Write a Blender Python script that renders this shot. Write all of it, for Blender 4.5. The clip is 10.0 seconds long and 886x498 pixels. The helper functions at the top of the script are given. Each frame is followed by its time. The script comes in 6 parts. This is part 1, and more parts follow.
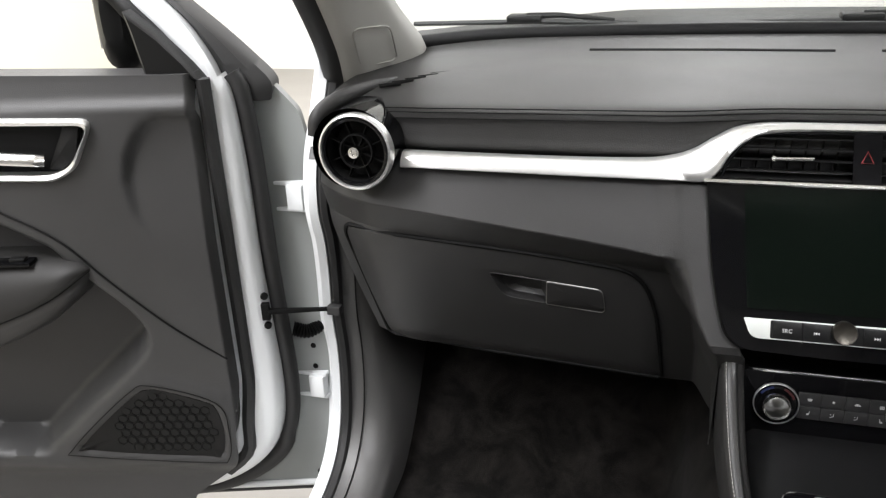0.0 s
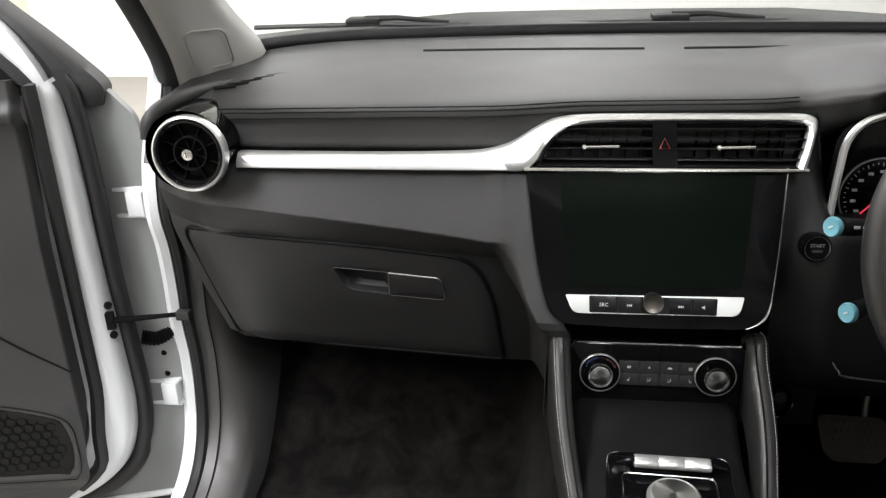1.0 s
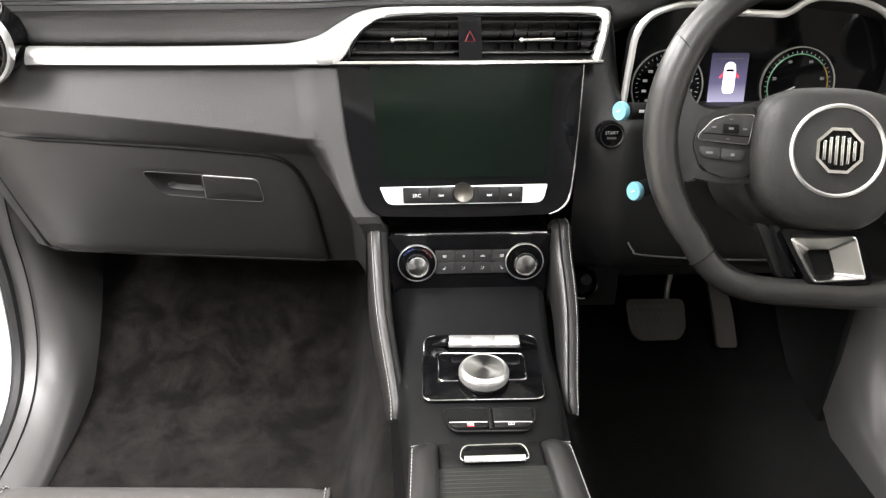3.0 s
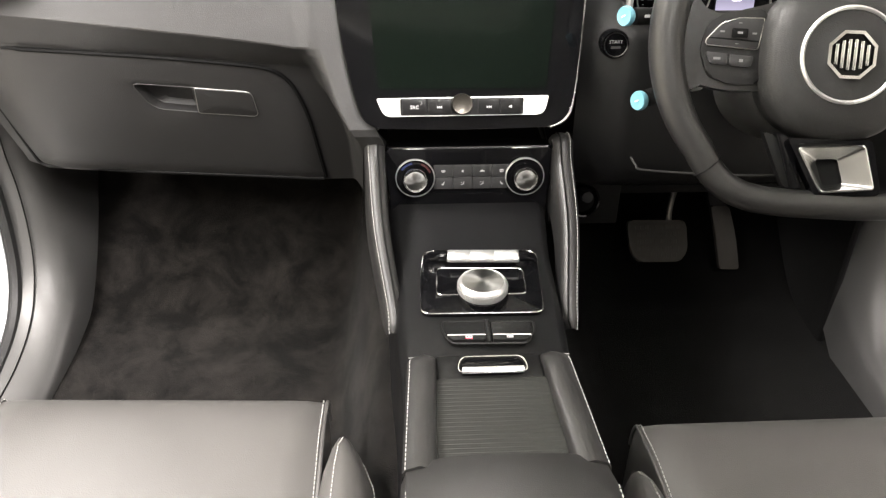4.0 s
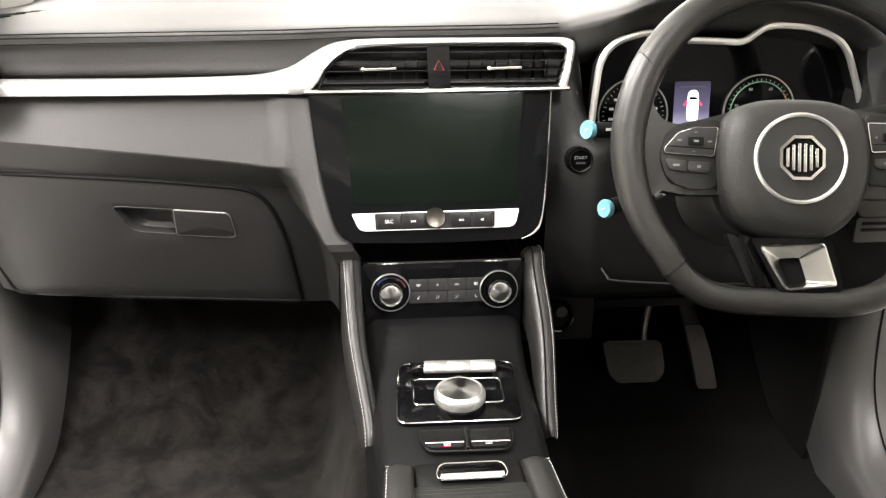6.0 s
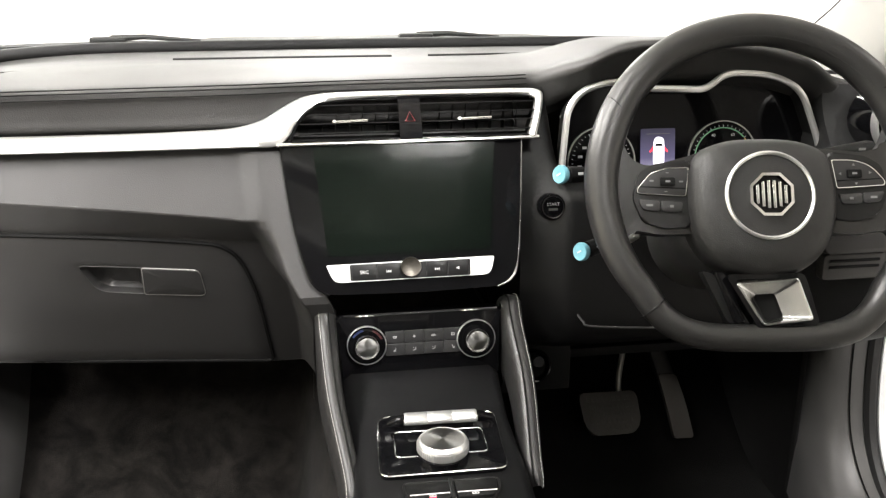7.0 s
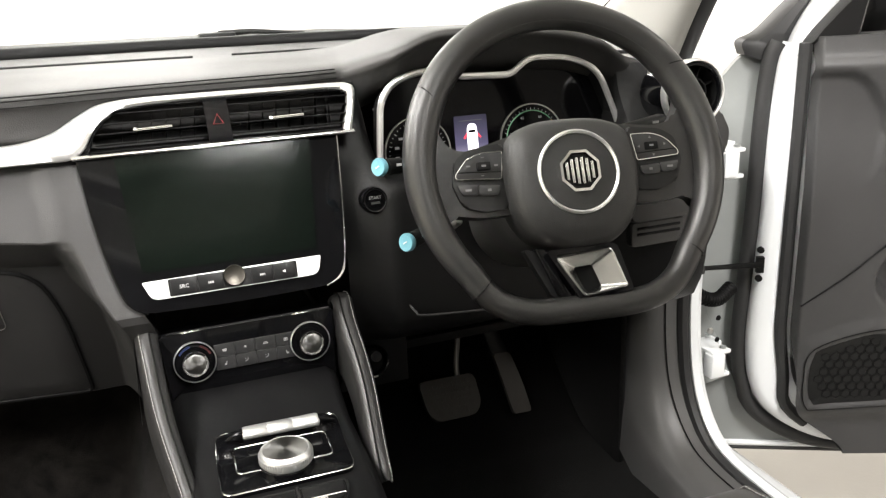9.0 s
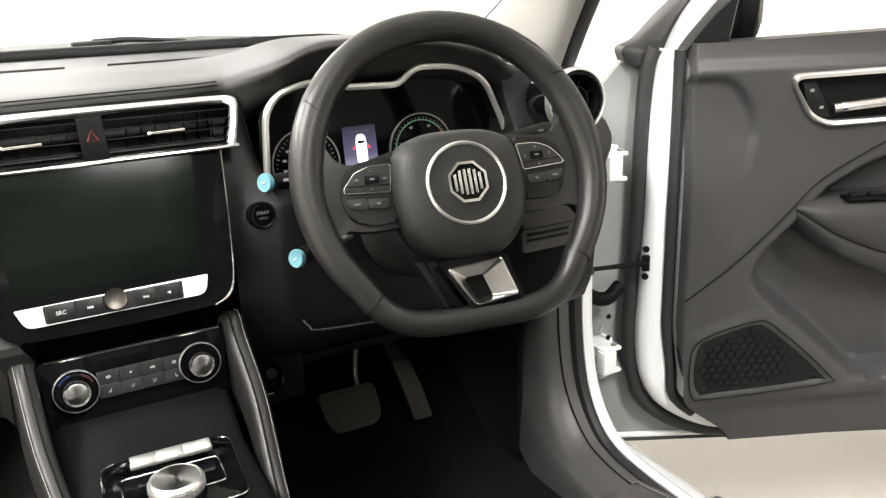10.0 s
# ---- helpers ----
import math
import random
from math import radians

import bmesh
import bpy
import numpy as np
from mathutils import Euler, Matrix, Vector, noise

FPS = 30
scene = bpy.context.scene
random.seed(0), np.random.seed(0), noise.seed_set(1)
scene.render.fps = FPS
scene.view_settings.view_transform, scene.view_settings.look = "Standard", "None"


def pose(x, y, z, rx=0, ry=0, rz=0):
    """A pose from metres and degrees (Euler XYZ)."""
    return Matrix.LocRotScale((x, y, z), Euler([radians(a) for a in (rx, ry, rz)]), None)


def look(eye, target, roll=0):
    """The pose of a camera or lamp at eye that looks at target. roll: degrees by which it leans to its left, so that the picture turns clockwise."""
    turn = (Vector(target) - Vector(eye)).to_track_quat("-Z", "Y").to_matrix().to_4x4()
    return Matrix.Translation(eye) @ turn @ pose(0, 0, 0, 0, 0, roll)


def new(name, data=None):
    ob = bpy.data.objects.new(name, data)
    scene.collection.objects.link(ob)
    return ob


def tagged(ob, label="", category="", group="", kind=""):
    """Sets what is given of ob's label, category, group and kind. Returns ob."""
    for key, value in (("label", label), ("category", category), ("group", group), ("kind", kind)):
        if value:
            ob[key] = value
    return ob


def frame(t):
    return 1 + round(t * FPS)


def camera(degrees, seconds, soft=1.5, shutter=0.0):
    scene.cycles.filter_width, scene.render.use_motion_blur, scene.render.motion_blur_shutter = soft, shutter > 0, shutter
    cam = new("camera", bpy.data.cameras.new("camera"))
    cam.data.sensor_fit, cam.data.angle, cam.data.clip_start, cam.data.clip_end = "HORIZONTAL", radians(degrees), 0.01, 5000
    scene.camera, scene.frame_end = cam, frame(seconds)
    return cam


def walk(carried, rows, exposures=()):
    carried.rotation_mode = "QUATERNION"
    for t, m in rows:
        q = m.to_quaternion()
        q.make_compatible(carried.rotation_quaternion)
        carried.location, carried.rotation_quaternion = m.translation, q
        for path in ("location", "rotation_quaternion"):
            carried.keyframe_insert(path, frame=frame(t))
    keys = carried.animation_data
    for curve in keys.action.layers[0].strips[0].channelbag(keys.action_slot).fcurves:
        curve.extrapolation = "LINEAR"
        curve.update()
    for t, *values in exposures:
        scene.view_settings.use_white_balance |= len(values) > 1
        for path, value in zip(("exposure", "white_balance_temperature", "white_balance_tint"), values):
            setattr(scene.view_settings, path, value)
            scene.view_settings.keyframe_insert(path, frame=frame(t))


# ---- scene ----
cam = camera(56.9, 10.0, soft=1.3)
PATH = [
    (0, (-0.194, -0.871, 1.241), (-0.739, 0.891, 0.469), -2.6),
    (0.5, (-0.166, -0.885, 1.24), (-0.558, 0.917, 0.465), -2.1),
    (1, (-0.141, -0.902, 1.241), (-0.388, 0.926, 0.468), -1.8),
    (1.5, (-0.126, -0.918, 1.241), (-0.242, 0.928, 0.48), -1.2),
    (2, (-0.109, -0.932, 1.23), (-0.083, 0.922, 0.48), -0.1),
    (2.5, (-0.101, -0.938, 1.225), (-0.002, 0.888, 0.415), 0.4),
    (3, (-0.095, -0.931, 1.209), (0.018, 0.833, 0.274), 0.8),
    (3.2, (-0.095, -0.93, 1.199), (0.018, 0.81, 0.22), 1.0),
    (4.3, (-0.089, -0.928, 1.172), (0.018, 0.753, 0.093), 0.6),
    (4.5, (-0.088, -0.929, 1.167), (0.025, 0.764, 0.107), 0.6),
    (5, (-0.083, -0.935, 1.157), (0.053, 0.801, 0.172), 0.5),
    (5.5, (-0.084, -0.947, 1.148), (0.069, 0.847, 0.278), 0.5),
    (6, (-0.09, -0.959, 1.138), (0.081, 0.891, 0.395), 0.3),
    (7.3, (-0.113, -0.959, 1.105), (0.211, 0.932, 0.538), -0.6),
    (7.5, (-0.112, -0.958, 1.103), (0.247, 0.927, 0.538), -0.7),
    (8, (-0.116, -0.957, 1.101), (0.352, 0.904, 0.537), -0.8),
    (8.5, (-0.113, -0.951, 1.103), (0.458, 0.874, 0.52), -1.5),
    (9, (-0.105, -0.95, 1.107), (0.572, 0.834, 0.508), -2.3),
    (9.2, (-0.099, -0.95, 1.113), (0.615, 0.817, 0.505), -2.5),
    (9.5, (-0.099, -0.952, 1.117), (0.681, 0.786, 0.508), -2.6),
    (10, (-0.091, -0.948, 1.121), (0.804, 0.733, 0.511), -2.1),
]
walk(cam, [(t, look(eye, target, roll)) for t, eye, target, roll in PATH],
     exposures=[(0, -1.46, 6350, 12), (2.2, -1.2, 6450, 12), (3.0, -0.12, 6500, 13), (4.3, -0.06, 6850, 13), (6.0, -0.10, 6800, 13), (7.5, -0.46, 6650, 11), (10, -0.52, 6700, 11)])


# ---- light ----
world = bpy.data.worlds.new("garage_air")
world.use_nodes = True
scene.world = world
world.node_tree.nodes["Background"].inputs[0].default_value = (1.0, 1.0, 1.0, 1)
world.node_tree.nodes["Background"].inputs[1].default_value = 0.1


def unseen_lamp(x, y, z, sx, sy, watts, colour=(1.0, 0.99, 0.98)):
    lamp = bpy.data.lights.new("unseen_fill_light", "AREA")
    lamp.shape, lamp.size, lamp.size_y = "RECTANGLE", sx, sy
    lamp.energy, lamp.color = watts, colour
    ob = new("unseen_fill_light", lamp)
    ob.matrix_basis = pose(x, y, z)
    return ob


# Added area lights, none of them seen, placed and weighted to balance the cabin.
for lx, ly, watts in ((0.58, -2.3, 285), (-1.55, -0.7, 380), (-2.4, -2.6, 265), (-2.4, 1.8, 230), (-2.4, 3.8, 260), (2.7, -0.2, 20), (1.8, 4.0, 140), (0.0, 3.8, 175)):
    unseen_lamp(lx, ly, 2.93, 0.6, 1.8, watts)


# ---- materials ----
def material(name, colour, rough=0.5, metal=0.0, spec=0.5, grain=0.0, grain_size=900.0, mottle=0.12, mottle_size=9.0,
             coat=0.0, emit=0.0, emit_colour=None, rough_var=0.06, sheen=0.0):
    """A procedural surface: two scales of colour and gloss variation, and a fine grained relief."""
    m = bpy.data.materials.new(name)
    m.use_nodes = True
    nt = m.node_tree
    b = nt.nodes["Principled BSDF"]
    b.inputs["Metallic"].default_value = metal
    b.inputs["Specular IOR Level"].default_value = spec
    b.inputs["Coat Weight"].default_value = coat
    b.inputs["Coat Roughness"].default_value = 0.04
    b.inputs["Sheen Weight"].default_value = sheen
    co = nt.nodes.new("ShaderNodeTexCoord")
    n1 = nt.nodes.new("ShaderNodeTexNoise")
    n1.inputs["Scale"].default_value = mottle_size
    n1.inputs["Detail"].default_value = 6
    nt.links.new(co.outputs["Object"], n1.inputs["Vector"])
    ramp = nt.nodes.new("ShaderNodeMix")
    ramp.data_type = "RGBA"
    lo = [c * (1 - mottle) for c in colour] + [1]
    hi = [min(1, c * (1 + mottle)) for c in colour] + [1]
    ramp.inputs[6].default_value, ramp.inputs[7].default_value = lo, hi
    nt.links.new(n1.outputs[0], ramp.inputs[0])
    nt.links.new(ramp.outputs[2], b.inputs["Base Color"])
    mr = nt.nodes.new("ShaderNodeMapRange")
    mr.inputs[3].default_value, mr.inputs[4].default_value = max(0.0, rough - rough_var), min(1.0, rough + rough_var)
    nt.links.new(n1.outputs[0], mr.inputs[0])
    nt.links.new(mr.outputs[0], b.inputs["Roughness"])
    if grain:
        n2 = nt.nodes.new("ShaderNodeTexVoronoi")
        n2.inputs["Scale"].default_value = grain_size
        nt.links.new(co.outputs["Object"], n2.inputs["Vector"])
        bp = nt.nodes.new("ShaderNodeBump")
        bp.inputs["Strength"].default_value = grain
        bp.inputs["Distance"].default_value = 0.0006
        nt.links.new(n2.outputs[0], bp.inputs["Height"])
        nt.links.new(bp.outputs[0], b.inputs["Normal"])
    if emit:
        b.inputs["Emission Color"].default_value = (*(emit_colour or colour), 1)
        b.inputs["Emission Strength"].default_value = emit
    return m


SOFT = material("soft_touch_black", (0.0245, 0.0240, 0.0234), 0.56, spec=0.24, grain=0.25, grain_size=700)
PLASTIC = material("hard_black_plastic", (0.0052, 0.0052, 0.0052), 0.46, spec=0.22, grain=0.2, grain_size=1100)
DARK = material("dark_recess", (0.004, 0.004, 0.004), 0.6, spec=0.12)
VENTBLACK = material("vent_black", (0.008, 0.008, 0.008), 0.38)
SLAT = material("vent_slat_black", (0.0032, 0.0032, 0.0032), 0.55, spec=0.14)
KEY = material("button_black", (0.0055, 0.0055, 0.0057), 0.42, rough_var=0.08, spec=0.22)
CONSOLE = material("console_black", (0.0055, 0.0055, 0.0057), 0.40, spec=0.14, grain=0.1, grain_size=900)
KNOB = material("smoked_metal", (0.065, 0.060, 0.052), 0.36, metal=0.9, mottle=0.06, mottle_size=60)
DULLRED = material("dull_red", (0.034, 0.007, 0.008), 0.4)
ICON = material("icon_print", (0.50, 0.50, 0.50), 0.6, mottle=0.02)
FACET = material("faceted_metal", (0.56, 0.56, 0.55), 0.24, metal=1.0, mottle=0.05, mottle_size=50, rough_var=0.06)
SATIN = material("satin_aluminium", (0.66, 0.67, 0.66), 0.34, metal=0.8, mottle=0.05, mottle_size=40)
FAINT = material("faint_print", (0.022, 0.022, 0.022), 0.6)
DIMMARK = material("dim_print", (0.16, 0.16, 0.16), 0.6, mottle=0.02)
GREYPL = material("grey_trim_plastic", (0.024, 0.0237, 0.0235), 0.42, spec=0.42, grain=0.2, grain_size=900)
SHUTTER = material("shutter_olive_black", (0.0155, 0.0160, 0.0145), 0.45, spec=0.35)
KICK = material("kick_panel_grey", (0.072, 0.0705, 0.069), 0.40, grain=0.15, grain_size=900)
GLOSS = material("piano_black", (0.003, 0.003, 0.0034), 0.08, rough_var=0.03, spec=0.19)
GLASSBLACK = material("screen_glass_black", (0.0023, 0.0038, 0.0028), 0.11, rough_var=0.02, spec=0.12)
SILVER = material("satin_silver", (0.78, 0.78, 0.77), 0.30, metal=0.85, mottle=0.03)
CHROME = material("chrome", (0.85, 0.85, 0.84), 0.14, metal=1.0, mottle=0.02, rough_var=0.03)
WHITEBAR = material("pale_silver_bar", (0.72, 0.74, 0.72), 0.38, metal=0.3, mottle=0.03)
LEATHER = material("black_leather", (0.0160, 0.0157, 0.0153), 0.41, spec=0.45, grain=0.12, grain_size=900, mottle=0.18, mottle_size=14)
RIMLEATHER = material("worn_rim_leather", (0.0148, 0.0145, 0.0140), 0.34, spec=0.5, grain=0.16, grain_size=850, mottle=0.12, mottle_size=40, rough_var=0.03)
SEATLEATHER = material("seat_leather", (0.058, 0.0555, 0.053), 0.42, grain=0.16, grain_size=800, mottle=0.15, mottle_size=10)
PODMAT = material("switch_pod_black", (0.0085, 0.0084, 0.0083), 0.45, spec=0.3)
HUBMAT = material("airbag_cover", (0.0160, 0.0158, 0.0155), 0.48, spec=0.4, grain=0.3, grain_size=900)
THREAD = material("pale_thread", (0.36, 0.355, 0.34), 0.8)


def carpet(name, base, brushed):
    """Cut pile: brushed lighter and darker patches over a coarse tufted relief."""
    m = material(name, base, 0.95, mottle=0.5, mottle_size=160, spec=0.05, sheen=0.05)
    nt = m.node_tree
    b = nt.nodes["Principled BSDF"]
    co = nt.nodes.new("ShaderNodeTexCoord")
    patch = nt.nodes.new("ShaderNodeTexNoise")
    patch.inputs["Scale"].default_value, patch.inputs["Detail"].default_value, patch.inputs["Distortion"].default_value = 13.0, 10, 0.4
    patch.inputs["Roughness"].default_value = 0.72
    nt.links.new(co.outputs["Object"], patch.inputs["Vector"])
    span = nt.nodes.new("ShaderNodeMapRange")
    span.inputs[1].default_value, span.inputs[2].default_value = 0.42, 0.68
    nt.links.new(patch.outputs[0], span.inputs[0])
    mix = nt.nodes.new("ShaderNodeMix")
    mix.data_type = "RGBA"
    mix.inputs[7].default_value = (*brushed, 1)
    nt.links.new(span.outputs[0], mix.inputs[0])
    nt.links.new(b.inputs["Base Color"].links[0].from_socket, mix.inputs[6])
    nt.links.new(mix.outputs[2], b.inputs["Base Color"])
    tuft = nt.nodes.new("ShaderNodeTexNoise")
    tuft.inputs["Scale"].default_value, tuft.inputs["Detail"].default_value = 620, 2
    nt.links.new(co.outputs["Object"], tuft.inputs["Vector"])
    bp = nt.nodes.new("ShaderNodeBump")
    bp.inputs["Strength"].default_value, bp.inputs["Distance"].default_value = 0.55, 0.0016
    nt.links.new(tuft.outputs[0], bp.inputs["Height"])
    nt.links.new(bp.outputs[0], b.inputs["Normal"])
    return m


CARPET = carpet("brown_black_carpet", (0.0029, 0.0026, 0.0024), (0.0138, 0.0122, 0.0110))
# Driver's copy: unbrushed, and the footwell's shade is put into its colour.
SHADECARPET = carpet("shaded_black_carpet", (0.0022, 0.0021, 0.0020), (0.0034, 0.0032, 0.0030))
RUBBER = material("black_rubber", (0.018, 0.018, 0.018), 0.55)
WHITE = material("white_car_paint", (0.80, 0.82, 0.83), 0.22, coat=0.5, mottle=0.02)
PAINTIN = material("inner_pale_paint", (0.25, 0.262, 0.255), 0.40, mottle=0.14)
PILLAR = material("grey_beige_trim", (0.37, 0.364, 0.335), 0.75, grain=0.3, grain_size=800, mottle=0.06)
TABLINE = material("tab_outline_grey", (0.30, 0.295, 0.27), 0.8)
DOORTRIM = material("door_trim_grey", (0.0345, 0.0343, 0.0343), 0.46, spec=0.42, grain=0.25, grain_size=900)
ROOFMAT = material("headliner", (0.45, 0.44, 0.41), 0.9, grain=0.5, grain_size=600)
WALLMAT = material("white_wall", (0.88, 0.87, 0.85), 0.7, mottle=0.03, mottle_size=2)
DIMWALL = material("dimmed_wall", (0.30, 0.29, 0.28), 0.7, mottle=0.05, mottle_size=2)
CREAM = material("cream_wall", (0.72, 0.70, 0.58), 0.7, mottle=0.04, mottle_size=1.2)
CONCRETE = material("pale_concrete", (0.30, 0.285, 0.26), 0.55, mottle=0.14, mottle_size=3.5, grain=0.3, grain_size=120)
STEEL = material("dull_steel", (0.45, 0.44, 0.42), 0.4, metal=0.9, mottle=0.1)
PEDAL = material("worn_pedal_rubber", (0.026, 0.023, 0.019), 0.6, mottle=0.3, mottle_size=60)
BLUECAP = material("pale_blue_tape", (0.10, 0.26, 0.31), 0.5, mottle=0.1, mottle_size=120)
RED = material("dark_red", (0.16, 0.012, 0.014), 0.4)
BLUE = material("dark_blue", (0.006, 0.012, 0.05), 0.4)
MARK = material("pale_print", (0.50, 0.50, 0.50), 0.6, mottle=0.02)
GLOWWHITE = material("lit_white", (0.8, 0.8, 0.9), 0.5, emit=2.0, emit_colour=(0.95, 0.93, 1.0))
GLOWRED = material("lit_red", (0.8, 0.05, 0.06), 0.5, emit=1.5, emit_colour=(1.0, 0.05, 0.10))
DIALMARK = material("lit_dial_print", (0.20, 0.20, 0.20), 0.6, emit=0.10, emit_colour=(1.0, 1.0, 1.0))
GLOWGREEN = material("lit_green", (0.10, 0.22, 0.13), 0.5, emit=0.05, emit_colour=(0.25, 0.9, 0.5))
GLOWAMBER = material("lit_amber", (0.20, 0.13, 0.03), 0.5, emit=0.05, emit_colour=(1.0, 0.55, 0.10))


def lit_display():
    """A small lit panel whose picture fades from pale lilac at its foot to near black at its top."""
    m = material("lit_display", (0.02, 0.02, 0.03), 0.2, emit=1.0)
    nt = m.node_tree
    co, sep, mr, ramp = (nt.nodes.new("ShaderNode" + k) for k in ("TexCoord", "SeparateXYZ", "MapRange", "ValToRGB"))
    nt.links.new(co.outputs["Object"], sep.inputs[0])
    nt.links.new(sep.outputs[2], mr.inputs[0])
    mr.inputs[1].default_value, mr.inputs[2].default_value = 0.872, 0.946
    nt.links.new(mr.outputs[0], ramp.inputs[0])
    ramp.color_ramp.elements[0].color = (0.75, 0.72, 0.95, 1)
    ramp.color_ramp.elements[1].color = (0.018, 0.016, 0.035, 1)
    mid = ramp.color_ramp.elements.new(0.42)
    mid.color = (0.16, 0.145, 0.27, 1)
    nt.links.new(ramp.outputs[0], nt.nodes["Principled BSDF"].inputs["Emission Color"])
    return m


DISPLAY = lit_display()


def brushed(name, colour, rough):
    """Metal turned on a lathe: its sheen runs round the part's own axis."""
    m = material(name, colour, rough, metal=1.0, mottle=0.03, rough_var=0.04)
    b = m.node_tree.nodes["Principled BSDF"]
    b.inputs["Anisotropic"].default_value = 0.85
    t = m.node_tree.nodes.new("ShaderNodeTangent")
    t.direction_type, t.axis = "RADIAL", "Z"
    m.node_tree.links.new(t.outputs[0], b.inputs["Tangent"])
    return m


BRUSHED = brushed("turned_metal", (0.60, 0.60, 0.59), 0.30)
CAPMETAL = brushed("dark_turned_metal", (0.27, 0.27, 0.265), 0.32)
KEYGREY = material("satin_key_grey", (0.020, 0.020, 0.0205), 0.40, spec=0.5, rough_var=0.08)


def glass_material():
    m = bpy.data.materials.new("clear_glass")
    m.use_nodes = True
    b = m.node_tree.nodes["Principled BSDF"]
    b.inputs["Base Color"].default_value = (0.97, 1.0, 0.98, 1)
    b.inputs["Roughness"].default_value = 0.0
    b.inputs["Transmission Weight"].default_value = 1.0
    b.inputs["IOR"].default_value = 1.45
    return m


GLASS = glass_material()


# ---- building helpers ----
def spline(pts, n=8, closed=False):
    """Points along a Catmull-Rom curve through pts."""
    pts = [Vector(p) for p in pts]
    out, m = [], len(pts)
    last = m if closed else m - 1
    for i in range(last):
        if closed:
            a, b, c, d = (pts[(i + k - 1) % m] for k in range(4))
        else:
            b, c = pts[i], pts[i + 1]
            a = pts[i - 1] if i else b * 2 - c
            d = pts[i + 2] if i + 2 < m else c * 2 - b
        for k in range(n):
            t = k / n
            out.append(0.5 * ((2 * b) + (c - a) * t + (2 * a - 5 * b + 4 * c - d) * t * t + (3 * b - a - 3 * c + d) * t ** 3))
    if not closed:
        out.append(pts[-1].copy())
    return out


def rounded(pts, r, n=5):
    """A closed 2D outline with its corners rounded."""
    pts = [Vector(p) for p in pts]
    out, m = [], len(pts)
    rs = r if isinstance(r, (list, tuple)) else [r] * m
    for i in range(m):
        p, a, b = pts[i], pts[i - 1], pts[(i + 1) % m]
        ra = min(rs[i], (a - p).length * 0.49, (b - p).length * 0.49)
        s, e = p + (a - p).normalized() * ra, p + (b - p).normalized() * ra
        for k in range(n + 1):
            t = k / n
            out.append(s * (1 - t) ** 2 + p * 2 * t * (1 - t) + e * t * t)
    return out


def mesh_object(name, bm, mat, sharp=40):
    me = bpy.data.meshes.new(name)
    bmesh.ops.remove_doubles(bm, verts=bm.verts, dist=1e-6)
    bmesh.ops.recalc_face_normals(bm, faces=bm.faces)
    bm.to_mesh(me)
    bm.free()
    me.materials.append(mat)
    me.polygons.foreach_set("use_smooth", [True] * len(me.polygons))
    me.set_sharp_from_angle(angle=radians(sharp))
    return new(name, me)


def place(ob):
    m = ob.matrix_basis.copy()
    return place(ob.parent) @ ob.matrix_parent_inverse @ m if ob.parent else m


def part(name, bm, mat, parent=None, label="", sharp=40):
    ob = mesh_object(name, bm, mat, sharp)
    if parent:
        ob.parent = parent
        ob.matrix_parent_inverse = place(parent).inverted()
    if label:
        ob["label"] = label
    return ob


def thing(name, at, label, category, group="", kind=""):
    ob = new(name)
    ob.empty_display_size = 0.05
    ob.location = at
    return tagged(ob, label, category, group, kind)


def b_loft(sections, closed=False, caps=False):
    """A skin over rows of points, each row as long as the others."""
    bm = bmesh.new()
    rows = [[bm.verts.new(p) for p in s] for s in sections]
    w = len(rows[0])
    for a, b in zip(rows, rows[1:]):
        for i in range(w if closed else w - 1):
            j = (i + 1) % w
            bm.faces.new((a[i], a[j], b[j], b[i]))
    if caps:
        bm.faces.new(rows[0])
        bm.faces.new(rows[-1])
    return bm


def thicken(bm, d):
    """Gives a skin thickness d, on its back."""
    bmesh.ops.remove_doubles(bm, verts=bm.verts, dist=1e-6)
    bmesh.ops.recalc_face_normals(bm, faces=bm.faces)
    bm.normal_update()
    front, rim = bm.faces[:], [e for e in bm.edges if len(e.link_faces) == 1]
    twin = {v: bm.verts.new(v.co - v.normal * d) for v in bm.verts[:]}
    for f in front:
        bm.faces.new([twin[v] for v in reversed(f.verts)])
    for e in rim:
        p, q = e.verts
        bm.faces.new((p, q, twin[q], twin[p]))
    return bm


def b_tube(pts, r, seg=10, closed=False, squash=1.0):
    """A round bar along pts; r is one radius or one for each point."""
    pts = [Vector(p) for p in pts]
    m = len(pts)
    rad = r if isinstance(r, (list, tuple)) else [r] * m
    rows, side = [], None
    for i, p in enumerate(pts):
        a = pts[i - 1] if (i or closed) else p
        b = pts[(i + 1) % m] if (i + 1 < m or closed) else p
        d = (b - a).normalized()
        if side is None:
            side = d.orthogonal().normalized()
        side = (side - d * side.dot(d)).normalized()
        up = d.cross(side)
        rows.append([p + rad[i] * (math.cos(k * 2 * math.pi / seg) * side + squash * math.sin(k * 2 * math.pi / seg) * up) for k in range(seg)])
    if closed:
        bm = bmesh.new()
        vr = [[bm.verts.new(p) for p in s] for s in rows]
        shift = min(range(seg), key=lambda k: (rows[0][k] - rows[-1][0]).length)
        for i in range(m):
            a, b = vr[i], vr[(i + 1) % m]
            s = shift if i == m - 1 else 0
            for k in range(seg):
                bm.faces.new((a[k], a[(k + 1) % seg], b[(k + 1 + s) % seg], b[(k + s) % seg]))
        return bm
    return b_loft(rows, closed=True, caps=True)


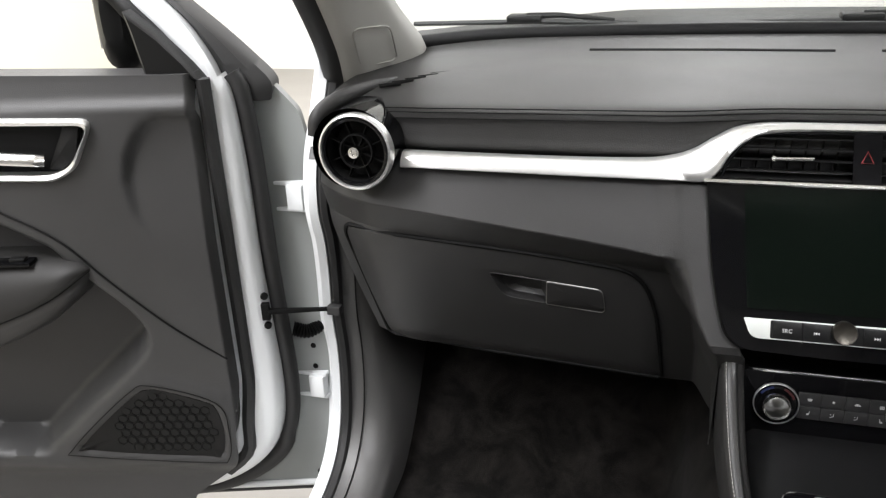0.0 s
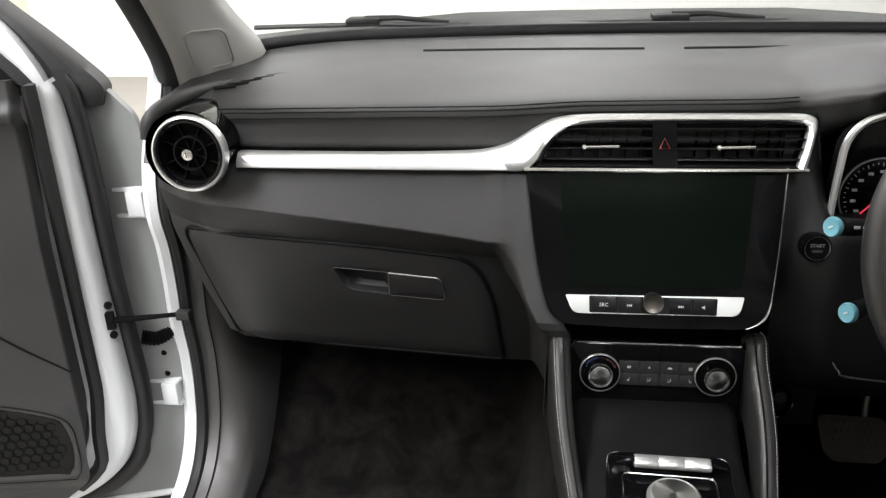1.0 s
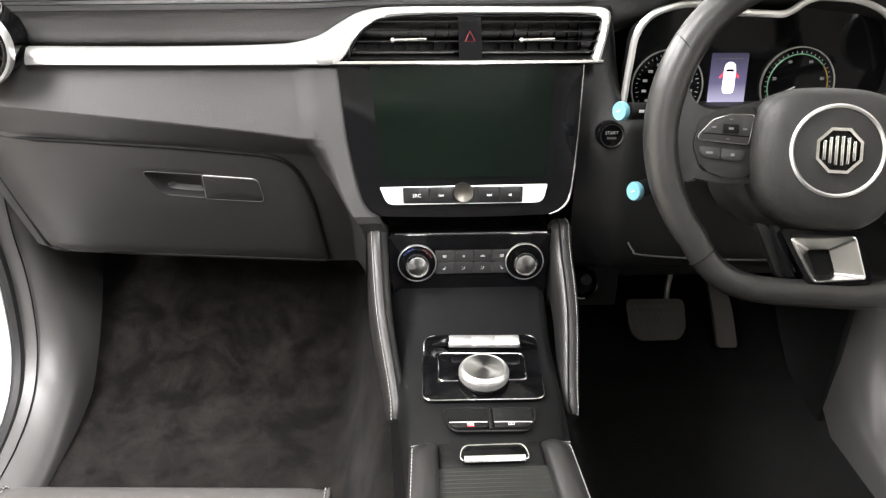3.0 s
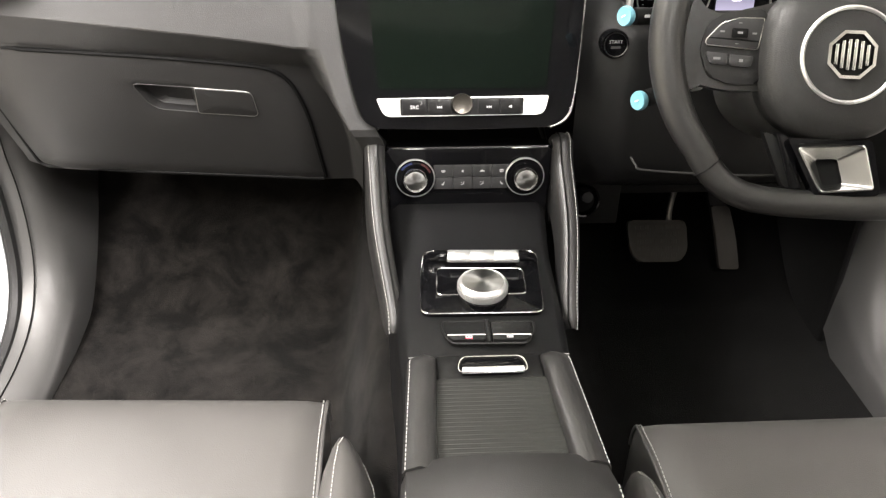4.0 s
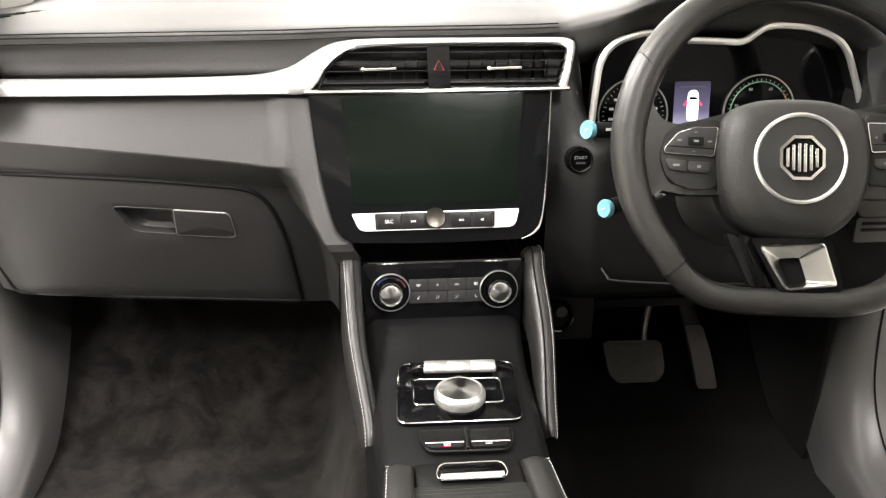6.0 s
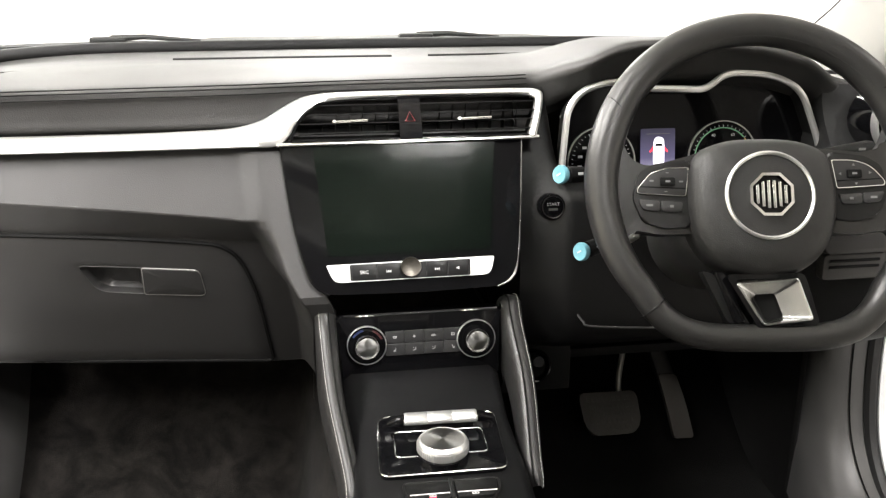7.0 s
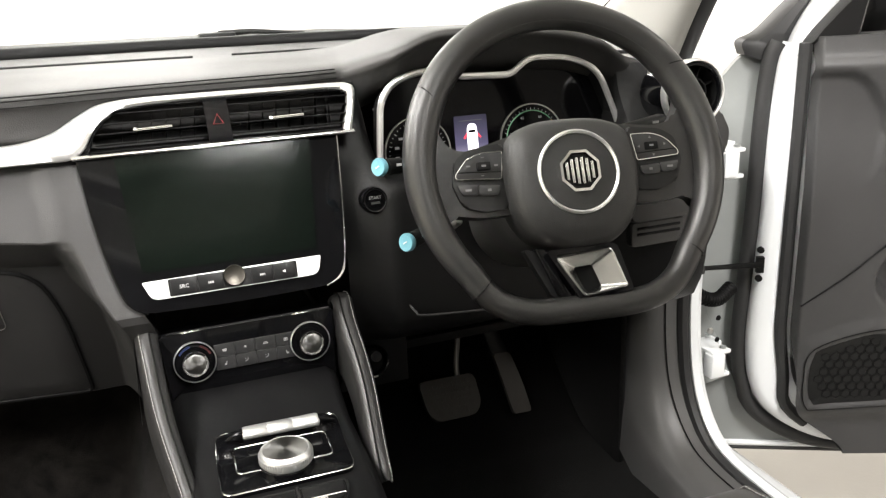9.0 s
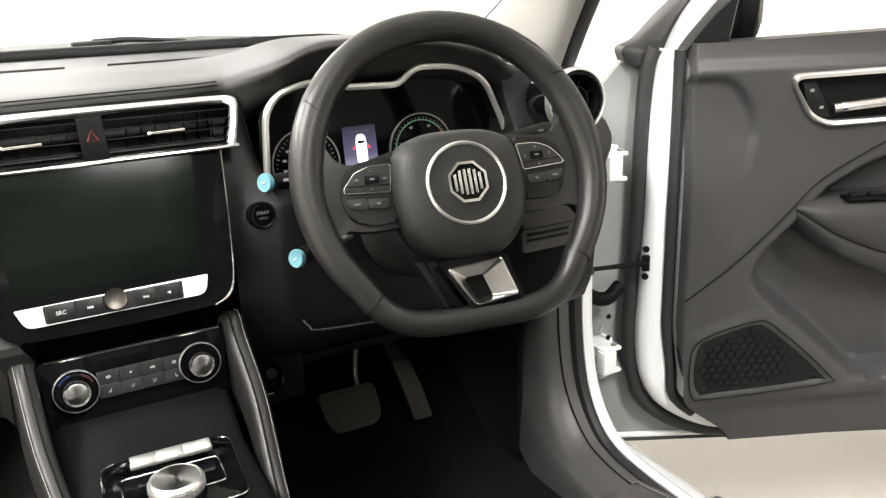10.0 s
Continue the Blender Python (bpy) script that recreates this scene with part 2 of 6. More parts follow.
def b_sweep(path, section, up=(1, 0, 0), closed_section=True, caps=True):
    """A 2D section (a, b) carried along a path; a points along up, b along path x up."""
    path = [Vector(p) for p in path]
    u = Vector(up)
    rows = []
    for i, p in enumerate(path):
        d = (path[min(i + 1, len(path) - 1)] - path[max(i - 1, 0)]).normalized()
        uu = (u - d * u.dot(d)).normalized()
        v = d.cross(uu)
        rows.append([p + a * uu + b * v for a, b in section])
    return b_loft(rows, closed=closed_section, caps=caps and closed_section)


def bevel(bm, r, seg=2, angle=35):
    es = [e for e in bm.edges if len(e.link_faces) == 2 and e.calc_face_angle(0) > radians(angle)]
    if r > 0 and es:
        bmesh.ops.bevel(bm, geom=es, offset=r, segments=seg, affect="EDGES", profile=0.5, clamp_overlap=True)
    return bm


def b_box(x0, x1, y0, y1, z0, z1, r=0.0, seg=2):
    bm = bmesh.new()
    bmesh.ops.create_cube(bm, size=1)
    for v in bm.verts:
        v.co = Vector(((x0 + x1) / 2 + v.co.x * (x1 - x0), (y0 + y1) / 2 + v.co.y * (y1 - y0), (z0 + z1) / 2 + v.co.z * (z1 - z0)))
    return bevel(bm, r, seg)


def b_prism(outline, depth, m=None, r=0.0, seg=2):
    """A plate with the outline in its own x, y, from z = 0 to depth, put at the pose m."""
    bm = bmesh.new()
    bot = [bm.verts.new((p[0], p[1], 0)) for p in outline]
    top = [bm.verts.new((p[0], p[1], depth)) for p in outline]
    bm.faces.new(bot[::-1])
    bm.faces.new(top)
    k = len(outline)
    for i in range(k):
        bm.faces.new((bot[i], bot[(i + 1) % k], top[(i + 1) % k], top[i]))
    if r:
        es = [e for e in bm.edges if all(v.co.z > depth * 0.5 for v in e.verts)] if depth > 0 else [e for e in bm.edges if all(v.co.z < depth * 0.5 for v in e.verts)]
        bmesh.ops.bevel(bm, geom=es, offset=r, segments=seg, affect="EDGES", profile=0.5, clamp_overlap=True)
    if m is not None:
        bm.transform(m)
    return bm


def b_ring(outer, inner, depth, m=None, r=0.0):
    """A frame between two outlines of the same count."""
    bm = bmesh.new()
    loops = [[bm.verts.new((p[0], p[1], z)) for p in o] for o, z in ((outer, 0), (outer, depth), (inner, depth), (inner, 0))]
    k = len(outer)
    for a, b in zip(loops, loops[1:] + loops[:1]):
        for i in range(k):
            bm.faces.new((a[i], a[(i + 1) % k], b[(i + 1) % k], b[i]))
    if r:
        bevel(bm, r, 2, 50)
    if m is not None:
        bm.transform(m)
    return bm


def b_lathe(profile, m=None, seg=40, caps=True):
    """A turned form: profile of (radius, z), put at the pose m."""
    rows = [[Vector((rr * math.cos(2 * math.pi * k / seg), rr * math.sin(2 * math.pi * k / seg), z)) for k in range(seg)] for rr, z in profile]
    bm = b_loft(rows, closed=True, caps=caps)
    if m is not None:
        bm.transform(m)
    return bm


def circle(r, n=32, cx=0.0, cy=0.0, sx=1.0):
    return [Vector((cx + sx * r * math.cos(2 * math.pi * k / n), cy + r * math.sin(2 * math.pi * k / n))) for k in range(n)]


def joined(*bms):
    out = bmesh.new()
    for b in bms:
        me = bpy.data.meshes.new("tmp")
        b.to_mesh(me)
        b.free()
        out.from_mesh(me)
        bpy.data.meshes.remove(me)
    return out


def facing(x, y, z, tilt=0.0, turn=0.0):
    """A pose whose z axis looks back at the seats (along -y), leaned upwards by tilt and turned about the vertical."""
    return pose(x, y, z, 90 - tilt, 0, turn)


def stitches(pts, parent, step=0.0055, length=0.0035, r=0.0006, mat=None):
    """A row of short threads along pts, as one part."""
    pts = [Vector(p) for p in pts]
    bms, run, nxt = [], 0.0, 0.0
    for a, b in zip(pts, pts[1:]):
        d = (b - a)
        L = d.length
        if L < 1e-9:
            continue
        d.normalize()
        while nxt < run + L:
            p = a + d * (nxt - run)
            bms.append(b_tube([p, p + d * length], r, 4))
            nxt += step
        run += L
    return tagged(part("stitching", joined(*bms), mat or THREAD, parent, "pale contrast stitching"), kind="")


def lettering(text, size, m, mat, parent):
    """Raised print in the built-in font, centred on the pose m."""
    cu = bpy.data.curves.new("lettering", "FONT")
    cu.body, cu.size, cu.extrude = text, size, 0.0001
    cu.align_x, cu.align_y = "CENTER", "CENTER"
    cu.resolution_u = 2
    tmp = bpy.data.objects.new("lettering", cu)
    me = bpy.data.meshes.new_from_object(tmp)
    bpy.data.objects.remove(tmp)
    bm = bmesh.new()
    bm.from_mesh(me)
    bpy.data.meshes.remove(me)
    bm.transform(m)
    return part("lettering", bm, mat, parent)


# ---- the room round the car ----
tagged(part("floor", b_box(-5, 5, -6, 6, -0.1, 0.0), CONCRETE), "pale beige concrete floor under the car", "floor", kind="structure")
tagged(part("ceiling", b_box(-5, 5, -6, 6, 3.0, 3.1), WALLMAT), "plain white ceiling", "ceiling", kind="structure")
tagged(part("wall_north", b_box(-5, 5, 5.6, 5.8, 0.0, 3.0), WALLMAT), "bright white painted wall", "wall", kind="structure")
# South wall is out of view; its grey cuts the bounce from behind.
tagged(part("wall_south", b_box(-5, 5, -5.8, -5.6, 0.0, 3.0), DIMWALL), "unseen plain wall behind the car, greyed to return less light", "wall", kind="structure")
tagged(part("wall_west", b_box(-4.6, -4.4, -5.6, 5.6, 0.0, 3.0), CREAM), "cream painted wall beside the car", "wall", kind="structure")
tagged(part("wall_east", b_box(4.4, 4.6, -5.6, 5.6, 0.0, 3.0), WALLMAT), "plain white painted wall", "wall", kind="structure")

# ---- car body: floor, sills, pillars, roof, windscreen ----
def car_floor():
    """Carpet over floor pan, toe board and tunnel flanks, one skin."""
    secs = []
    for i in range(49):
        x = -0.74 + 1.48 * i / 48
        s = min(1.0, max(0.0, (0.20 - abs(x)) / 0.09))
        tun = 0.22 * s * s * (3 - 2 * s)
        row = []
        for y, z in ((-1.9, 0.30), (-1.2, 0.30), (-0.6, 0.295), (-0.2, 0.285), (0.10, 0.28), (0.22, 0.285), (0.30, 0.31), (0.42, 0.42), (0.50, 0.55), (0.54, 0.70), (0.55, 0.95)):
            row.append(Vector((x, y, z + tun * (1 if y < 0.3 else max(0, 1 - (y - 0.3) * 4)))))
        secs.append(spline(row, 4))
    fl = thing("car_floor", (0, 0, 0.30), "dark carpet of the footwells, brushed brown for the passenger, darkened for shade at the driver", "carpet", kind="structure")
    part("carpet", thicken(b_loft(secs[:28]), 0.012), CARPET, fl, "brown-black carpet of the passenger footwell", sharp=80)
    part("carpet", thicken(b_loft(secs[27:]), 0.012), SHADECARPET, fl, "unbrushed carpet of the driver's footwell, darkened for its shade", sharp=80)
    # Added dark sheet, hides the lit inner end of the driver's kick panel.
    part("side_carpet", b_box(0.636, 0.650, 0.155, 0.56, 0.27, 0.90, 0.006), SHADECARPET, fl, "added dark carpet over the kick panel's inner end")


car_floor()

SILL = {-1: 0.310, 1: 0.336}


def aperture(side):
    """The line of the door opening in side view, from the sill up the front pillar."""
    x = side * 0.735
    if side < 0:
        low = [(0.02, 0.311), (0.105, 0.318), (0.165, 0.337), (0.205, 0.367), (0.235, 0.415), (0.250, 0.480), (0.254, 0.55), (0.247, 0.62), (0.232, 0.70), (0.212, 0.77), (0.200, 0.83), (0.215, 0.90)]
    else:
        low = [(-0.14, 0.338), (-0.02, 0.346), (0.040, 0.372), (0.085, 0.435), (0.106, 0.525), (0.111, 0.63), (0.104, 0.72), (0.104, 0.80), (0.125, 0.88)]
    def inward(z):
        g = max(0.0, min(1.0, (z - 0.62) / 0.16)) if side < 0 else 0.0
        return 0.018 * g * g * (3 - 2 * g)
    pts = [(x, -1.9, SILL[side]), (x, -0.8, SILL[side]), (x, -0.25, SILL[side])] + [(x + inward(z), y, z) for y, z in low]
    if side < 0:
        pts += [(-0.712, 0.245, 0.97), (-0.702, 0.255, 1.05), (-0.690, 0.20, 1.16)]
    else:
        pts += [(0.775, 0.190, 0.95), (0.805, 0.235, 1.02), (0.785, 0.160, 1.14)]
    pts += [(side * 0.68 + (0.05 if side > 0 else 0), 0.02, 1.30), (side * 0.62, -0.22, 1.43), (side * 0.58, -0.6, 1.49), (side * 0.57, -1.2, 1.51), (side * 0.57, -1.9, 1.50)]
    return spline(pts, 8)


def body_side(side):
    word = "passenger" if side < 0 else "driver"
    body = thing("car_body", (side * 0.75, 0.2, 0.30), "white painted door frame on the %s side of the car" % word, "car body", kind="structure")
    path = aperture(side)
    w = side
    flange = [(0.000, -0.012), (0.012 * w, -0.016), (0.022 * w, -0.010), (0.024 * w, 0.006), (0.012 * w, 0.012), (0.0, 0.010)]
    part("flange", b_sweep(path, flange), WHITE, body, "white painted flange of the door opening")
    seal = [(-0.006 * w + 0.011 * math.cos(a), 0.000 + 0.011 * math.sin(a)) for a in (k * math.pi / 4 for k in range(8))]
    part("seal", b_sweep(path, seal), RUBBER, body, "black rubber door seal")
    # hinge pillar: pale inner paint from the flange outwards
    pil = [p for p in path if 0.40 < p.z < (0.93 if side < 0 else 0.90) and p.y > -0.05]
    secs = []
    for p in pil:
        f = Vector((p.x + w * 0.018, p.y + 0.004, p.z))
        bend = 0.02 * math.sin((p.z - 0.35) * 4.3)
        secs.append([f, f + Vector((w * 0.030, 0.035, 0)), f + Vector((w * 0.052, 0.060 + bend, 0)), f + Vector((w * 0.085, 0.066 + bend, 0)), f + Vector((w * 0.120, 0.072 + bend, 0)), f + Vector((w * 0.150, 0.085 + bend, 0)), f + Vector((w * 0.175, 0.14, 0))])
    part("hinge_pillar", thicken(b_loft(secs), 0.004), PAINTIN, body, "pale painted hinge pillar", sharp=60)
    # sill, outside
    secs = []
    for y in (-1.9, -1.0, -0.3, 0.0, 0.10):
        z = SILL[side]
        secs.append([Vector((w * 0.750, y, z)), Vector((w * 0.79, y, z - 0.005)), Vector((w * 0.83, y, z - 0.035)), Vector((w * 0.85, y, z - 0.09)), Vector((w * 0.80, y, z - 0.16)), Vector((w * 0.70, y, z - 0.17))])
    part("sill", thicken(b_loft(secs), 0.004), WHITE, body, sharp=60)
    # hinges
    dy, hx = (-0.028, 0.781) if side < 0 else (-0.172, 0.792)
    for z in (0.831, 0.4865) if side < 0 else (0.828, 0.476):
        y = 0.268 + dy
        deep = 0.022 if side < 0 else 0.05
        hw = 0.027 if side < 0 else 0.020
        h = part("hinge", joined(b_box(w * hx - hw, w * hx + hw, y - 0.014, y + deep, z - 0.026, z - 0.019, 0.002),
                                 b_box(w * hx - hw, w * hx + hw, y - 0.014, y + deep, z + 0.017, z + 0.024, 0.002),
                                 b_box(w * (hx - 0.010) - 0.014, w * (hx - 0.010) + 0.014, y - 0.020, y + 0.004, z - 0.022, z + 0.020, 0.003),
                                 b_box(w * (hx + hw - 0.003) - 0.003, w * (hx + hw - 0.003) + 0.003, y + 0.012, y + deep, z - 0.030, z + 0.030, 0.001)), WHITE, body, "white painted door hinge")
        for bz in (-0.040, 0.040):
            part("hinge_bolt", b_lathe([(0.006, 0.0), (0.006, 0.004), (0.004, 0.005), (0.0005, 0.005)], facing(w * (hx + hw - 0.006), y + deep - 0.012, z + bz, 0), 6), STEEL, h)
        part("pin", b_tube([(w * (hx + 0.010), y - 0.004, z - 0.028), (w * (hx + 0.010), y - 0.004, z + 0.028)], 0.0055, 10), PAINTIN, h)
    # holes and folds that show on the pillar
    for zz in (0.52, 0.56):
        part("plug", b_lathe([(0.005, 0.0), (0.004, 0.002), (0.0005, 0.0022)], facing(w * (hx - 0.006), 0.262 + dy, zz, 0), 12), DARK, body, "small dark plug hole")
    # kick panel and sill trim inside
    secs = []
    for p in path:
        if p.y < -0.9 and p.z > 0.6 or p.z > 0.90:
            continue
        low = 1.0 if p.y > 0.0 else 0.25
        q = Vector((p.x - w * 0.008, p.y, p.z))
        inn = 0.080
        k = min(1, max(0, (0.36 - p.z) / 0.03))
        high = [q, q + Vector((-w * 0.012, 0.006, 0)), q + Vector((-w * 0.035, 0.014, 0.0)), q + Vector((-w * 0.055, 0.034, 0)), q + Vector((-w * 0.070, 0.075, -0.006)), q + Vector((-w * inn, 0.17 if side < 0 else 0.14, -0.02)), q + Vector((-w * (inn + 0.004), 0.32 if side < 0 else 0.22, -0.03))]
        flat = [q, q + Vector((-w * 0.012, 0.004, 0.005)), q + Vector((-w * 0.035, 0.006, 0.006)), q + Vector((-w * 0.06, 0.012 * (1 - k), 0.0)), q + Vector((-w * 0.075, 0.02 * (1 - k), -0.012)), q + Vector((-w * 0.084, 0.03 * (1 - k), -0.03)), q + Vector((-w * 0.088, 0.05 * (1 - k), -0.10))]
        g = max(0.0, min(1.0, (p.z - 0.325) / 0.17)) if p.y > 0.0 else 0.0
        g = g * g * (3 - 2 * g)
        secs.append([a * g + b * (1 - g) for a, b in zip(high, flat)])
    kp = [s[1] * 0.35 + s[2] * 0.65 + Vector((-w * 0.002, -0.0030, 0.0015)) for s in secs]
    part("kick_seam", b_tube(kp, 0.0012, 6), DARK, body, "dark joint along the kick panel")
    part("kick_panel", thicken(b_loft([spline(s, 4) for s in secs]), 0.003), KICK, body, "grey plastic kick panel and sill trim", sharp=60)
    return body


BODY = {s: body_side(s) for s in (-1, 1)}


def windscreen_pillar(side):
    word = "passenger" if side < 0 else "driver"
    dy = 0.0 if side < 0 else -0.08
    base = Vector((side * 0.69, 0.36 + dy, 0.97))
    pil = thing("windscreen_pillar", base, "grey-beige windscreen pillar trim with an airbag tab on the %s side" % word, "pillar", kind="structure")
    glass = spline([(side * 0.632, 0.53 + dy, 0.985), (side * 0.632, 0.50 + dy, 1.012), (side * 0.630, 0.40 + dy, 1.065), (side * 0.618, 0.28 + dy * 0.9, 1.122), (side * 0.585, 0.05 + dy * 0.5, 1.245), (side * 0.54, -0.20, 1.40), (side * 0.52, -0.27, 1.45)], 5)
    outer = spline([(side * 0.730, 0.34 + dy, 0.930), (side * 0.718, 0.30 + dy, 0.970), (side * 0.690, 0.22 + dy, 1.050), (side * 0.664, 0.12 + dy * 0.9, 1.143), (side * 0.635, -0.02 + dy * 0.5, 1.26), (side * 0.60, -0.20, 1.40), (side * 0.58, -0.27, 1.45)], 5)
    if side < 0:
        outer = [p + Vector((0.018 * max(0.0, min(1.0, (1.26 - p.z) / 0.2)), 0, 0)) for p in outer]
    else:
        glass = [p + Vector((0.055, 0, 0)) for p in glass]
        outer = [p + Vector((0.045, 0, 0)) for p in outer]
    secs = []
    for gl, ou in zip(glass, outer):
        mid = (gl + ou) / 2 + Vector((-side * 0.014, -0.022, 0.0))
        secs.append(spline([gl + Vector((side * 0.01, 0.04, 0)), gl, gl * 0.7 + mid * 0.3 + Vector((-side * 0.006, -0.006, 0)), mid, mid * 0.35 + ou * 0.65 + Vector((-side * 0.008, -0.010, 0)), ou, ou + Vector((side * 0.02, 0.02, 0))], 4))
    cover = part("cover", thicken(b_loft(secs), 0.004), PILLAR, pil, sharp=60)
    # airbag tab: a pressed square with a groove round it, ribbed on the driver's side
    shift = Vector((0.0078, -0.0182, 0.0025))
    corner = [Vector((side * x, y + dy, z)) for x, y, z in ((0.6442, 0.2044, 1.0901), (0.6242, 0.3016, 1.0821), (0.6417, 0.3758, 1.0192), (0.665, 0.275, 1.0258))]
    if side > 0:
        shift = Vector((-0.0008, -0.0012, 0.0004))
        rim = [secs[8][k] for k in range(8, 16)] + [secs[q][15] for q in range(9, 13)] + [secs[13][k] for k in range(15, 7, -1)] + [secs[q][8] for q in range(12, 8, -1)]
        part("glass_edge", b_tube([p + Vector((-0.004, -0.004, 0)) for p in glass], 0.0022, 6), RUBBER, pil, "dark edge of the glass")
        part("airbag_tab", b_tube([p + shift for p in rim], 0.0014, 6, closed=True), PILLAR, pil, "pressed airbag tab outline")
        for q in range(13):
            f = 8.3 + 0.35 * q
            r0, r1, g = secs[int(f)], secs[int(f) + 1], f % 1
            part("tab_rib", b_tube([r0[k] * (1 - g) + r1[k] * g + shift for k in range(9, 15)], 0.0006, 5), PILLAR, pil)
    else:
        part("airbag_tab", b_tube([p + shift for p in rounded(corner, 0.022, 6)], 0.0015, 6, closed=True), TABLINE, pil, "pressed airbag tab outline")
    # black seal along the pillar, towards the door opening
    part("pillar_seal", b_tube([p + Vector((side * 0.018, 0.008, 0.0)) for p in outer], 0.019 if side < 0 else 0.017, 10), RUBBER, pil, "black pillar seal")
    return pil


for s in (-1, 1):
    windscreen_pillar(s)

# roof lining, roof skin and rear end that close the car
def roof():
    """Roof lining round a long glass panel with a cross bar."""
    rf = thing("car_roof", (0, -1.2, 1.5), "pale grey roof lining round a long glass roof panel", "roof", kind="structure")
    def z(x, y):
        return 1.462 + 0.03 * (1 - (x / 0.6) ** 2) + (0.05 * math.sin(min(1, max(0, (-0.26 - y) / 0.9)) * math.pi / 2))
    def strip(x0, x1, y0, y1, name, mat, label=""):
        rows = [[Vector((x0 + (x1 - x0) * i / 8, y0 + (y1 - y0) * j / 8, z(x0 + (x1 - x0) * i / 8, y0 + (y1 - y0) * j / 8))) for i in range(9)] for j in range(9)]
        return part(name, thicken(b_loft(rows), 0.02), mat, rf, label, sharp=60)
    strip(-0.60, 0.60, -0.26, -0.46, "front_header", ROOFMAT)
    strip(-0.60, -0.27, -0.46, -1.30, "side_lining", ROOFMAT)
    strip(0.27, 0.60, -0.46, -1.30, "side_lining", ROOFMAT)
    strip(-0.27, 0.27, -0.88, -0.98, "cross_bar", ROOFMAT)
    strip(-0.60, 0.60, -1.30, -2.30, "rear_lining", ROOFMAT)
    g = strip(-0.28, 0.28, -0.45, -1.31, "roof_glass", GLASS, "clear roof glass")
    g.data.transform(Matrix.Translation((0, 0, 0.022)))
    g.visible_shadow = False


roof()
def cabin_rear():
    # Unseen rear, added to keep light out; the window panels are opaque.
    cab = thing("cabin_shell", (0, -1.6, 0.30), "unseen dark trim added to close the rear of the cabin", "cabin", kind="structure")
    for s in (-1, 1):
        part("rear_side", b_box(s * 0.74 - 0.02, s * 0.74 + 0.02, -2.30, -1.02, 0.30, 0.98, 0.01), PLASTIC, cab)
        part("window_blank", b_box(s * 0.72 - 0.006, s * 0.72 + 0.006, -1.95, -1.12, 0.97, 1.46, 0.002), GLOSS, cab, "opaque black panel in place of an unseen rear window")
        part("centre_pillar", b_box(s * 0.70 - 0.03, s * 0.70 + 0.03, -1.12, -1.02, 0.30, 1.47, 0.01), PILLAR, cab)
        part("rear_pillar", b_box(s * 0.66 - 0.04, s * 0.66 + 0.04, -2.30, -1.95, 0.95, 1.48, 0.01), PILLAR, cab)
    part("rear_seat", b_box(-0.66, 0.66, -1.85, -1.68, 0.45, 1.12, 0.05, 3), LEATHER, cab)
    part("rear_cushion", b_box(-0.66, 0.66, -1.72, -1.30, 0.31, 0.55, 0.05, 3), LEATHER, cab)


cabin_rear()
tagged(part("rear_bulkhead", b_box(-0.72, 0.72, -2.35, -2.28, 0.3, 1.0, 0.02), PLASTIC), "dark trim closing the rear of the cabin", "bulkhead", kind="structure")


def windscreen():
    ws = thing("window_1", (0, 0.65, 1.02), "clear windscreen glass above the dashboard", "windscreen", kind="structure")
    secs = []
    for i in range(15):
        x = -1 + 2 * i / 14
        secs.append([Vector((x * (0.70 - 0.14 * t), 0.66 - 0.86 * t - 0.10 * x * x * (1 - 0.4 * t), 1.03 + 0.46 * t)) for t in (k / 6 for k in range(7))])
    pane = part("pane", thicken(b_loft(secs), 0.005), GLASS, ws, sharp=80)
    pane.visible_shadow = False
    # cowl beyond the glass
    secs = []
    for i in range(15):
        x = -1 + 2 * i / 14
        yy = 0.60 - 0.10 * x * x
        low = 0.05 * max(0.0, abs(x) - 0.45) - 0.006
        secs.append([Vector((x * 0.72, yy - 0.01, 1.020 - low)), Vector((x * 0.72, yy + 0.02, 1.033 - low)), Vector((x * 0.72, yy + 0.10, 1.040 - low)), Vector((x * 0.72, yy + 0.20, 1.041 - low)), Vector((x * 0.72, yy + 0.22, 1.02 - low))])
    part("glass_seal", b_tube([(x * 0.70, 0.582 - 0.10 * x * x, 1.034 - (0.012 if x < 0 else 0.070) * max(0, abs(x) * 0.70 - 0.45) ** 2 / 0.0484 * 1.0) for x in (-1 + 2 * i / 40 for i in range(41))], 0.0135, 10), DARK, ws, "black band at the foot of the glass")
    part("cowl", thicken(b_loft(secs), 0.004), PLASTIC, ws, "black plastic cowl under the glass", sharp=60)
    return ws


windscreen()


# ---- dashboard ----
dash = thing("dashboard", (0, 0.3, 0.62), "black soft-touch dashboard with a satin silver trim strip", "dashboard")


def ease(a, b, v):
    t = min(1.0, max(0.0, (v - a) / (b - a)))
    return t * t * (3 - 2 * t)


def top_z(x):
    """Height of the stitched edge of the top pad."""
    return 1.0085 + 0.010 * (x + 0.33) + 0.001 * (1 - ease(-0.22, -0.08, x))


def lip_y(x):
    """How far the dashboard's edge stands forward at x: it bends away at the vents and towards the doors."""
    return 0.089 + 0.025 * ease(-0.22, -0.08, x) + 0.016 * ease(0.10, 0.20, x) + (0.02 * ((-x - 0.5) / 0.15) if x < -0.5 else 0.0)


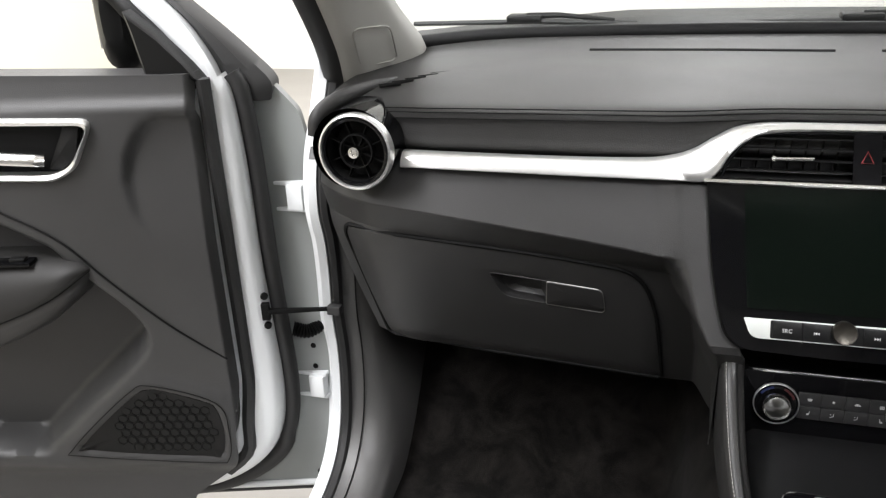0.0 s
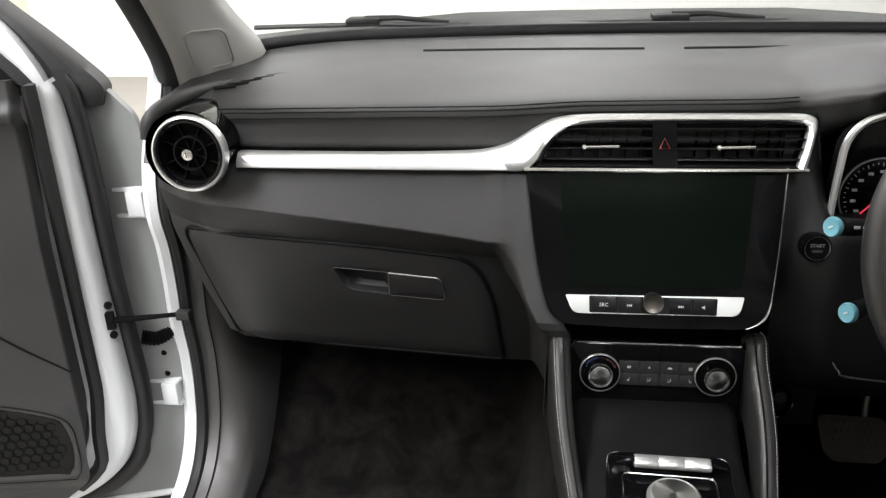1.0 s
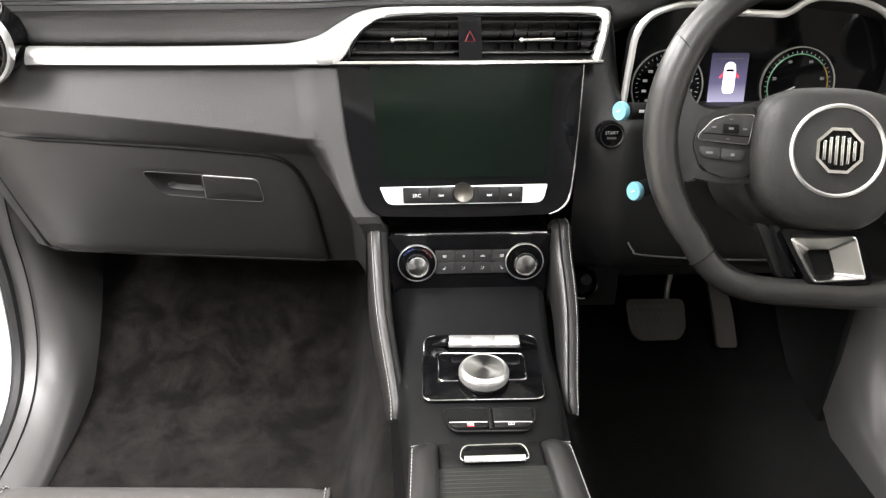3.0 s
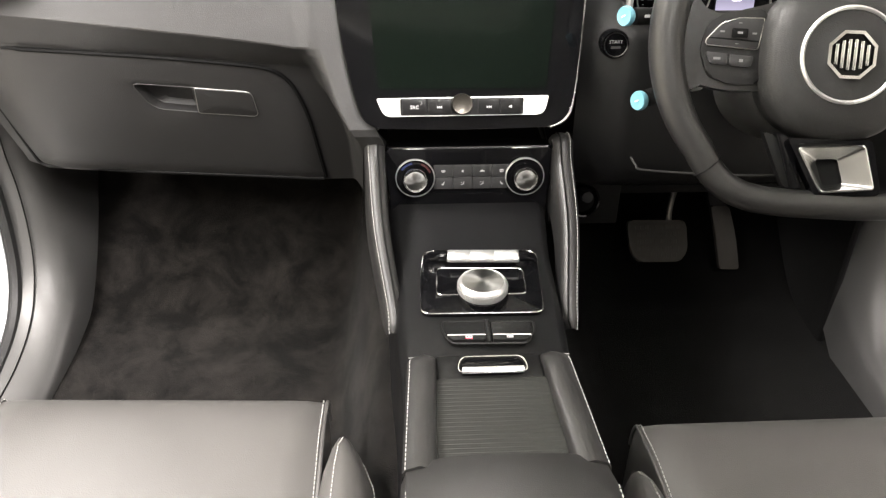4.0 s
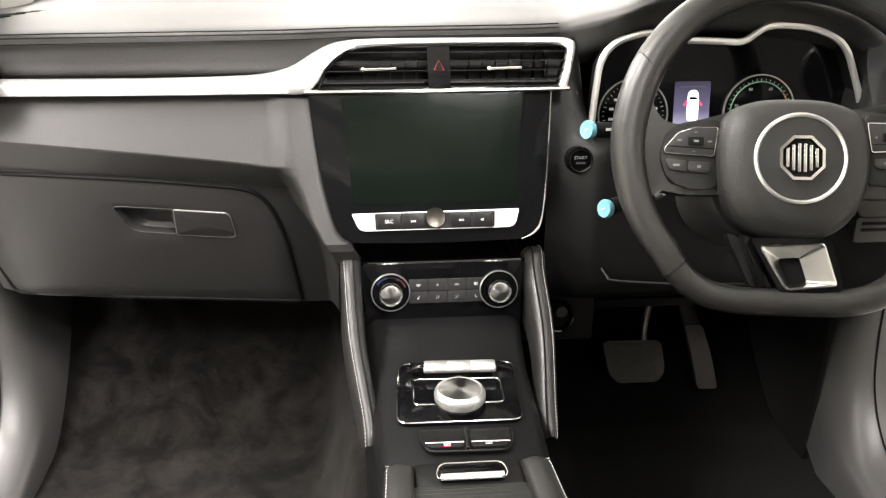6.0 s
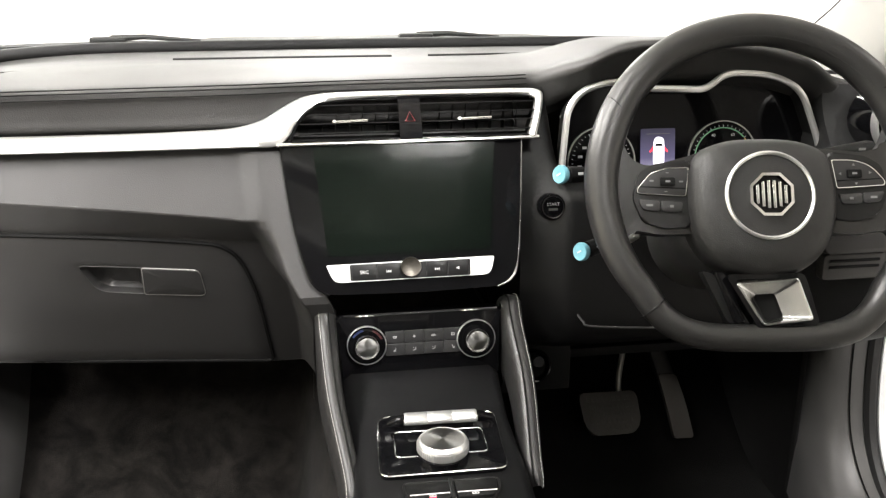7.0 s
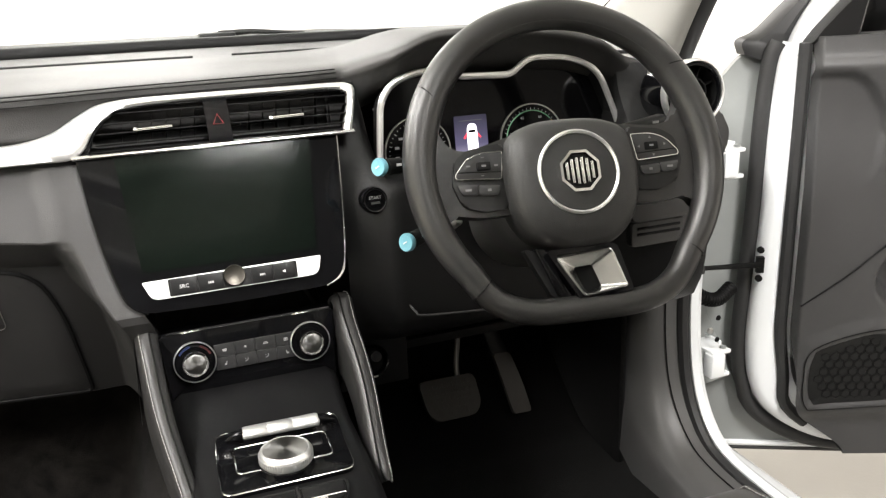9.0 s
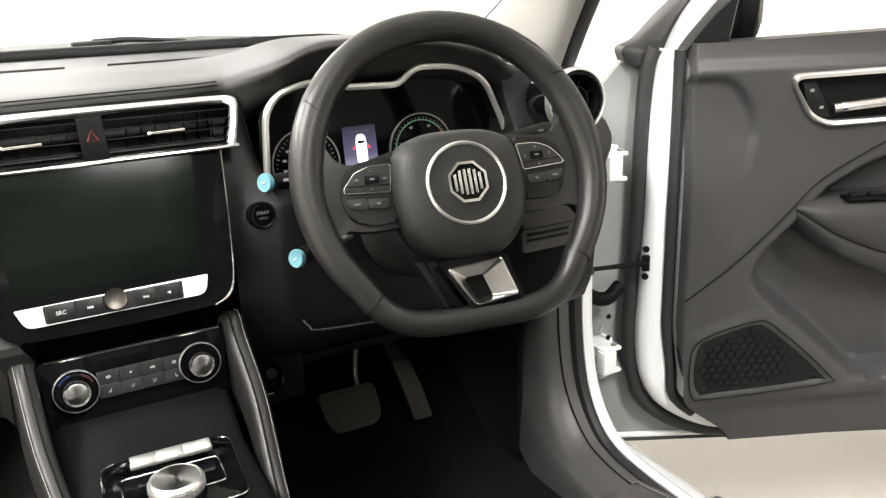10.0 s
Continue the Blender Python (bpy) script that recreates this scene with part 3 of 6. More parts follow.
def hood_h(x):
    """Rise of the instrument hood at x."""
    if x < 0.165 or x > 0.585:
        return 0.0
    if x < 0.30:
        t = (x - 0.165) / 0.135
        return 0.042 * math.sin(t * math.pi / 2) ** 1.6
    t = (x - 0.30) / 0.285
    return 0.042 * (1 - t ** 3.0)


def top_pad():
    secs, n = [], 90
    for i in range(n):
        x = -0.665 + 1.335 * i / (n - 1)
        h = hood_h(x)
        g = min(1.0, h / 0.022)
        zs, e = min(top_z(x), 1.015), max(0.0, (abs(x) - 0.45) / 0.22)
        yb = 0.578 - 0.10 * (x / 0.72) ** 2
        zd = -(0.012 if x < 0 else 0.070) * e * e
        rs = max(0.0, (x - 0.50) / 0.16)
        lip = lip_y(x) - 0.075 * g - 0.10 * rs * (1 - g * 0.5)
        zs += zd * (0.5 if x > 0 else 0.6)
        secs.append(spline([(x, yb + 0.01, 1.000), (x, yb, 1.0295 + zd), (x, 0.47, 1.0225 + zd + 0.1 * h), (x, 0.40, 1.0215 + zd + 0.25 * h), (x, 0.30, 1.0225 + zd * 0.6 + 0.7 * h), (x, 0.21, 1.0205 + 0.95 * h + zd * 0.5), (x, lip + 0.03, zs + 0.006 + h), (x, lip + 0.005, zs + 0.001 + h), (x, lip - 0.002 + 0.006 * g, zs - 0.007 + h), (x, lip - 0.002 + 0.02 * g, zs - 0.018 + h), (x, lip - 0.004 + 0.05 * g, 0.976 + 0.75 * h), (x, lip - 0.006 + 0.09 * g, 0.9635 + 0.7 * h), (x, lip + 0.004 + 0.09 * g, 0.955 + 0.7 * h)], 5))
    part("top_pad", thicken(b_loft(secs), 0.004), SOFT, dash, "grained soft-touch top pad with an instrument hood", sharp=50)
    for k, out in ((36, (0, -0.0032, 0.0030)), (38, (0, -0.0043, 0.0018)), (41, (0, -0.0046, 0.0004))):
        pts = [secs[i][k] + Vector(out) for i in range(n) if -0.575 < secs[i][k].x < 0.16]
        part("seam", b_tube(spline(pts, 2), 0.0009, 6), DARK, dash, "stitched seam")
    # demister slots along the back of the top
    for x0, x1 in ((-0.346, 0.010), (0.072, 0.336)):
        pts = [(x0 + (x1 - x0) * k / 20, 0.452 + 0.012 * math.sin(k * math.pi / 20) * 0.3, 1.0215) for k in range(21)]
        part("demister_slot", b_tube(pts, 0.0035, 8, squash=1.0), DARK, dash, "dark demister slot")
    for sd in (-1, 1):
        back = 0 if sd < 0 else -0.08
        for k in range(5):
            f = k / 4
            c = Vector((sd * (0.588 - 0.047 * f), 0.172 + 0.086 * f + back, (1.0195 if sd < 0 else 1.0135) - 0.0005 * f))
            part("demister_slat", b_tube([c + Vector((-0.016 * sd, 0.016, 0.0)), c + Vector((0.008 * sd, -0.002, 0.0))], 0.0036, 6, squash=0.6), DARK, dash)


top_pad()


def crease_z(x):
    """Height of the crease below the silver strip."""
    return 0.853 + 0.045 * (max(0.0, -0.215 - x) / 0.44) ** 0.85


def ramp(v, pairs):
    """A broken line through pairs of (v, value)."""
    if v <= pairs[0][0]:
        return pairs[0][1]
    for (a, p), (b, q) in zip(pairs, pairs[1:]):
        if v <= b:
            return p + (q - p) * (v - a) / (b - a)
    return pairs[-1][1]


def front_y(x, z):
    """The passenger's front: a sloping face down to the crease, the glovebox face below it, and a flank beside the screen."""
    c = crease_z(x)
    e = max(0.0, (-x - 0.56) / 0.11)
    back = 0.05 * e * e
    def upper(h):
        return 0.076 - (0.938 - h) * 0.44 + back
    def lower(h):
        return 0.078 + 0.105 * max(0.0, (0.84 - h) / 0.22) ** 1.15 + back
    if z >= c:
        y = upper(z)
    else:
        t = min(1.0, (c - z) / 0.042)
        y = upper(c) * (1 - t) + lower(min(z, 0.86)) * t
    edge, a, b = flank_x(z)
    s = min(1.0, max(0.0, (a - x) / (a - b)))
    s = s * s * (3 - 2 * s)
    stack = -0.002 + ((z - 0.757) * 0.39 if z > 0.757 else (0.757 - z) * 0.75)
    return min(y, stack + (y - stack) * s)


def flank_x(z):
    """Where the flank beside the screen begins and ends at the height z."""
    edge = ramp(z, ((0.62, -0.126), (0.74, -0.128), (0.79, -0.146), (0.95, -0.162)))
    wide = ramp(z, ((0.68, 0.0), (0.78, 0.014), (0.86, 0.027), (0.92, 0.030)))
    return edge, edge - wide, edge - wide - 0.034


def passenger_front():
    """Grey face below the silver strip, then the lower face round the glovebox."""
    secs, left, turn, stop = [], 64, 16, 8
    for i in range(left + turn + stop + 1):
        row = []
        def x_at(z):
            edge, a, b = flank_x(z)
            start = -0.668 + 0.030 * max(0.0, min(1.0, (0.86 - z) / 0.22))
            if i <= left:
                return start + (b - start) * i / left
            if i <= left + turn:
                return b + (a - b) * (i - left) / turn
            return a + (edge + 0.02 - a) * (i - left - turn) / stop
        c = crease_z(x_at(0.865))
        gz = min(max(0.632 - 0.085 * (x_at(0.64) + 0.614), 0.597), 0.632) - 0.003
        zs = [0.934 + (c - 0.934) * k / 7 for k in range(7)] + [c + 0.0012, c - 0.0012] + [c - 0.0012 + (gz - c + 0.0012) * k / 26 for k in range(1, 27)]
        row = [(x_at(0.955), 0.088, 0.955), (x_at(0.94), 0.078, 0.940)]
        for z in zs:
            sunk = 0.045 if -0.445 < x_at(z) < -0.345 and 0.735 < z < 0.80 else 0.0
            row.append((x_at(z), front_y(x_at(z), z) + sunk, z))
        xx = row[-1][0]
        row += [(xx, row[-1][1] + 0.012, gz - 0.006), (xx, 0.36, 0.61), (xx, 0.52, 0.68)]
        secs.append(row)
    part("front_panel", thicken(b_loft(secs), 0.004), GREYPL, dash, "dark grey lower face", sharp=16)


passenger_front()


def face(x, z, out=0.0):
    """A point on the glovebox face."""
    return Vector((x, front_y(x, z) - out, z))


def spokes(outline, c, n):
    """The outline cut by n rays from c, so that two outlines can be joined ray by ray."""
    pts = [Vector((p[0], p[1])) for p in outline]
    out = []
    for k in range(n):
        a = 2 * math.pi * k / n
        d = Vector((math.cos(a), math.sin(a)))
        best = None
        for p, q in zip(pts, pts[1:] + pts[:1]):
            e = q - p
            den = d.x * e.y - d.y * e.x
            if abs(den) < 1e-12:
                continue
            w = p - c
            t = (w.x * e.y - w.y * e.x) / den
            u = (w.x * d.y - w.y * d.x) / den
            if t > 0 and -1e-6 <= u <= 1 + 1e-6 and (best is None or t > best):
                best = t
        out.append(c + d * best)
    return out


def glovebox():
    lid_pts = rounded([(-0.636, 0.846), (-0.50, 0.837), (-0.36, 0.825), (-0.235, 0.808), (-0.213, 0.74), (-0.201, 0.597), (-0.40, 0.615), (-0.614, 0.632)], [0.02, 0.05, 0.05, 0.04, 0.05, 0.008, 0.05, 0.012], 6)
    scoop = rounded([(-0.432, 0.789), (-0.3535, 0.781), (-0.3572, 0.738), (-0.416, 0.746)], [0.010, 0.002, 0.002, 0.016], 6)
    c = Vector((-0.386, 0.764))
    N = 120
    lo, so = spokes(lid_pts, c, N), spokes(scoop, c, N)
    rows = [[face(p.x, p.y, -0.014) for p in lo], [face(p.x, p.y, 0.0005) for p in lo]]
    for s, o in ((0.012, 0.0020), (0.2, 0.0022), (0.4, 0.0022), (0.6, 0.0022), (0.8, 0.0022), (0.97, 0.0022), (1.0, 0.0012)):
        rows.append([face(a.x * (1 - s) + q.x * s, a.y * (1 - s) + q.y * s, o) for a, q in zip(lo, so)])
    lid = part("glovebox_lid", b_loft(rows, closed=True), GREYPL, dash, "closed glovebox lid with a recessed handle", sharp=50)
    ring, m = [], len(lid_pts)
    for k, p in enumerate(lid_pts):
        q = (lid_pts[(k + 1) % m] - lid_pts[k - 1]).normalized()
        o = Vector((-q.y, q.x))
        if o.dot(p - c) < 0:
            o = -o
        ring.append(p + o * 0.0012)
    part("gap", b_tube([face(p.x, p.y, 0.0014) for p in ring], 0.0029, 6, closed=True), DARK, dash, "dark gap round the glovebox lid")
    bowl = [[face(p.x, p.y, 0.0013) for p in so]]
    for s, o in ((0.94, -0.004), (0.86, -0.014), (0.6, -0.022), (0.05, -0.023)):
        bowl.append([face(c.x + (p.x - c.x) * s + 0.006 * (1 - s), c.y + (p.y - c.y) * s + 0.003 * (1 - s), o) for p in so])
    part("scoop", b_loft(bowl, closed=True, caps=False), GREYPL, lid, "recessed finger scoop")
    part("scoop_rim", b_tube([face(p.x, p.y, 0.0016) for p in so], 0.0009, 6, closed=True), GREYPL, lid)
    flap = rounded([(-0.3530, 0.781), (-0.281, 0.773), (-0.278, 0.730), (-0.3567, 0.738)], [0.003, 0.009, 0.009, 0.003], 5)
    rows = [[face(p.x, p.y, -0.001) for p in flap], [face(p.x, p.y, 0.0035) for p in flap], [face(-0.318 + (p.x + 0.318) * 0.975, 0.756 + (p.y - 0.756) * 0.93, 0.0048) for p in flap], [face(-0.318 + (p.x + 0.318) * 0.1, 0.756 + (p.y - 0.756) * 0.1, 0.0050) for p in flap]]
    part("handle", b_loft(rows, closed=True, caps=True), GREYPL, lid, "flush black handle flap")
    part("handle_rim", b_tube([face(p.x, p.y, 0.0034) for p in flap], 0.0008, 6, closed=True), STEEL, lid)


glovebox()


# silver strip that sweeps up into the frame of the middle vents
def slope_y(z):
    return 0.062 + (z - 0.942) * 0.66


def trim_strip():
    pairs = [((-0.532, 0.9595), (-0.532, 0.9415)), ((-0.45, 0.9590), (-0.45, 0.941)), ((-0.33, 0.9590), (-0.33, 0.9405)), ((-0.25, 0.9605), (-0.25, 0.9405)), ((-0.215, 0.9630), (-0.20, 0.9405)), ((-0.185, 0.9705), (-0.170, 0.9410)), ((-0.160, 0.984), (-0.154, 0.950)), ((-0.138, 0.9945), (-0.140, 0.970)), ((-0.115, 0.9990), (-0.122, 0.984)), ((-0.08, 1.0005), (-0.09, 0.9920)), ((0.0, 1.0010), (0.0, 0.9940)), ((0.10, 1.0010), (0.10, 0.9940)), ((0.150, 1.0008), (0.145, 0.9935)), ((0.170, 0.9990), (0.160, 0.9905)), ((0.1760, 0.992), (0.1640, 0.986)), ((0.1705, 0.972), (0.1600, 0.970)), ((0.1605, 0.945), (0.1505, 0.947))]
    up = spline([Vector((a[0], a[1], 0)) for a, b in pairs], 6)
    lo = spline([Vector((b[0], b[1], 0)) for a, b in pairs], 6)
    secs = []
    for a, b in zip(up, lo):
        m = (a + b) / 2
        row = []
        for f, o in ((0.0, -0.004), (0.0, 0.004), (0.08, 0.007), (0.5, 0.010), (0.92, 0.007), (1.0, 0.004), (1.0, -0.004)):
            p = a * (1 - f) + b * f
            row.append(Vector((p.x, slope_y(p.y) - o, p.y)))
        secs.append(row)
    part("trim_strip", b_loft(secs, closed=True, caps=True), SILVER, dash, "satin silver trim strip", sharp=60)
    foot = [(0.163, 0.9435), (0.06, 0.9430), (-0.06, 0.9428), (-0.168, 0.9425)]
    part("vent_frame", b_tube([(x, slope_y(z) - 0.006, z) for x, z in foot], 0.0026, 8), CHROME, dash, "thin chrome edge under the middle vents")
    lip = [(-0.150, 0.9465), (-0.141, 0.966), (-0.124, 0.9825), (-0.100, 0.9905), (0.0, 0.9928), (0.145, 0.9925), (0.158, 0.9890)]
    part("vent_lip", b_tube([(p.x, slope_y(p.y) - 0.007, p.y) for p in spline([Vector((x, z, 0)) for x, z in lip], 5)], 0.0012, 6), GLOSS, dash)


trim_strip()


def middle_vents():
    """Two louvred vents and the hazard button between them."""
    def at(x, z, out):
        return Vector((x, slope_y(z) - out, z))
    # recess
    back = rounded([(-0.162, 0.944), (0.152, 0.944), (0.172, 0.996), (-0.112, 0.998)], 0.004, 3)
    rows = [[at(p.x, p.y, 0.001) for p in back], [at(p.x, p.y, -0.045) for p in back], [at(p.x * 0.01, 0.97 + (p.y - 0.97) * 0.01, -0.046) for p in back]]
    part("vent_box", b_loft(rows, closed=True), DARK, dash, "dark vent recess")
    for x0, x1, lx in ((-0.154, -0.015, -1), (0.013, 0.154, 1)):
        vent = part("air_vent", joined(b_loft([[at(x0, 0.9465, 0.004), at(x1, 0.9465, 0.004)], [at(x0, 0.9465, -0.02), at(x1, 0.9465, -0.02)], [at(x0, 0.949, -0.02), at(x1, 0.949, -0.02)]])), VENTBLACK, dash, "black louvred air vent")
        for k in range(4):
            z = 0.9545 + 0.0105 * k
            s = (z - 0.945) / 0.052
            a = x0 + (0.034 * s if lx < 0 else 0.0)
            b = x1 + (0.013 * s if lx > 0 else 0.0)
            bm = b_loft([[at(a, z - 0.0006, 0.004), at(b, z - 0.0006, 0.004)], [at(a, z + 0.0006, 0.0045), at(b, z + 0.0006, 0.0045)], [at(a, z - 0.0016, -0.010), at(b, z - 0.0016, -0.010)], [at(a, z - 0.0028, -0.010), at(b, z - 0.0028, -0.010)]])
            part("slat", bm, SLAT, vent)
        for k in range(7):
            x = x0 + 0.025 + (x1 - x0 - 0.03) * k / 6.5
            part("blade", b_loft([[at(x, 0.949, -0.02), at(x + 0.006, 0.992, -0.02)], [at(x, 0.949, -0.04), at(x + 0.006, 0.992, -0.04)]]), SLAT, vent)
        xm = (x0 + x1) / 2 + (0.008 if lx < 0 else -0.002)
        tab = joined(b_loft([[at(xm - 0.022, 0.9675 + o, 0.009), at(xm + 0.022, 0.9685 + o, 0.009)] for o in (-0.0012, 0.0012)]), b_tube([at(xm - 0.022, 0.9672, 0.008), at(xm + 0.022, 0.9682, 0.008)], 0.0016, 6), b_tube([at(xm - 0.021, 0.9672, 0.008), at(xm - 0.018, 0.9672, 0.008)], 0.003, 8))
        part("tab", tab, CHROME, vent, "chrome sliding tab")
    post = rounded([(-0.015, 0.945), (0.013, 0.945), (0.013, 0.998), (-0.015, 0.998)], 0.001, 2)
    mid = part("hazard_button", b_loft([[at(p.x, p.y, 0.001) for p in post], [at(p.x, p.y, 0.0075) for p in post]], closed=True, caps=True), GLOSS, dash, "black hazard button with a red triangle")
    tri = [(-0.007, 0.966), (0.005, 0.966), (-0.001, 0.977)]
    part("triangle", b_tube([at(x, z, 0.0080) for x, z in tri], 0.0009, 5, closed=True), RED, mid, "dark red triangle")


middle_vents()


def round_vent(side):
    c = Vector((-0.579, 0.030, 0.968)) if side < 0 else Vector((0.613, -0.033, 0.964))
    m = facing(c.x, c.y, c.z, 3, 0 if side < 0 else -4) @ Matrix.Scale(0.925 if side < 0 else 0.89, 4)
    v = part("round_vent", b_lathe([(0.047, -0.075), (0.0485, -0.03), (0.0490, -0.008), (0.049, 0.001), (0.046, 0.0)], m, caps=False), GLOSS, dash, "round air vent with a satin ring")
    ring = b_lathe([(0.0462, -0.006), (0.0468, 0.004), (0.0485, 0.0070), (0.0510, 0.006), (0.0525, 0.001), (0.0518, -0.008)], m, caps=False)
    part("ring", ring, SILVER, v, "satin silver ring")
    part("throat", b_lathe([(0.0466, 0.003), (0.0440, 0.004), (0.0405, -0.003), (0.0395, -0.03), (0.001, -0.032)], m, caps=False), SLAT, v)
    part("bezel", b_lathe([(0.0462, 0.0035), (0.0445, 0.0055), (0.0418, 0.0045), (0.0412, 0.0)], m, caps=False), GLOSS, v, "gloss black bezel")
    inner = b_lathe([(0.0235, -0.012), (0.0235, 0.000), (0.0215, 0.000), (0.0215, -0.012), (0.0235, -0.012)], m, caps=False)
    part("inner_ring", inner, SLAT, v)
    for k in range(8):
        a = math.pi / 8 + k * math.pi / 4
        r0, r1 = (0.009, 0.041)
        bm = b_box(r0, r1, -0.0007, 0.0007, -0.016, -0.006)
        bm.transform(m @ Matrix.Rotation(a, 4, "Z"))
        part("spoke", bm, SLAT, v)
    part("knob", b_lathe([(0.0085, -0.012), (0.0085, 0.006), (0.0075, 0.009), (0.004, 0.0095), (0.003, 0.0075), (0.0005, 0.0075)], m, 24), CHROME, v, "chrome centre knob")


def vent_arm():
    """The end of the top pad that curls over the passenger's vent."""
    line = spline([(-0.650, 0.065, 0.975), (-0.645, 0.075, 1.001), (-0.630, 0.120, 1.014), (-0.609, 0.20, 1.014), (-0.578, 0.265, 1.008), (-0.540, 0.32, 1.000)], 8)
    k = len(line) - 1
    part("vent_arm", b_tube(line, [0.003 + 0.008 * math.sin(math.pi * min(1.0, 0.25 + 0.75 * i / k)) for i in range(k + 1)], 12), SOFT, dash, "end of the top pad curled over the vent", sharp=80)
    barrel = b_lathe([(0.050, 0.0), (0.0505, 0.10), (0.046, 0.13), (0.03, 0.145)], facing(-0.584, 0.030, 0.971, 4, 7) @ Matrix.Rotation(math.pi, 4, "X"), 40, caps=False)
    part("vent_barrel", barrel, GLOSS, dash, "gloss black barrel behind the vent")


vent_arm()
round_vent(-1)
round_vent(1)


# ---- centre stack ----
def screen_pose():
    """Pose on the screen's face: own x to the right, own y up along the glass."""
    d = Vector((0, 0.074, 0.189)).normalized()
    n = Vector((1, 0, 0)).cross(d)
    return Matrix.Translation((-0.008, -0.006, 0.757)) @ Matrix(((1, d.x, n.x, 0), (0, d.y, n.y, 0), (0, d.z, n.z, 0), (0, 0, 0, 1)))


def infotainment():
    m = screen_pose()
    unit = thing("infotainment_screen", (-0.008, 0.02, 0.757), "glossy black infotainment screen, switched off, in the centre stack", "screen")
    left = [(-0.156, 0.201), (-0.1447, 0.105), (-0.1307, 0.0403), (-0.1205, 0.0194), (-0.1042, 0.0088)]
    right = [(0.1057, 0.0088), (0.1227, 0.0172), (0.1326, 0.0364), (0.1397, 0.091), (0.1485, 0.201)]
    outline = rounded(left + [(0.0, 0.006)] + right, [0.004, 0.03, 0.02, 0.01, 0.012, 0.05, 0.012, 0.01, 0.02, 0.03, 0.004], 4)
    part("housing", b_prism(outline, 0.022, m @ Matrix.Translation((0, 0, -0.016)), 0.003), GLOSS, unit, "gloss black housing")
    disp = rounded([(-0.104, 0.056), (0.100, 0.056), (0.113, 0.196), (-0.117, 0.196)], 0.003, 3)
    part("display", b_prism(disp, 0.0012, m @ Matrix.Translation((0, 0, 0.0058))), GLASSBLACK, unit, "dark display glass, off")
    for s, line in ((-1, left), (1, right[::-1])):
        pts = spline([(x, y, 0.004) for x, y in line], 6)
        part("edge_trim", b_tube([m @ p for p in pts], 0.0016 if s < 0 else 0.0019, 8), GLOSS if s < 0 else CHROME, unit, "" if s < 0 else "chrome edge trim")
    bar = rounded([(-0.098, 0.023), (0.097, 0.024), (0.103, 0.047), (-0.107, 0.045)], [0.008, 0.008, 0.002, 0.002], 4)
    b = part("button_bar", b_prism(bar, 0.004, m @ Matrix.Translation((0, 0, 0.005)), 0.001), WHITEBAR, unit, "pale silver bar of buttons")
    part("key_strip", b_prism(rounded([(-0.078, 0.0245), (0.071, 0.0245), (0.072, 0.0446), (-0.0785, 0.0446)], 0.002, 3), 0.0012, m @ Matrix.Translation((0, 0, 0.0085))), KEY, unit, "black strip of buttons")
    for k, (x0, x1) in enumerate(((-0.076, -0.046), (-0.045, -0.016), (0.016, 0.042), (0.043, 0.069))):
        key = part("key", b_prism(rounded([(x0, 0.025), (x1, 0.025), (x1, 0.044), (x0, 0.044)], 0.0015, 2), 0.004, m @ Matrix.Translation((0, 0, 0.0075)), 0.0008), KEY, unit, "black button")
        at = m @ Matrix.Translation(((x0 + x1) / 2, 0.034, 0.0116))
        if k == 0:
            lettering("SRC", 0.0062, at, ICON, key)
            continue
        back = -1 if k == 1 else 1
        shapes = [[(0.0, -0.0016), (back * 0.0024, 0.0), (0.0, 0.0016)], [(-back * 0.0026, -0.0016), (-back * 0.0002, 0.0), (-back * 0.0026, 0.0016)], [(back * 0.0026, -0.0016), (back * 0.0032, -0.0016), (back * 0.0032, 0.0016), (back * 0.0026, 0.0016)]] if k < 3 else [[(-0.0024, -0.0008), (-0.001, -0.0008), (0.001, -0.002), (0.001, 0.002), (-0.001, 0.0008), (-0.0024, 0.0008)]]
        for shape in shapes:
            part("mark", b_prism(shape, 0.0003, at), ICON, key)
    part("dial", b_lathe([(0.0128, 0.004), (0.0128, 0.016), (0.0118, 0.018), (0.0108, 0.0175), (0.0005, 0.0172)], m @ Matrix.Translation((-0.0035, 0.0375, 0)), 36), KNOB, unit, "round smoked metal volume knob")
    return unit


infotainment()


# strokes of the small signs on the buttons, in millimetres
SEAT = [((-1, 2.4), (-0.4, -0.6)), ((-0.4, -0.6), (2, -1)), ((-0.4, -0.6), (-0.2, -2)), ((-0.2, -2), (2, -2))]
FLOW = [((1.4, 2.2), (1.4, -0.8)), ((1.4, -0.8), (-1, -1.8)), ((-2, 1.6), (-1, 0.8)), ((-2.4, -2), (-1, -2))]
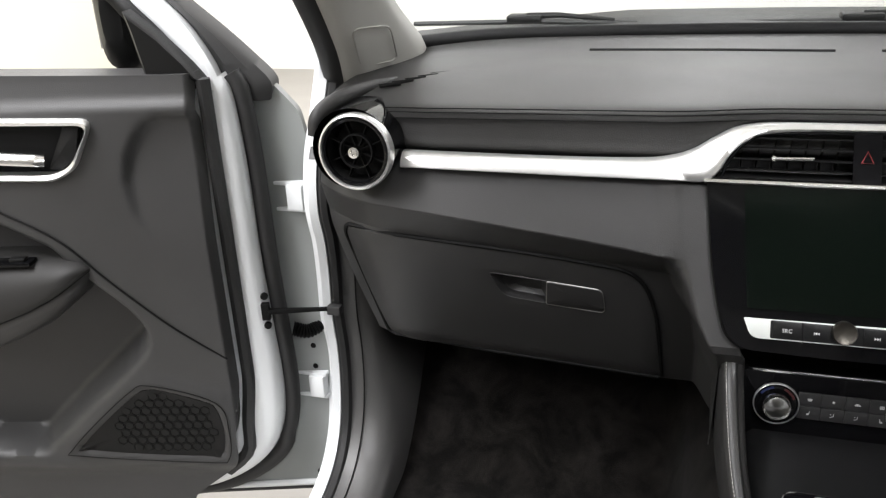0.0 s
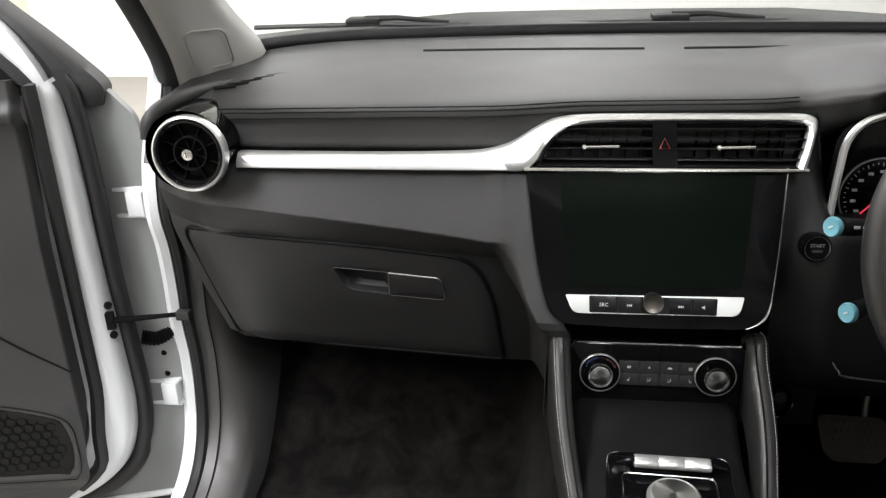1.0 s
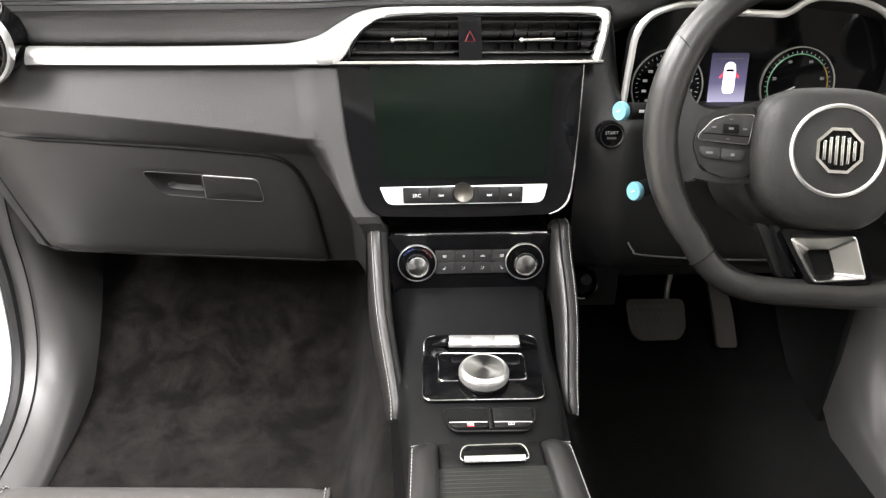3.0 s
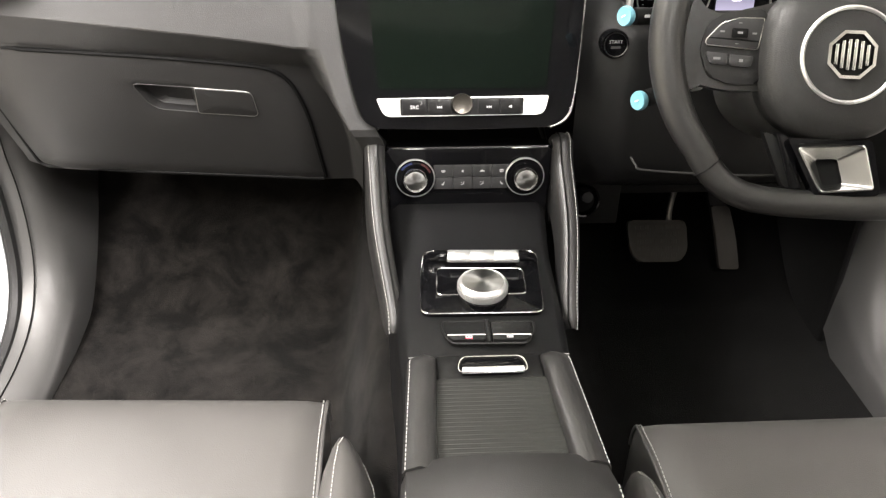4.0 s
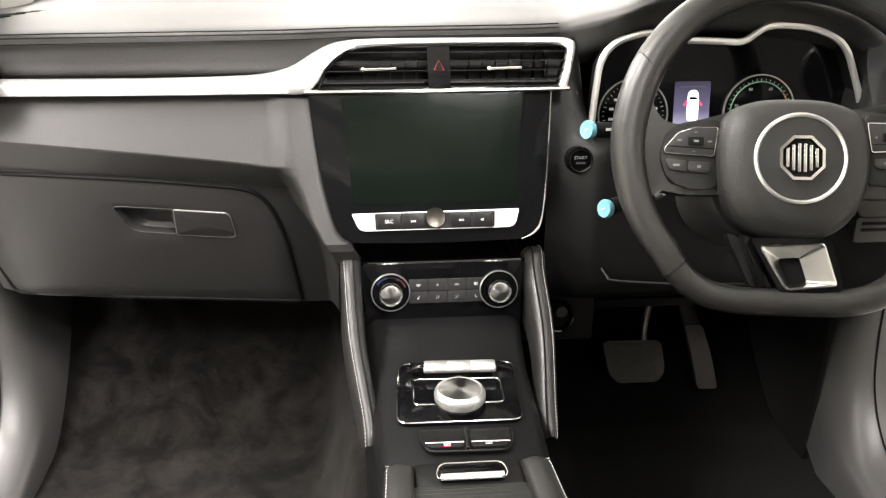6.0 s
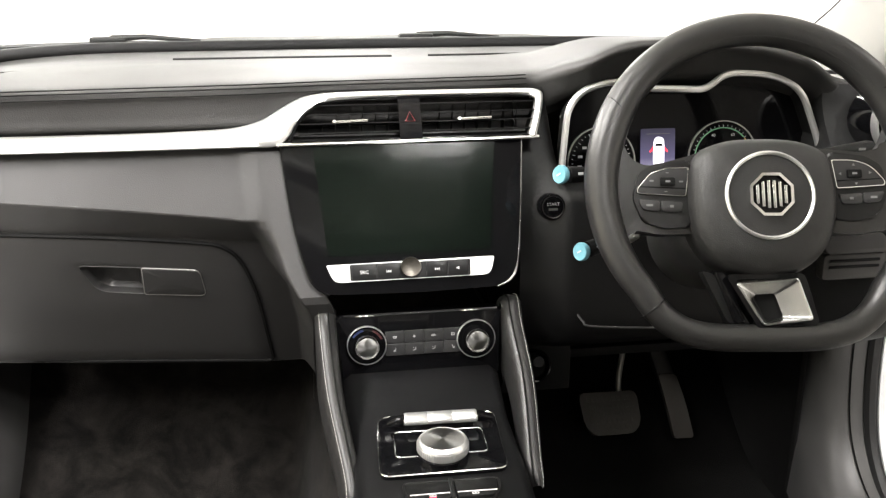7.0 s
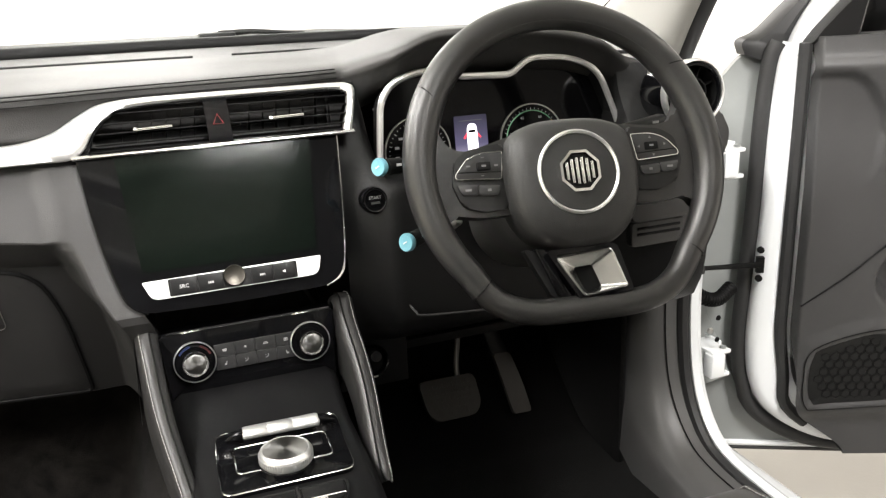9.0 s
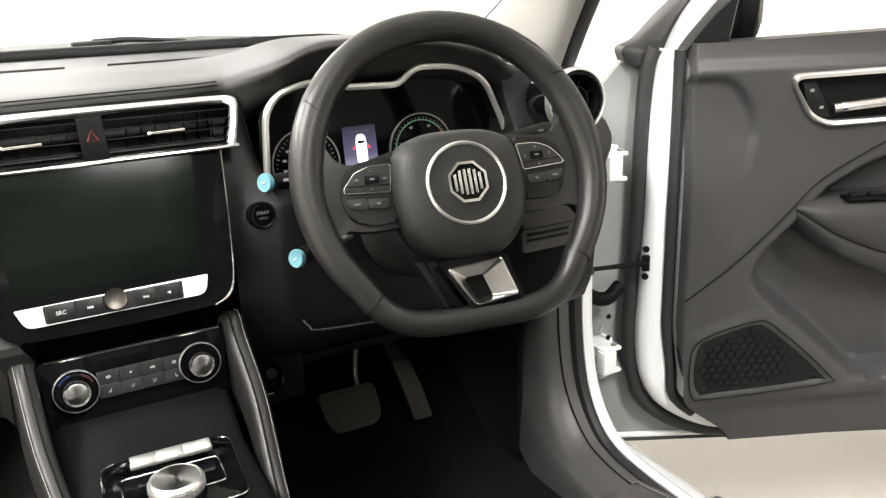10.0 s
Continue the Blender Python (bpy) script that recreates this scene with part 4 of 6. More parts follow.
ICONS = [[[((-2.4, 1.2), (2.4, 1.2)), ((-2.4, 1.2), (-1.4, -1.2)), ((2.4, 1.2), (1.4, -1.2)), ((-1.4, -1.2), (1.4, -1.2)), ((-1, 0), (1, 0))],
          [((-1.6, 0), (1.6, 0)), ((-0.8, 1.4), (0.8, -1.4)), ((0.8, 1.4), (-0.8, -1.4))],
          [((-3, -0.8), (3, -0.8)), ((-3, -0.8), (-1.4, 1)), ((-1.4, 1), (1.2, 1)), ((1.2, 1), (3, -0.8)), ((-1, 0.1), (1, 0.1))],
          [((-2, 1.6), (2, 1.6)), ((-2, -1.6), (2, -1.6)), ((-2, 1.6), (-2, -1.6)), ((2, 1.6), (2, -1.6)), ((-1, 0.5), (1, 0.5)), ((-1, -0.5), (1, -0.5))]],
         [[((-x, y), (-u, v)) for (x, y), (u, v) in SEAT], FLOW, FLOW, SEAT]]


def climate_panel():
    cp = thing("climate_panel", (0, 0.0, 0.66), "gloss black climate control panel with two chrome dials", "control panel")
    m = facing(0.001, 0.016, 0.689, 8)
    outline = rounded([(-0.100, -0.055), (0.102, -0.055), (0.108, 0.039), (-0.108, 0.039)], 0.006, 4)
    part("fascia", b_prism(outline, 0.03, m @ Matrix.Translation((0, 0, -0.03)), 0.004), GLOSS, cp)
    part("top_edge", b_tube([m @ Vector(p) for p in ((-0.098, 0.038, 0.0), (0.102, 0.038, 0.0))], 0.0016, 6), CHROME, cp, "thin chrome edge")
    for x in (-0.0695, 0.0725):
        at = m @ Matrix.Translation((x, 0.0, 0))
        d = part("dial", b_lathe([(0.0252, -0.002), (0.0252, 0.006), (0.0240, 0.0072), (0.0222, 0.0055), (0.0165, 0.0055), (0.0150, 0.014), (0.0005, 0.014)], at, 44), GLOSS, cp, "round climate dial")
        part("ring", b_lathe([(0.0256, 0.004), (0.0254, 0.0078), (0.0246, 0.0086), (0.0240, 0.0070)], at, 44, caps=False), SILVER, d, "thin chrome ring")
        part("cap", b_lathe([(0.0152, 0.006), (0.0155, 0.008), (0.0155, 0.0180), (0.0145, 0.0202), (0.0130, 0.0198), (0.0127, 0.0185)], at, 44, caps=False), CHROME, d, "bright rim of the dial")
        top = part("cap_top", b_lathe([(0.0128, 0.0), (0.0120, 0.0006), (0.0005, 0.0010)], None, 40), CAPMETAL, d, "dark turned metal cap")
        top.matrix_basis = at @ Matrix.Translation((0, 0, 0.0188))
        if x < 0:
            for k in range(8):
                a = math.radians(140 - k * 16)
                part("tick", b_box(-0.0026, 0.0026, -0.0014, 0.0014, 0.0072, 0.0080), (DULLRED if k > 4 else BLUE if k < 3 else DARK), d).data.transform(m @ Matrix.Translation((x, 0, 0)) @ Matrix.Rotation(a, 4, "Z") @ Matrix.Translation((0.0203, 0, -0.0012)) @ Matrix.Rotation(math.pi / 2, 4, "Z"))
    for r, y in enumerate((0.0075, -0.0090)):
        for k in range(4):
            x0 = -0.0455 + 0.0252 * k
            key = part("key", b_prism(rounded([(x0, y - 0.0078), (x0 + 0.0249, y - 0.0080), (x0 + 0.0249, y + 0.0080), (x0, y + 0.0078)], 0.0008, 2), 0.003, m, 0.0005), KEYGREY, cp, "small black button")
            icon = joined(*[b_tube([(a[0] * 0.001, a[1] * 0.001, 0.0030), (b[0] * 0.001, b[1] * 0.001, 0.0030)], 0.00038, 5) for a, b in ICONS[r][k]])
            part("mark", icon, ICON, key, "pale printed sign").data.transform(m @ Matrix.Translation((x0 + 0.0124, y, 0)))
    return cp


climate_panel()


# ---- centre console ----
console = thing("centre_console", (0, -0.25, 0.30), "black centre console with padded leather fins between the seats", "console")


def console_body():
    secs = []
    for y, zt, w in ((0.06, 0.655, 0.105), (0.0, 0.650, 0.105), (-0.03, 0.640, 0.103), (-0.08, 0.628, 0.100), (-0.20, 0.622, 0.097), (-0.265, 0.618, 0.093), (-0.30, 0.605, 0.092), (-0.50, 0.61, 0.092), (-0.95, 0.60, 0.092)):
        row = [(-w - 0.02, y, 0.33), (-w - 0.010, y, 0.45), (-w, y, zt - 0.03), (-w + 0.004, y, zt - 0.008), (-w + 0.015, y, zt), (-0.03, y, zt), (0.03, y, zt), (w - 0.015, y, zt), (w - 0.004, y, zt - 0.008), (w, y, zt - 0.03), (w + 0.010, y, 0.45), (w + 0.02, y, 0.33)]
        secs.append(row)
    part("body", thicken(b_loft(secs), 0.003), CONSOLE, console, "black plastic body", sharp=50)
    # padded fins beside the tray
    for s in (-1, 1):
        top, bot = Vector((0.001 + s * 0.121, 0.014, 0.737)), Vector((0.005 + s * 0.1040, -0.182, 0.589))
        line = spline([top + Vector((0, 0.03, -0.004)), top + Vector((0, 0.006, 0.0)), top + Vector((-s * 0.001, -0.02, -0.022)), top * 0.55 + bot * 0.45 + Vector((s * 0.003, -0.006, -0.002)), bot + Vector((0, 0.02, 0.02)), bot], 8)
        outer, ridge = [], []
        secs = []
        n = len(line)
        for i, p in enumerate(line):
            f = i / (n - 1)
            d = (line[min(i + 1, n - 1)] - line[max(i - 1, 0)]).normalized()
            up = Vector((0, d.z, -d.y)).normalized()
            if up.z < 0:
                up = -up
            w = (0.0150 - 0.005 * f) * (1 - 0.45 * max(0.0, (f - 0.86) / 0.14) ** 2)
            dep = 0.10 * (1 - f) + 0.02
            secs.append([p + Vector((-s * w * 0.9, 0, 0)) - up * dep, p + Vector((-s * w, 0, 0)) - up * 0.006, p + Vector((-s * w * 0.7, 0, 0)) + up * 0.0, p + up * 0.003, p + Vector((s * w * 0.6, 0, 0)) + up * 0.001, p + Vector((s * w * 0.95, 0, 0)) - up * 0.006, p + Vector((s * (w + 0.004), 0, 0)) - up * dep])
            outer.append(p + Vector((s * w * 0.25, 0, 0)) + up * 0.0032)
            ridge.append(p + Vector((-s * w * 0.35, 0, 0)) + up * 0.0028)
        fin = part("fin", b_loft(secs, caps=False), LEATHER, console, "padded leather fin with a stitched seam", sharp=60)
        stitches([q + Vector((s * 0.004, 0, 0.0002)) for q in outer], fin, 0.0045, 0.0030, 0.00045)
        part("seam", b_tube(ridge, 0.0012, 6), DARK, fin)


console_body()


def gear_selector():
    gs = thing("gear_selector", (0.003, -0.15, 0.624), "rotary chrome gear selector on a gloss black plate", "gear selector")
    o = rounded([(-0.067, -0.062), (0.071, -0.064), (0.075, 0.0), (0.080, 0.060), (-0.060, 0.064), (-0.066, 0.0)], [0.012, 0.012, 0.03, 0.015, 0.015, 0.03], 5)
    m = pose(-0.001, -0.135, 0.6235, 1.0)
    part("plate", b_prism(o, 0.006, m, 0.002), GLOSS, gs, "gloss black plate")
    part("plate_rim", b_tube([m @ Vector((p.x, p.y, 0.005)) for p in o], 0.0011, 6, closed=True), CHROME, gs, "thin chrome rim")
    i = rounded([(-0.048, -0.030), (0.056, -0.031), (0.058, 0.020), (-0.046, 0.024)], 0.008, 4)
    part("inner_rim", b_tube([m @ Vector((p.x, p.y, 0.0068)) for p in i], 0.0010, 6, closed=True), CHROME, gs, "inner chrome rim")
    c = m @ Matrix.Translation((0.004, -0.033, 0.006)) @ Matrix.Diagonal((0.91, 0.91, 0.84, 1))
    part("collar", b_lathe([(0.033, 0.0), (0.032, 0.008), (0.0295, 0.0095), (0.0005, 0.0095)], c, 44), GLOSS, gs)
    k = part("knob", b_lathe([(0.0300, 0.009), (0.0312, 0.011), (0.0312, 0.0215), (0.0298, 0.0245), (0.0272, 0.0260), (0.0262, 0.0253), (0.0005, 0.0253)], c, 56), SILVER, gs, "round knurled chrome knob")
    for q in range(60):
        a = 2 * math.pi * q / 60
        part("ridge", b_box(0.0306, 0.0319, -0.0007, 0.0007, 0.012, 0.0205), SILVER, k).data.transform(c @ Matrix.Rotation(a, 4, "Z"))
    top = part("knob_top", b_lathe([(0.0264, 0.0), (0.0255, 0.0010), (0.0005, 0.0014)], None, 56), BRUSHED, k, "turned metal top")
    top.matrix_basis = c @ Matrix.Translation((0, 0, 0.0253))
    # satin bar across the plate behind the knob
    wm = pose(0.009, -0.104, 0.6375, 14, 0, -2)
    sec = [(0.0090 * math.cos(2 * math.pi * q / 20), 0.0055 + 0.0058 * math.sin(2 * math.pi * q / 20)) for q in range(20)]
    rows = [[wm @ Vector((x, y * f, 0.0055 + (z - 0.0055) * f)) for y, z in sec] for x, f in ((-0.0430, 0.80), (-0.0415, 0.95), (-0.039, 1.0), (-0.0152, 1.0), (-0.0150, 0.96), (-0.0146, 0.96), (-0.0144, 1.0), (0.0136, 1.0), (0.0138, 0.96), (0.0142, 0.96), (0.0144, 1.0), (0.040, 1.0), (0.0425, 0.95), (0.0440, 0.80))]
    part("bar", b_loft(rows, closed=True, caps=True), SATIN, gs, "satin silver bar behind the knob", sharp=60)
    for q in (-1, 1):
        part("bar_end", b_tube([wm @ Vector((0.0005 + q * x, 0, 0.0055 - d)) for x, d in ((0.042, 0.0), (0.050, 0.001), (0.062, 0.006))], [0.0062, 0.0058, 0.0025], 12), GLOSS, gs, "gloss black end of the bar")
    part("bar_foot", b_box(-0.034, 0.042, -0.110, -0.092, 0.627, 0.638, 0.002), GLOSS, gs)


gear_selector()


def parking_switches():
    sw = thing("parking_brake_switch", (0.005, -0.238, 0.622), "black parking brake and hold switches with a red mark", "switch")
    m = pose(0.004, -0.230, 0.6215, 0, 0, -1.5)
    o = rounded([(-0.041, -0.019), (0.041, -0.019), (0.051, 0.0), (0.051, 0.019), (-0.050, 0.019), (-0.050, 0.0)], [0.008, 0.008, 0.01, 0.006, 0.006, 0.01], 4)
    part("surround", b_prism(o, 0.0035, m, 0.001), DARK, sw, "dark recess of the switches")
    part("surround_edge", b_tube([m @ Vector((p.x, p.y, 0.0035)) for p in o], 0.0012, 6, closed=True), PLASTIC, sw)
    part("divider", b_box(-0.0022, 0.0022, -0.019, 0.019, 0.002, 0.0075, 0.001), PLASTIC, sw).data.transform(m)
    for s in (-1, 1):
        q = rounded([(s * 0.0035, -0.0180), (s * 0.040, -0.0180), (s * 0.0455, -0.0105), (s * 0.0035, -0.0100)][::s], 0.003, 3)
        b = part("button", b_prism(q, 0.0085, m, 0.0015), PLASTIC, sw, "rocker button")
        part("button_lip", b_tube([m @ Vector((s * 0.004, -0.0100, 0.0085)), m @ Vector((s * 0.045, -0.0105, 0.0085))], 0.0007, 6), STEEL, b)
        if s > 0:
            part("button_back", b_prism(rounded([(0.0035, -0.0085), (0.046, -0.009), (0.048, 0.016), (0.0035, 0.016)], 0.002, 3), 0.0055, m, 0.001), PLASTIC, b)
        xm = s * 0.022
        ic = [((-3.2, 1.3), (3.2, 1.3)), ((-3.2, -1.3), (3.2, -1.3)), ((-3.2, 1.3), (-3.2, -1.3)), ((3.2, 1.3), (3.2, -1.3)), ((-0.6, -0.8), (0, 0.8)), ((0, 0.8), (0.6, -0.8))]
        mark = joined(*[b_tube([(xm + u[0] * 0.001, -0.0138 + u[1] * 0.001, 0.0086), (xm + v[0] * 0.001, -0.0138 + v[1] * 0.001, 0.0086)], 0.0004, 5) for u, v in ic])
        part("mark", mark, ICON, b, "pale printed sign").data.transform(m)
        if s < 0:
            part("warning_bar", b_box(xm - 0.0034, xm + 0.0034, -0.0172, -0.0160, 0.0085, 0.0089), GLOWRED, b, "lit red bar").data.transform(m)


parking_switches()


def armrest():
    arm = thing("armrest", (0, -0.5, 0.61), "padded black leather armrest with a slatted roller shutter", "armrest")
    for s in (-1, 1):
        secs = []
        for k in range(15):
            f = k / 14
            y = -0.262 - 0.168 * f
            z = 0.632 + 0.003 * f - (0.012, 0.003)[k] if k < 2 else 0.632 + 0.003 * f
            xi, xo = s * (0.0545 + 0.007 * f), s * (0.0845 + 0.0085 * f) - s * (0.006 if k == 0 else 0)
            secs.append([Vector((xi, y, z - 0.05)), Vector((xi, y, z - 0.004)), Vector((xi + s * 0.004, y, z)), Vector(((xi + xo) / 2, y, z + 0.003)), Vector((xo - s * 0.004, y, z - 0.001)), Vector((xo, y, z - 0.007)), Vector((xo + s * 0.003, y, 0.56))])
        rail = part("side_rail", b_loft(secs, caps=True, closed=True), LEATHER, arm, "padded leather side rail", sharp=60)
        stitches([sec[4] + Vector((s * 0.001, 0, 0.0004)) for sec in secs], rail)
    part("front_lip", b_box(-0.0550, 0.0550, -0.300, -0.262, 0.600, 0.6215, 0.003), PLASTIC, arm)
    for k in range(23):
        y = -0.3030 - 0.0056 * k
        part("slat", b_box(-0.060, 0.060, y - 0.00275, y + 0.00275, 0.617, 0.6215, 0.0002, 1), SHUTTER, arm)
    pull = part("pull", b_prism(rounded([(-0.033, -0.007), (0.034, -0.007), (0.030, 0.010), (-0.029, 0.010)], 0.005, 4), 0.010, pose(0.0015, -0.289, 0.6205, 10), 0.002), GLOSS, arm, "shutter pull with a chrome edge")
    pm = pose(0.0015, -0.289, 0.6205, 10)
    loop = rounded([(-0.036, -0.0085), (0.037, -0.0085), (0.033, 0.0115), (-0.032, 0.0115)], 0.008, 5)
    part("pull_edge", b_tube([pm @ Vector((p.x, p.y, 0.0102)) for p in loop], 0.0009, 8, closed=True), CHROME, pull, "bright edge")
    part("pull_grip", b_tube([pm @ Vector((x, -0.0060, 0.0102)) for x in (-0.031, -0.01, 0.01, 0.032)], 0.0034, 10, squash=0.5), SILVER, pull, "bright finger edge")
    secs = []
    for k in range(13):
        f = k / 12
        y = -0.424 - 0.46 * f
        z = 0.641 + 0.012 * math.sin(math.pi * min(1, f * 1.2 + 0.1)) - (0.010 if k == 0 else 0)
        secs.append([Vector((x * (1 if k else 0.985), y + (0.006 * (1 - (x / 0.095) ** 2) if k == 0 else 0), z + dz)) for x, dz in ((-0.094, -0.09), (-0.095, -0.022), (-0.090, -0.006), (-0.06, 0.002), (0, 0.004), (0.06, 0.002), (0.090, -0.006), (0.095, -0.022), (0.094, -0.09))])
    lid = part("lid", b_loft(secs, closed=True, caps=True), LEATHER, arm, "padded armrest lid", sharp=50)
    for s in (-1, 1):
        stitches([sec[2 if s < 0 else 6] + Vector((0, 0, 0.0004)) for sec in secs[1:]], lid)


armrest()


# ---- seats ----
def seat(side):
    x0 = side * 0.360
    lead, zt = (-0.222, 0.545) if side < 0 else (-0.262, 0.522)
    front = lead
    word = "passenger" if side < 0 else "driver"
    st = thing("front_seat", (x0, front - 0.25, 0.30), "black leather front %s seat cushion with pale stitching" % word, "car seat", "front seats")
    w = 0.182
    secs = []
    for k in range(21):
        f = k / 20
        x = x0 + w * (2 * f - 1)
        front = lead - (0.05 * (x - x0) if side < 0 else 0.0)
        e = abs(2 * f - 1)
        dz = -0.012 * max(0, (e - 0.85) / 0.15) ** 2
        secs.append(spline([(x, front + 0.01, zt - 0.20), (x, front + 0.012, zt - 0.07), (x, front + 0.004, zt - 0.02), (x, front - 0.022, zt + 0.002 + dz), (x, front - 0.08, zt + 0.010 + dz), (x, front - 0.20, zt + 0.004 + dz), (x, front - 0.35, zt - 0.012 + dz), (x, front - 0.52, zt - 0.035 + dz)], 5))
    front = lead
    part("cushion", thicken(b_loft(secs), 0.01), SEATLEATHER, st, "smooth leather centre panel", sharp=60)
    for s in (-1, 1):
        edge = [p + Vector((s * 0.002, 0, 0.001)) for p in secs[0 if s < 0 else -1]][6:]
        part("piping", b_tube(edge, 0.0022, 8), SEATLEATHER, st)
        row = secs[0 if s < 0 else -1]
        part("cushion_side", b_loft([[p + Vector((s * 0.001, 0, -0.001)) for p in row], [p + Vector((-s * 0.012, 0, -0.003)) for p in row]], closed=True, caps=True), SEATLEATHER, st)
        stitches([p + Vector((-s * 0.004, 0, 0.0020)) for p in edge[2:26]], st, 0.006, 0.004, 0.0006)
        secs2 = []
        for k in range(11):
            f = k / 10
            y = front - 0.066 - 0.45 * f ** 1.5
            g = min(1.0, 0.04 + (f ** 1.5 * 0.45 / 0.10) ** 0.7)
            h = 0.055 * math.sin(min(1.0, f * 3.2 + 0.05) * math.pi / 2)
            xi = x0 + s * (w - 0.004)
            secs2.append([Vector((xi + s * (0.030 + (dx - 0.030) * g), y, zt + dz)) for dx, dz in ((0.0, -0.13), (0.004, -0.02 + h * 0.3), (0.022, -0.03 + h), (0.045, -0.035 + h), (0.064, -0.055 + h * 0.8), (0.072, -0.10), (0.066, -0.2))])
        bol = part("bolster", b_loft([spline(q, 3) for q in secs2], caps=True, closed=True), SEATLEATHER, st, "padded side bolster", sharp=60)
        stitches([q[2] + Vector((0, 0, 0.001)) for q in secs2], bol)
        stitches([q[4] + Vector((s * 0.001, 0, 0.001)) for q in secs2], bol)
    rows = []
    for k in range(9):
        f = k / 8
        y, z = front - 0.53 - 0.20 * f, zt - 0.05 + 0.60 * f
        hw = 0.215 - 0.05 * f * f
        rows.append([Vector((x0 - hw, y - 0.02, z)), Vector((x0 - hw * 0.85, y + 0.03, z)), Vector((x0 - hw * 0.5, y, z)), Vector((x0, y - 0.004, z)), Vector((x0 + hw * 0.5, y, z)), Vector((x0 + hw * 0.85, y + 0.03, z)), Vector((x0 + hw, y - 0.02, z)), Vector((x0 + hw * 0.9, y - 0.10, z)), Vector((x0 - hw * 0.9, y - 0.10, z))])
    part("backrest", b_loft(rows, closed=True, caps=True), SEATLEATHER, st, "padded backrest", sharp=60)
    part("base", b_box(x0 - 0.19, x0 + 0.19, front - 0.50, front - 0.03, 0.31, zt - 0.12, 0.02), PLASTIC, st, "dark seat base")
    return st


for s in (-1, 1):
    seat(s)


# ---- driver's side of the dashboard ----
def driver_front():
    secs = []
    for i in range(54):
        x = 0.140 + 0.535 * i / 53
        e = max(0.0, (x - 0.60) / 0.08)
        back = 0.03 * e * e
        k = min(1, max(0, (x - 0.14) / 0.06))
        out = 0.030 * k
        r = 0.05 * max(0.0, min(1, (x - 0.50) / 0.1))
        # the face stops under the instruments and reaches up beside them
        low = min(1.0, max(0.0, min((x - 0.187) / 0.010, (0.562 - x) / 0.010)))
        zt = 1.0 * (1 - low) + 0.880 * low
        secs.append(spline([(x, 0.115 - r * (1 - low), zt), (x, 0.098 - r * (1 - low) - 0.02 * low, zt * 0.6 + 0.885 * 0.4 - 0.004), (x, 0.070 - out + back - r, 0.872), (x, 0.058 - out + back - r, 0.845), (x, 0.050 - out + back - r, 0.80), (x, 0.050 - out + back - r, 0.72), (x, 0.065 - out + back - r, 0.665), (x, 0.10 - r, 0.64), (x, 0.25, 0.65), (x, 0.5, 0.75)], 4))
    part("driver_panel", thicken(b_loft(secs), 0.004), PLASTIC, dash, "black lower panel at the driver's knees", sharp=50)
    part("instrument_backing", b_box(0.535, 0.655, 0.150, 0.165, 0.860, 0.965, 0.003), DARK, dash)
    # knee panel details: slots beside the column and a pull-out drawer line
    # Cover, slot plate and drawer are paler grey: light from the right, as colour.
    part("knee_cover", b_prism(rounded([(-0.050, -0.052), (0.060, -0.052), (0.075, 0.030), (0.066, 0.060), (-0.050, 0.060)], 0.010, 4), 0.010, facing(0.566, -0.026, 0.812, 4), 0.003), GREYPL, dash, "cover beside the column, in paler grey for the light from the right")
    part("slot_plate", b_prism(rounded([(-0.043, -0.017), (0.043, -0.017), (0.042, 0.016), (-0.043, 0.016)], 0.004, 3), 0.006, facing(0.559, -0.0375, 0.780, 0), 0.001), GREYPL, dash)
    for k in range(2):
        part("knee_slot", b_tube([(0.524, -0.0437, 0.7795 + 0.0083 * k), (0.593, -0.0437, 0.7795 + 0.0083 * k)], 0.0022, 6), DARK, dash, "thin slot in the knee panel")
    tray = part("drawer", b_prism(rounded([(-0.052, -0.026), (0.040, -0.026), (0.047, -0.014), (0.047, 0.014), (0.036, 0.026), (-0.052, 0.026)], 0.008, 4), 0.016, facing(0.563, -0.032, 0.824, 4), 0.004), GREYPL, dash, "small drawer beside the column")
    part("drawer_pull", b_tube(spline([(0.540, -0.050, 0.838), (0.549, -0.056, 0.843), (0.569, -0.056, 0.845), (0.580, -0.050, 0.846)], 4), 0.0032, 8, squash=0.7), SATIN, tray, "pale finger pull")
    part("knee_edge", b_tube(spline([(0.212, 0.024, 0.712), (0.219, 0.014, 0.702), (0.232, 0.010, 0.696), (0.333, 0.009, 0.688), (0.42, 0.009, 0.686)], 6), 0.0016, 6), GREYPL, dash, "lower edge of the knee panel")
    part("under_tray", b_box(0.15, 0.66, 0.12, 0.48, 0.60, 0.615, 0.004), DARK, dash)
    # auxiliary socket low beside the console
    m = facing(0.178, 0.105, 0.600, 20)
    part("socket_plate", b_box(0.125, 0.235, 0.112, 0.118, 0.555, 0.65, 0.002), DARK, dash)
    sock = part("socket", b_lathe([(0.024, -0.004), (0.024, 0.006), (0.021, 0.008), (0.019, 0.004), (0.018, -0.004)], m, 32, caps=False), GLOSS, dash, "round power socket with its cap open")
    # Steel arc along part of the rim, a glint built as geometry.
    part("socket_glint", b_tube([m @ Vector((0.0225 * math.cos(math.radians(a)), 0.0225 * math.sin(math.radians(a)), 0.0075)) for a in range(150, 290, 10)], 0.0012, 6), STEEL, sock, "pale arc that stands in for the glint on its rim")
    part("socket_cap", b_lathe([(0.008, 0.0), (0.008, 0.014), (0.0005, 0.015)], m @ Matrix.Translation((0.004, 0.006, 0)), 16), PLASTIC, sock)


driver_front()
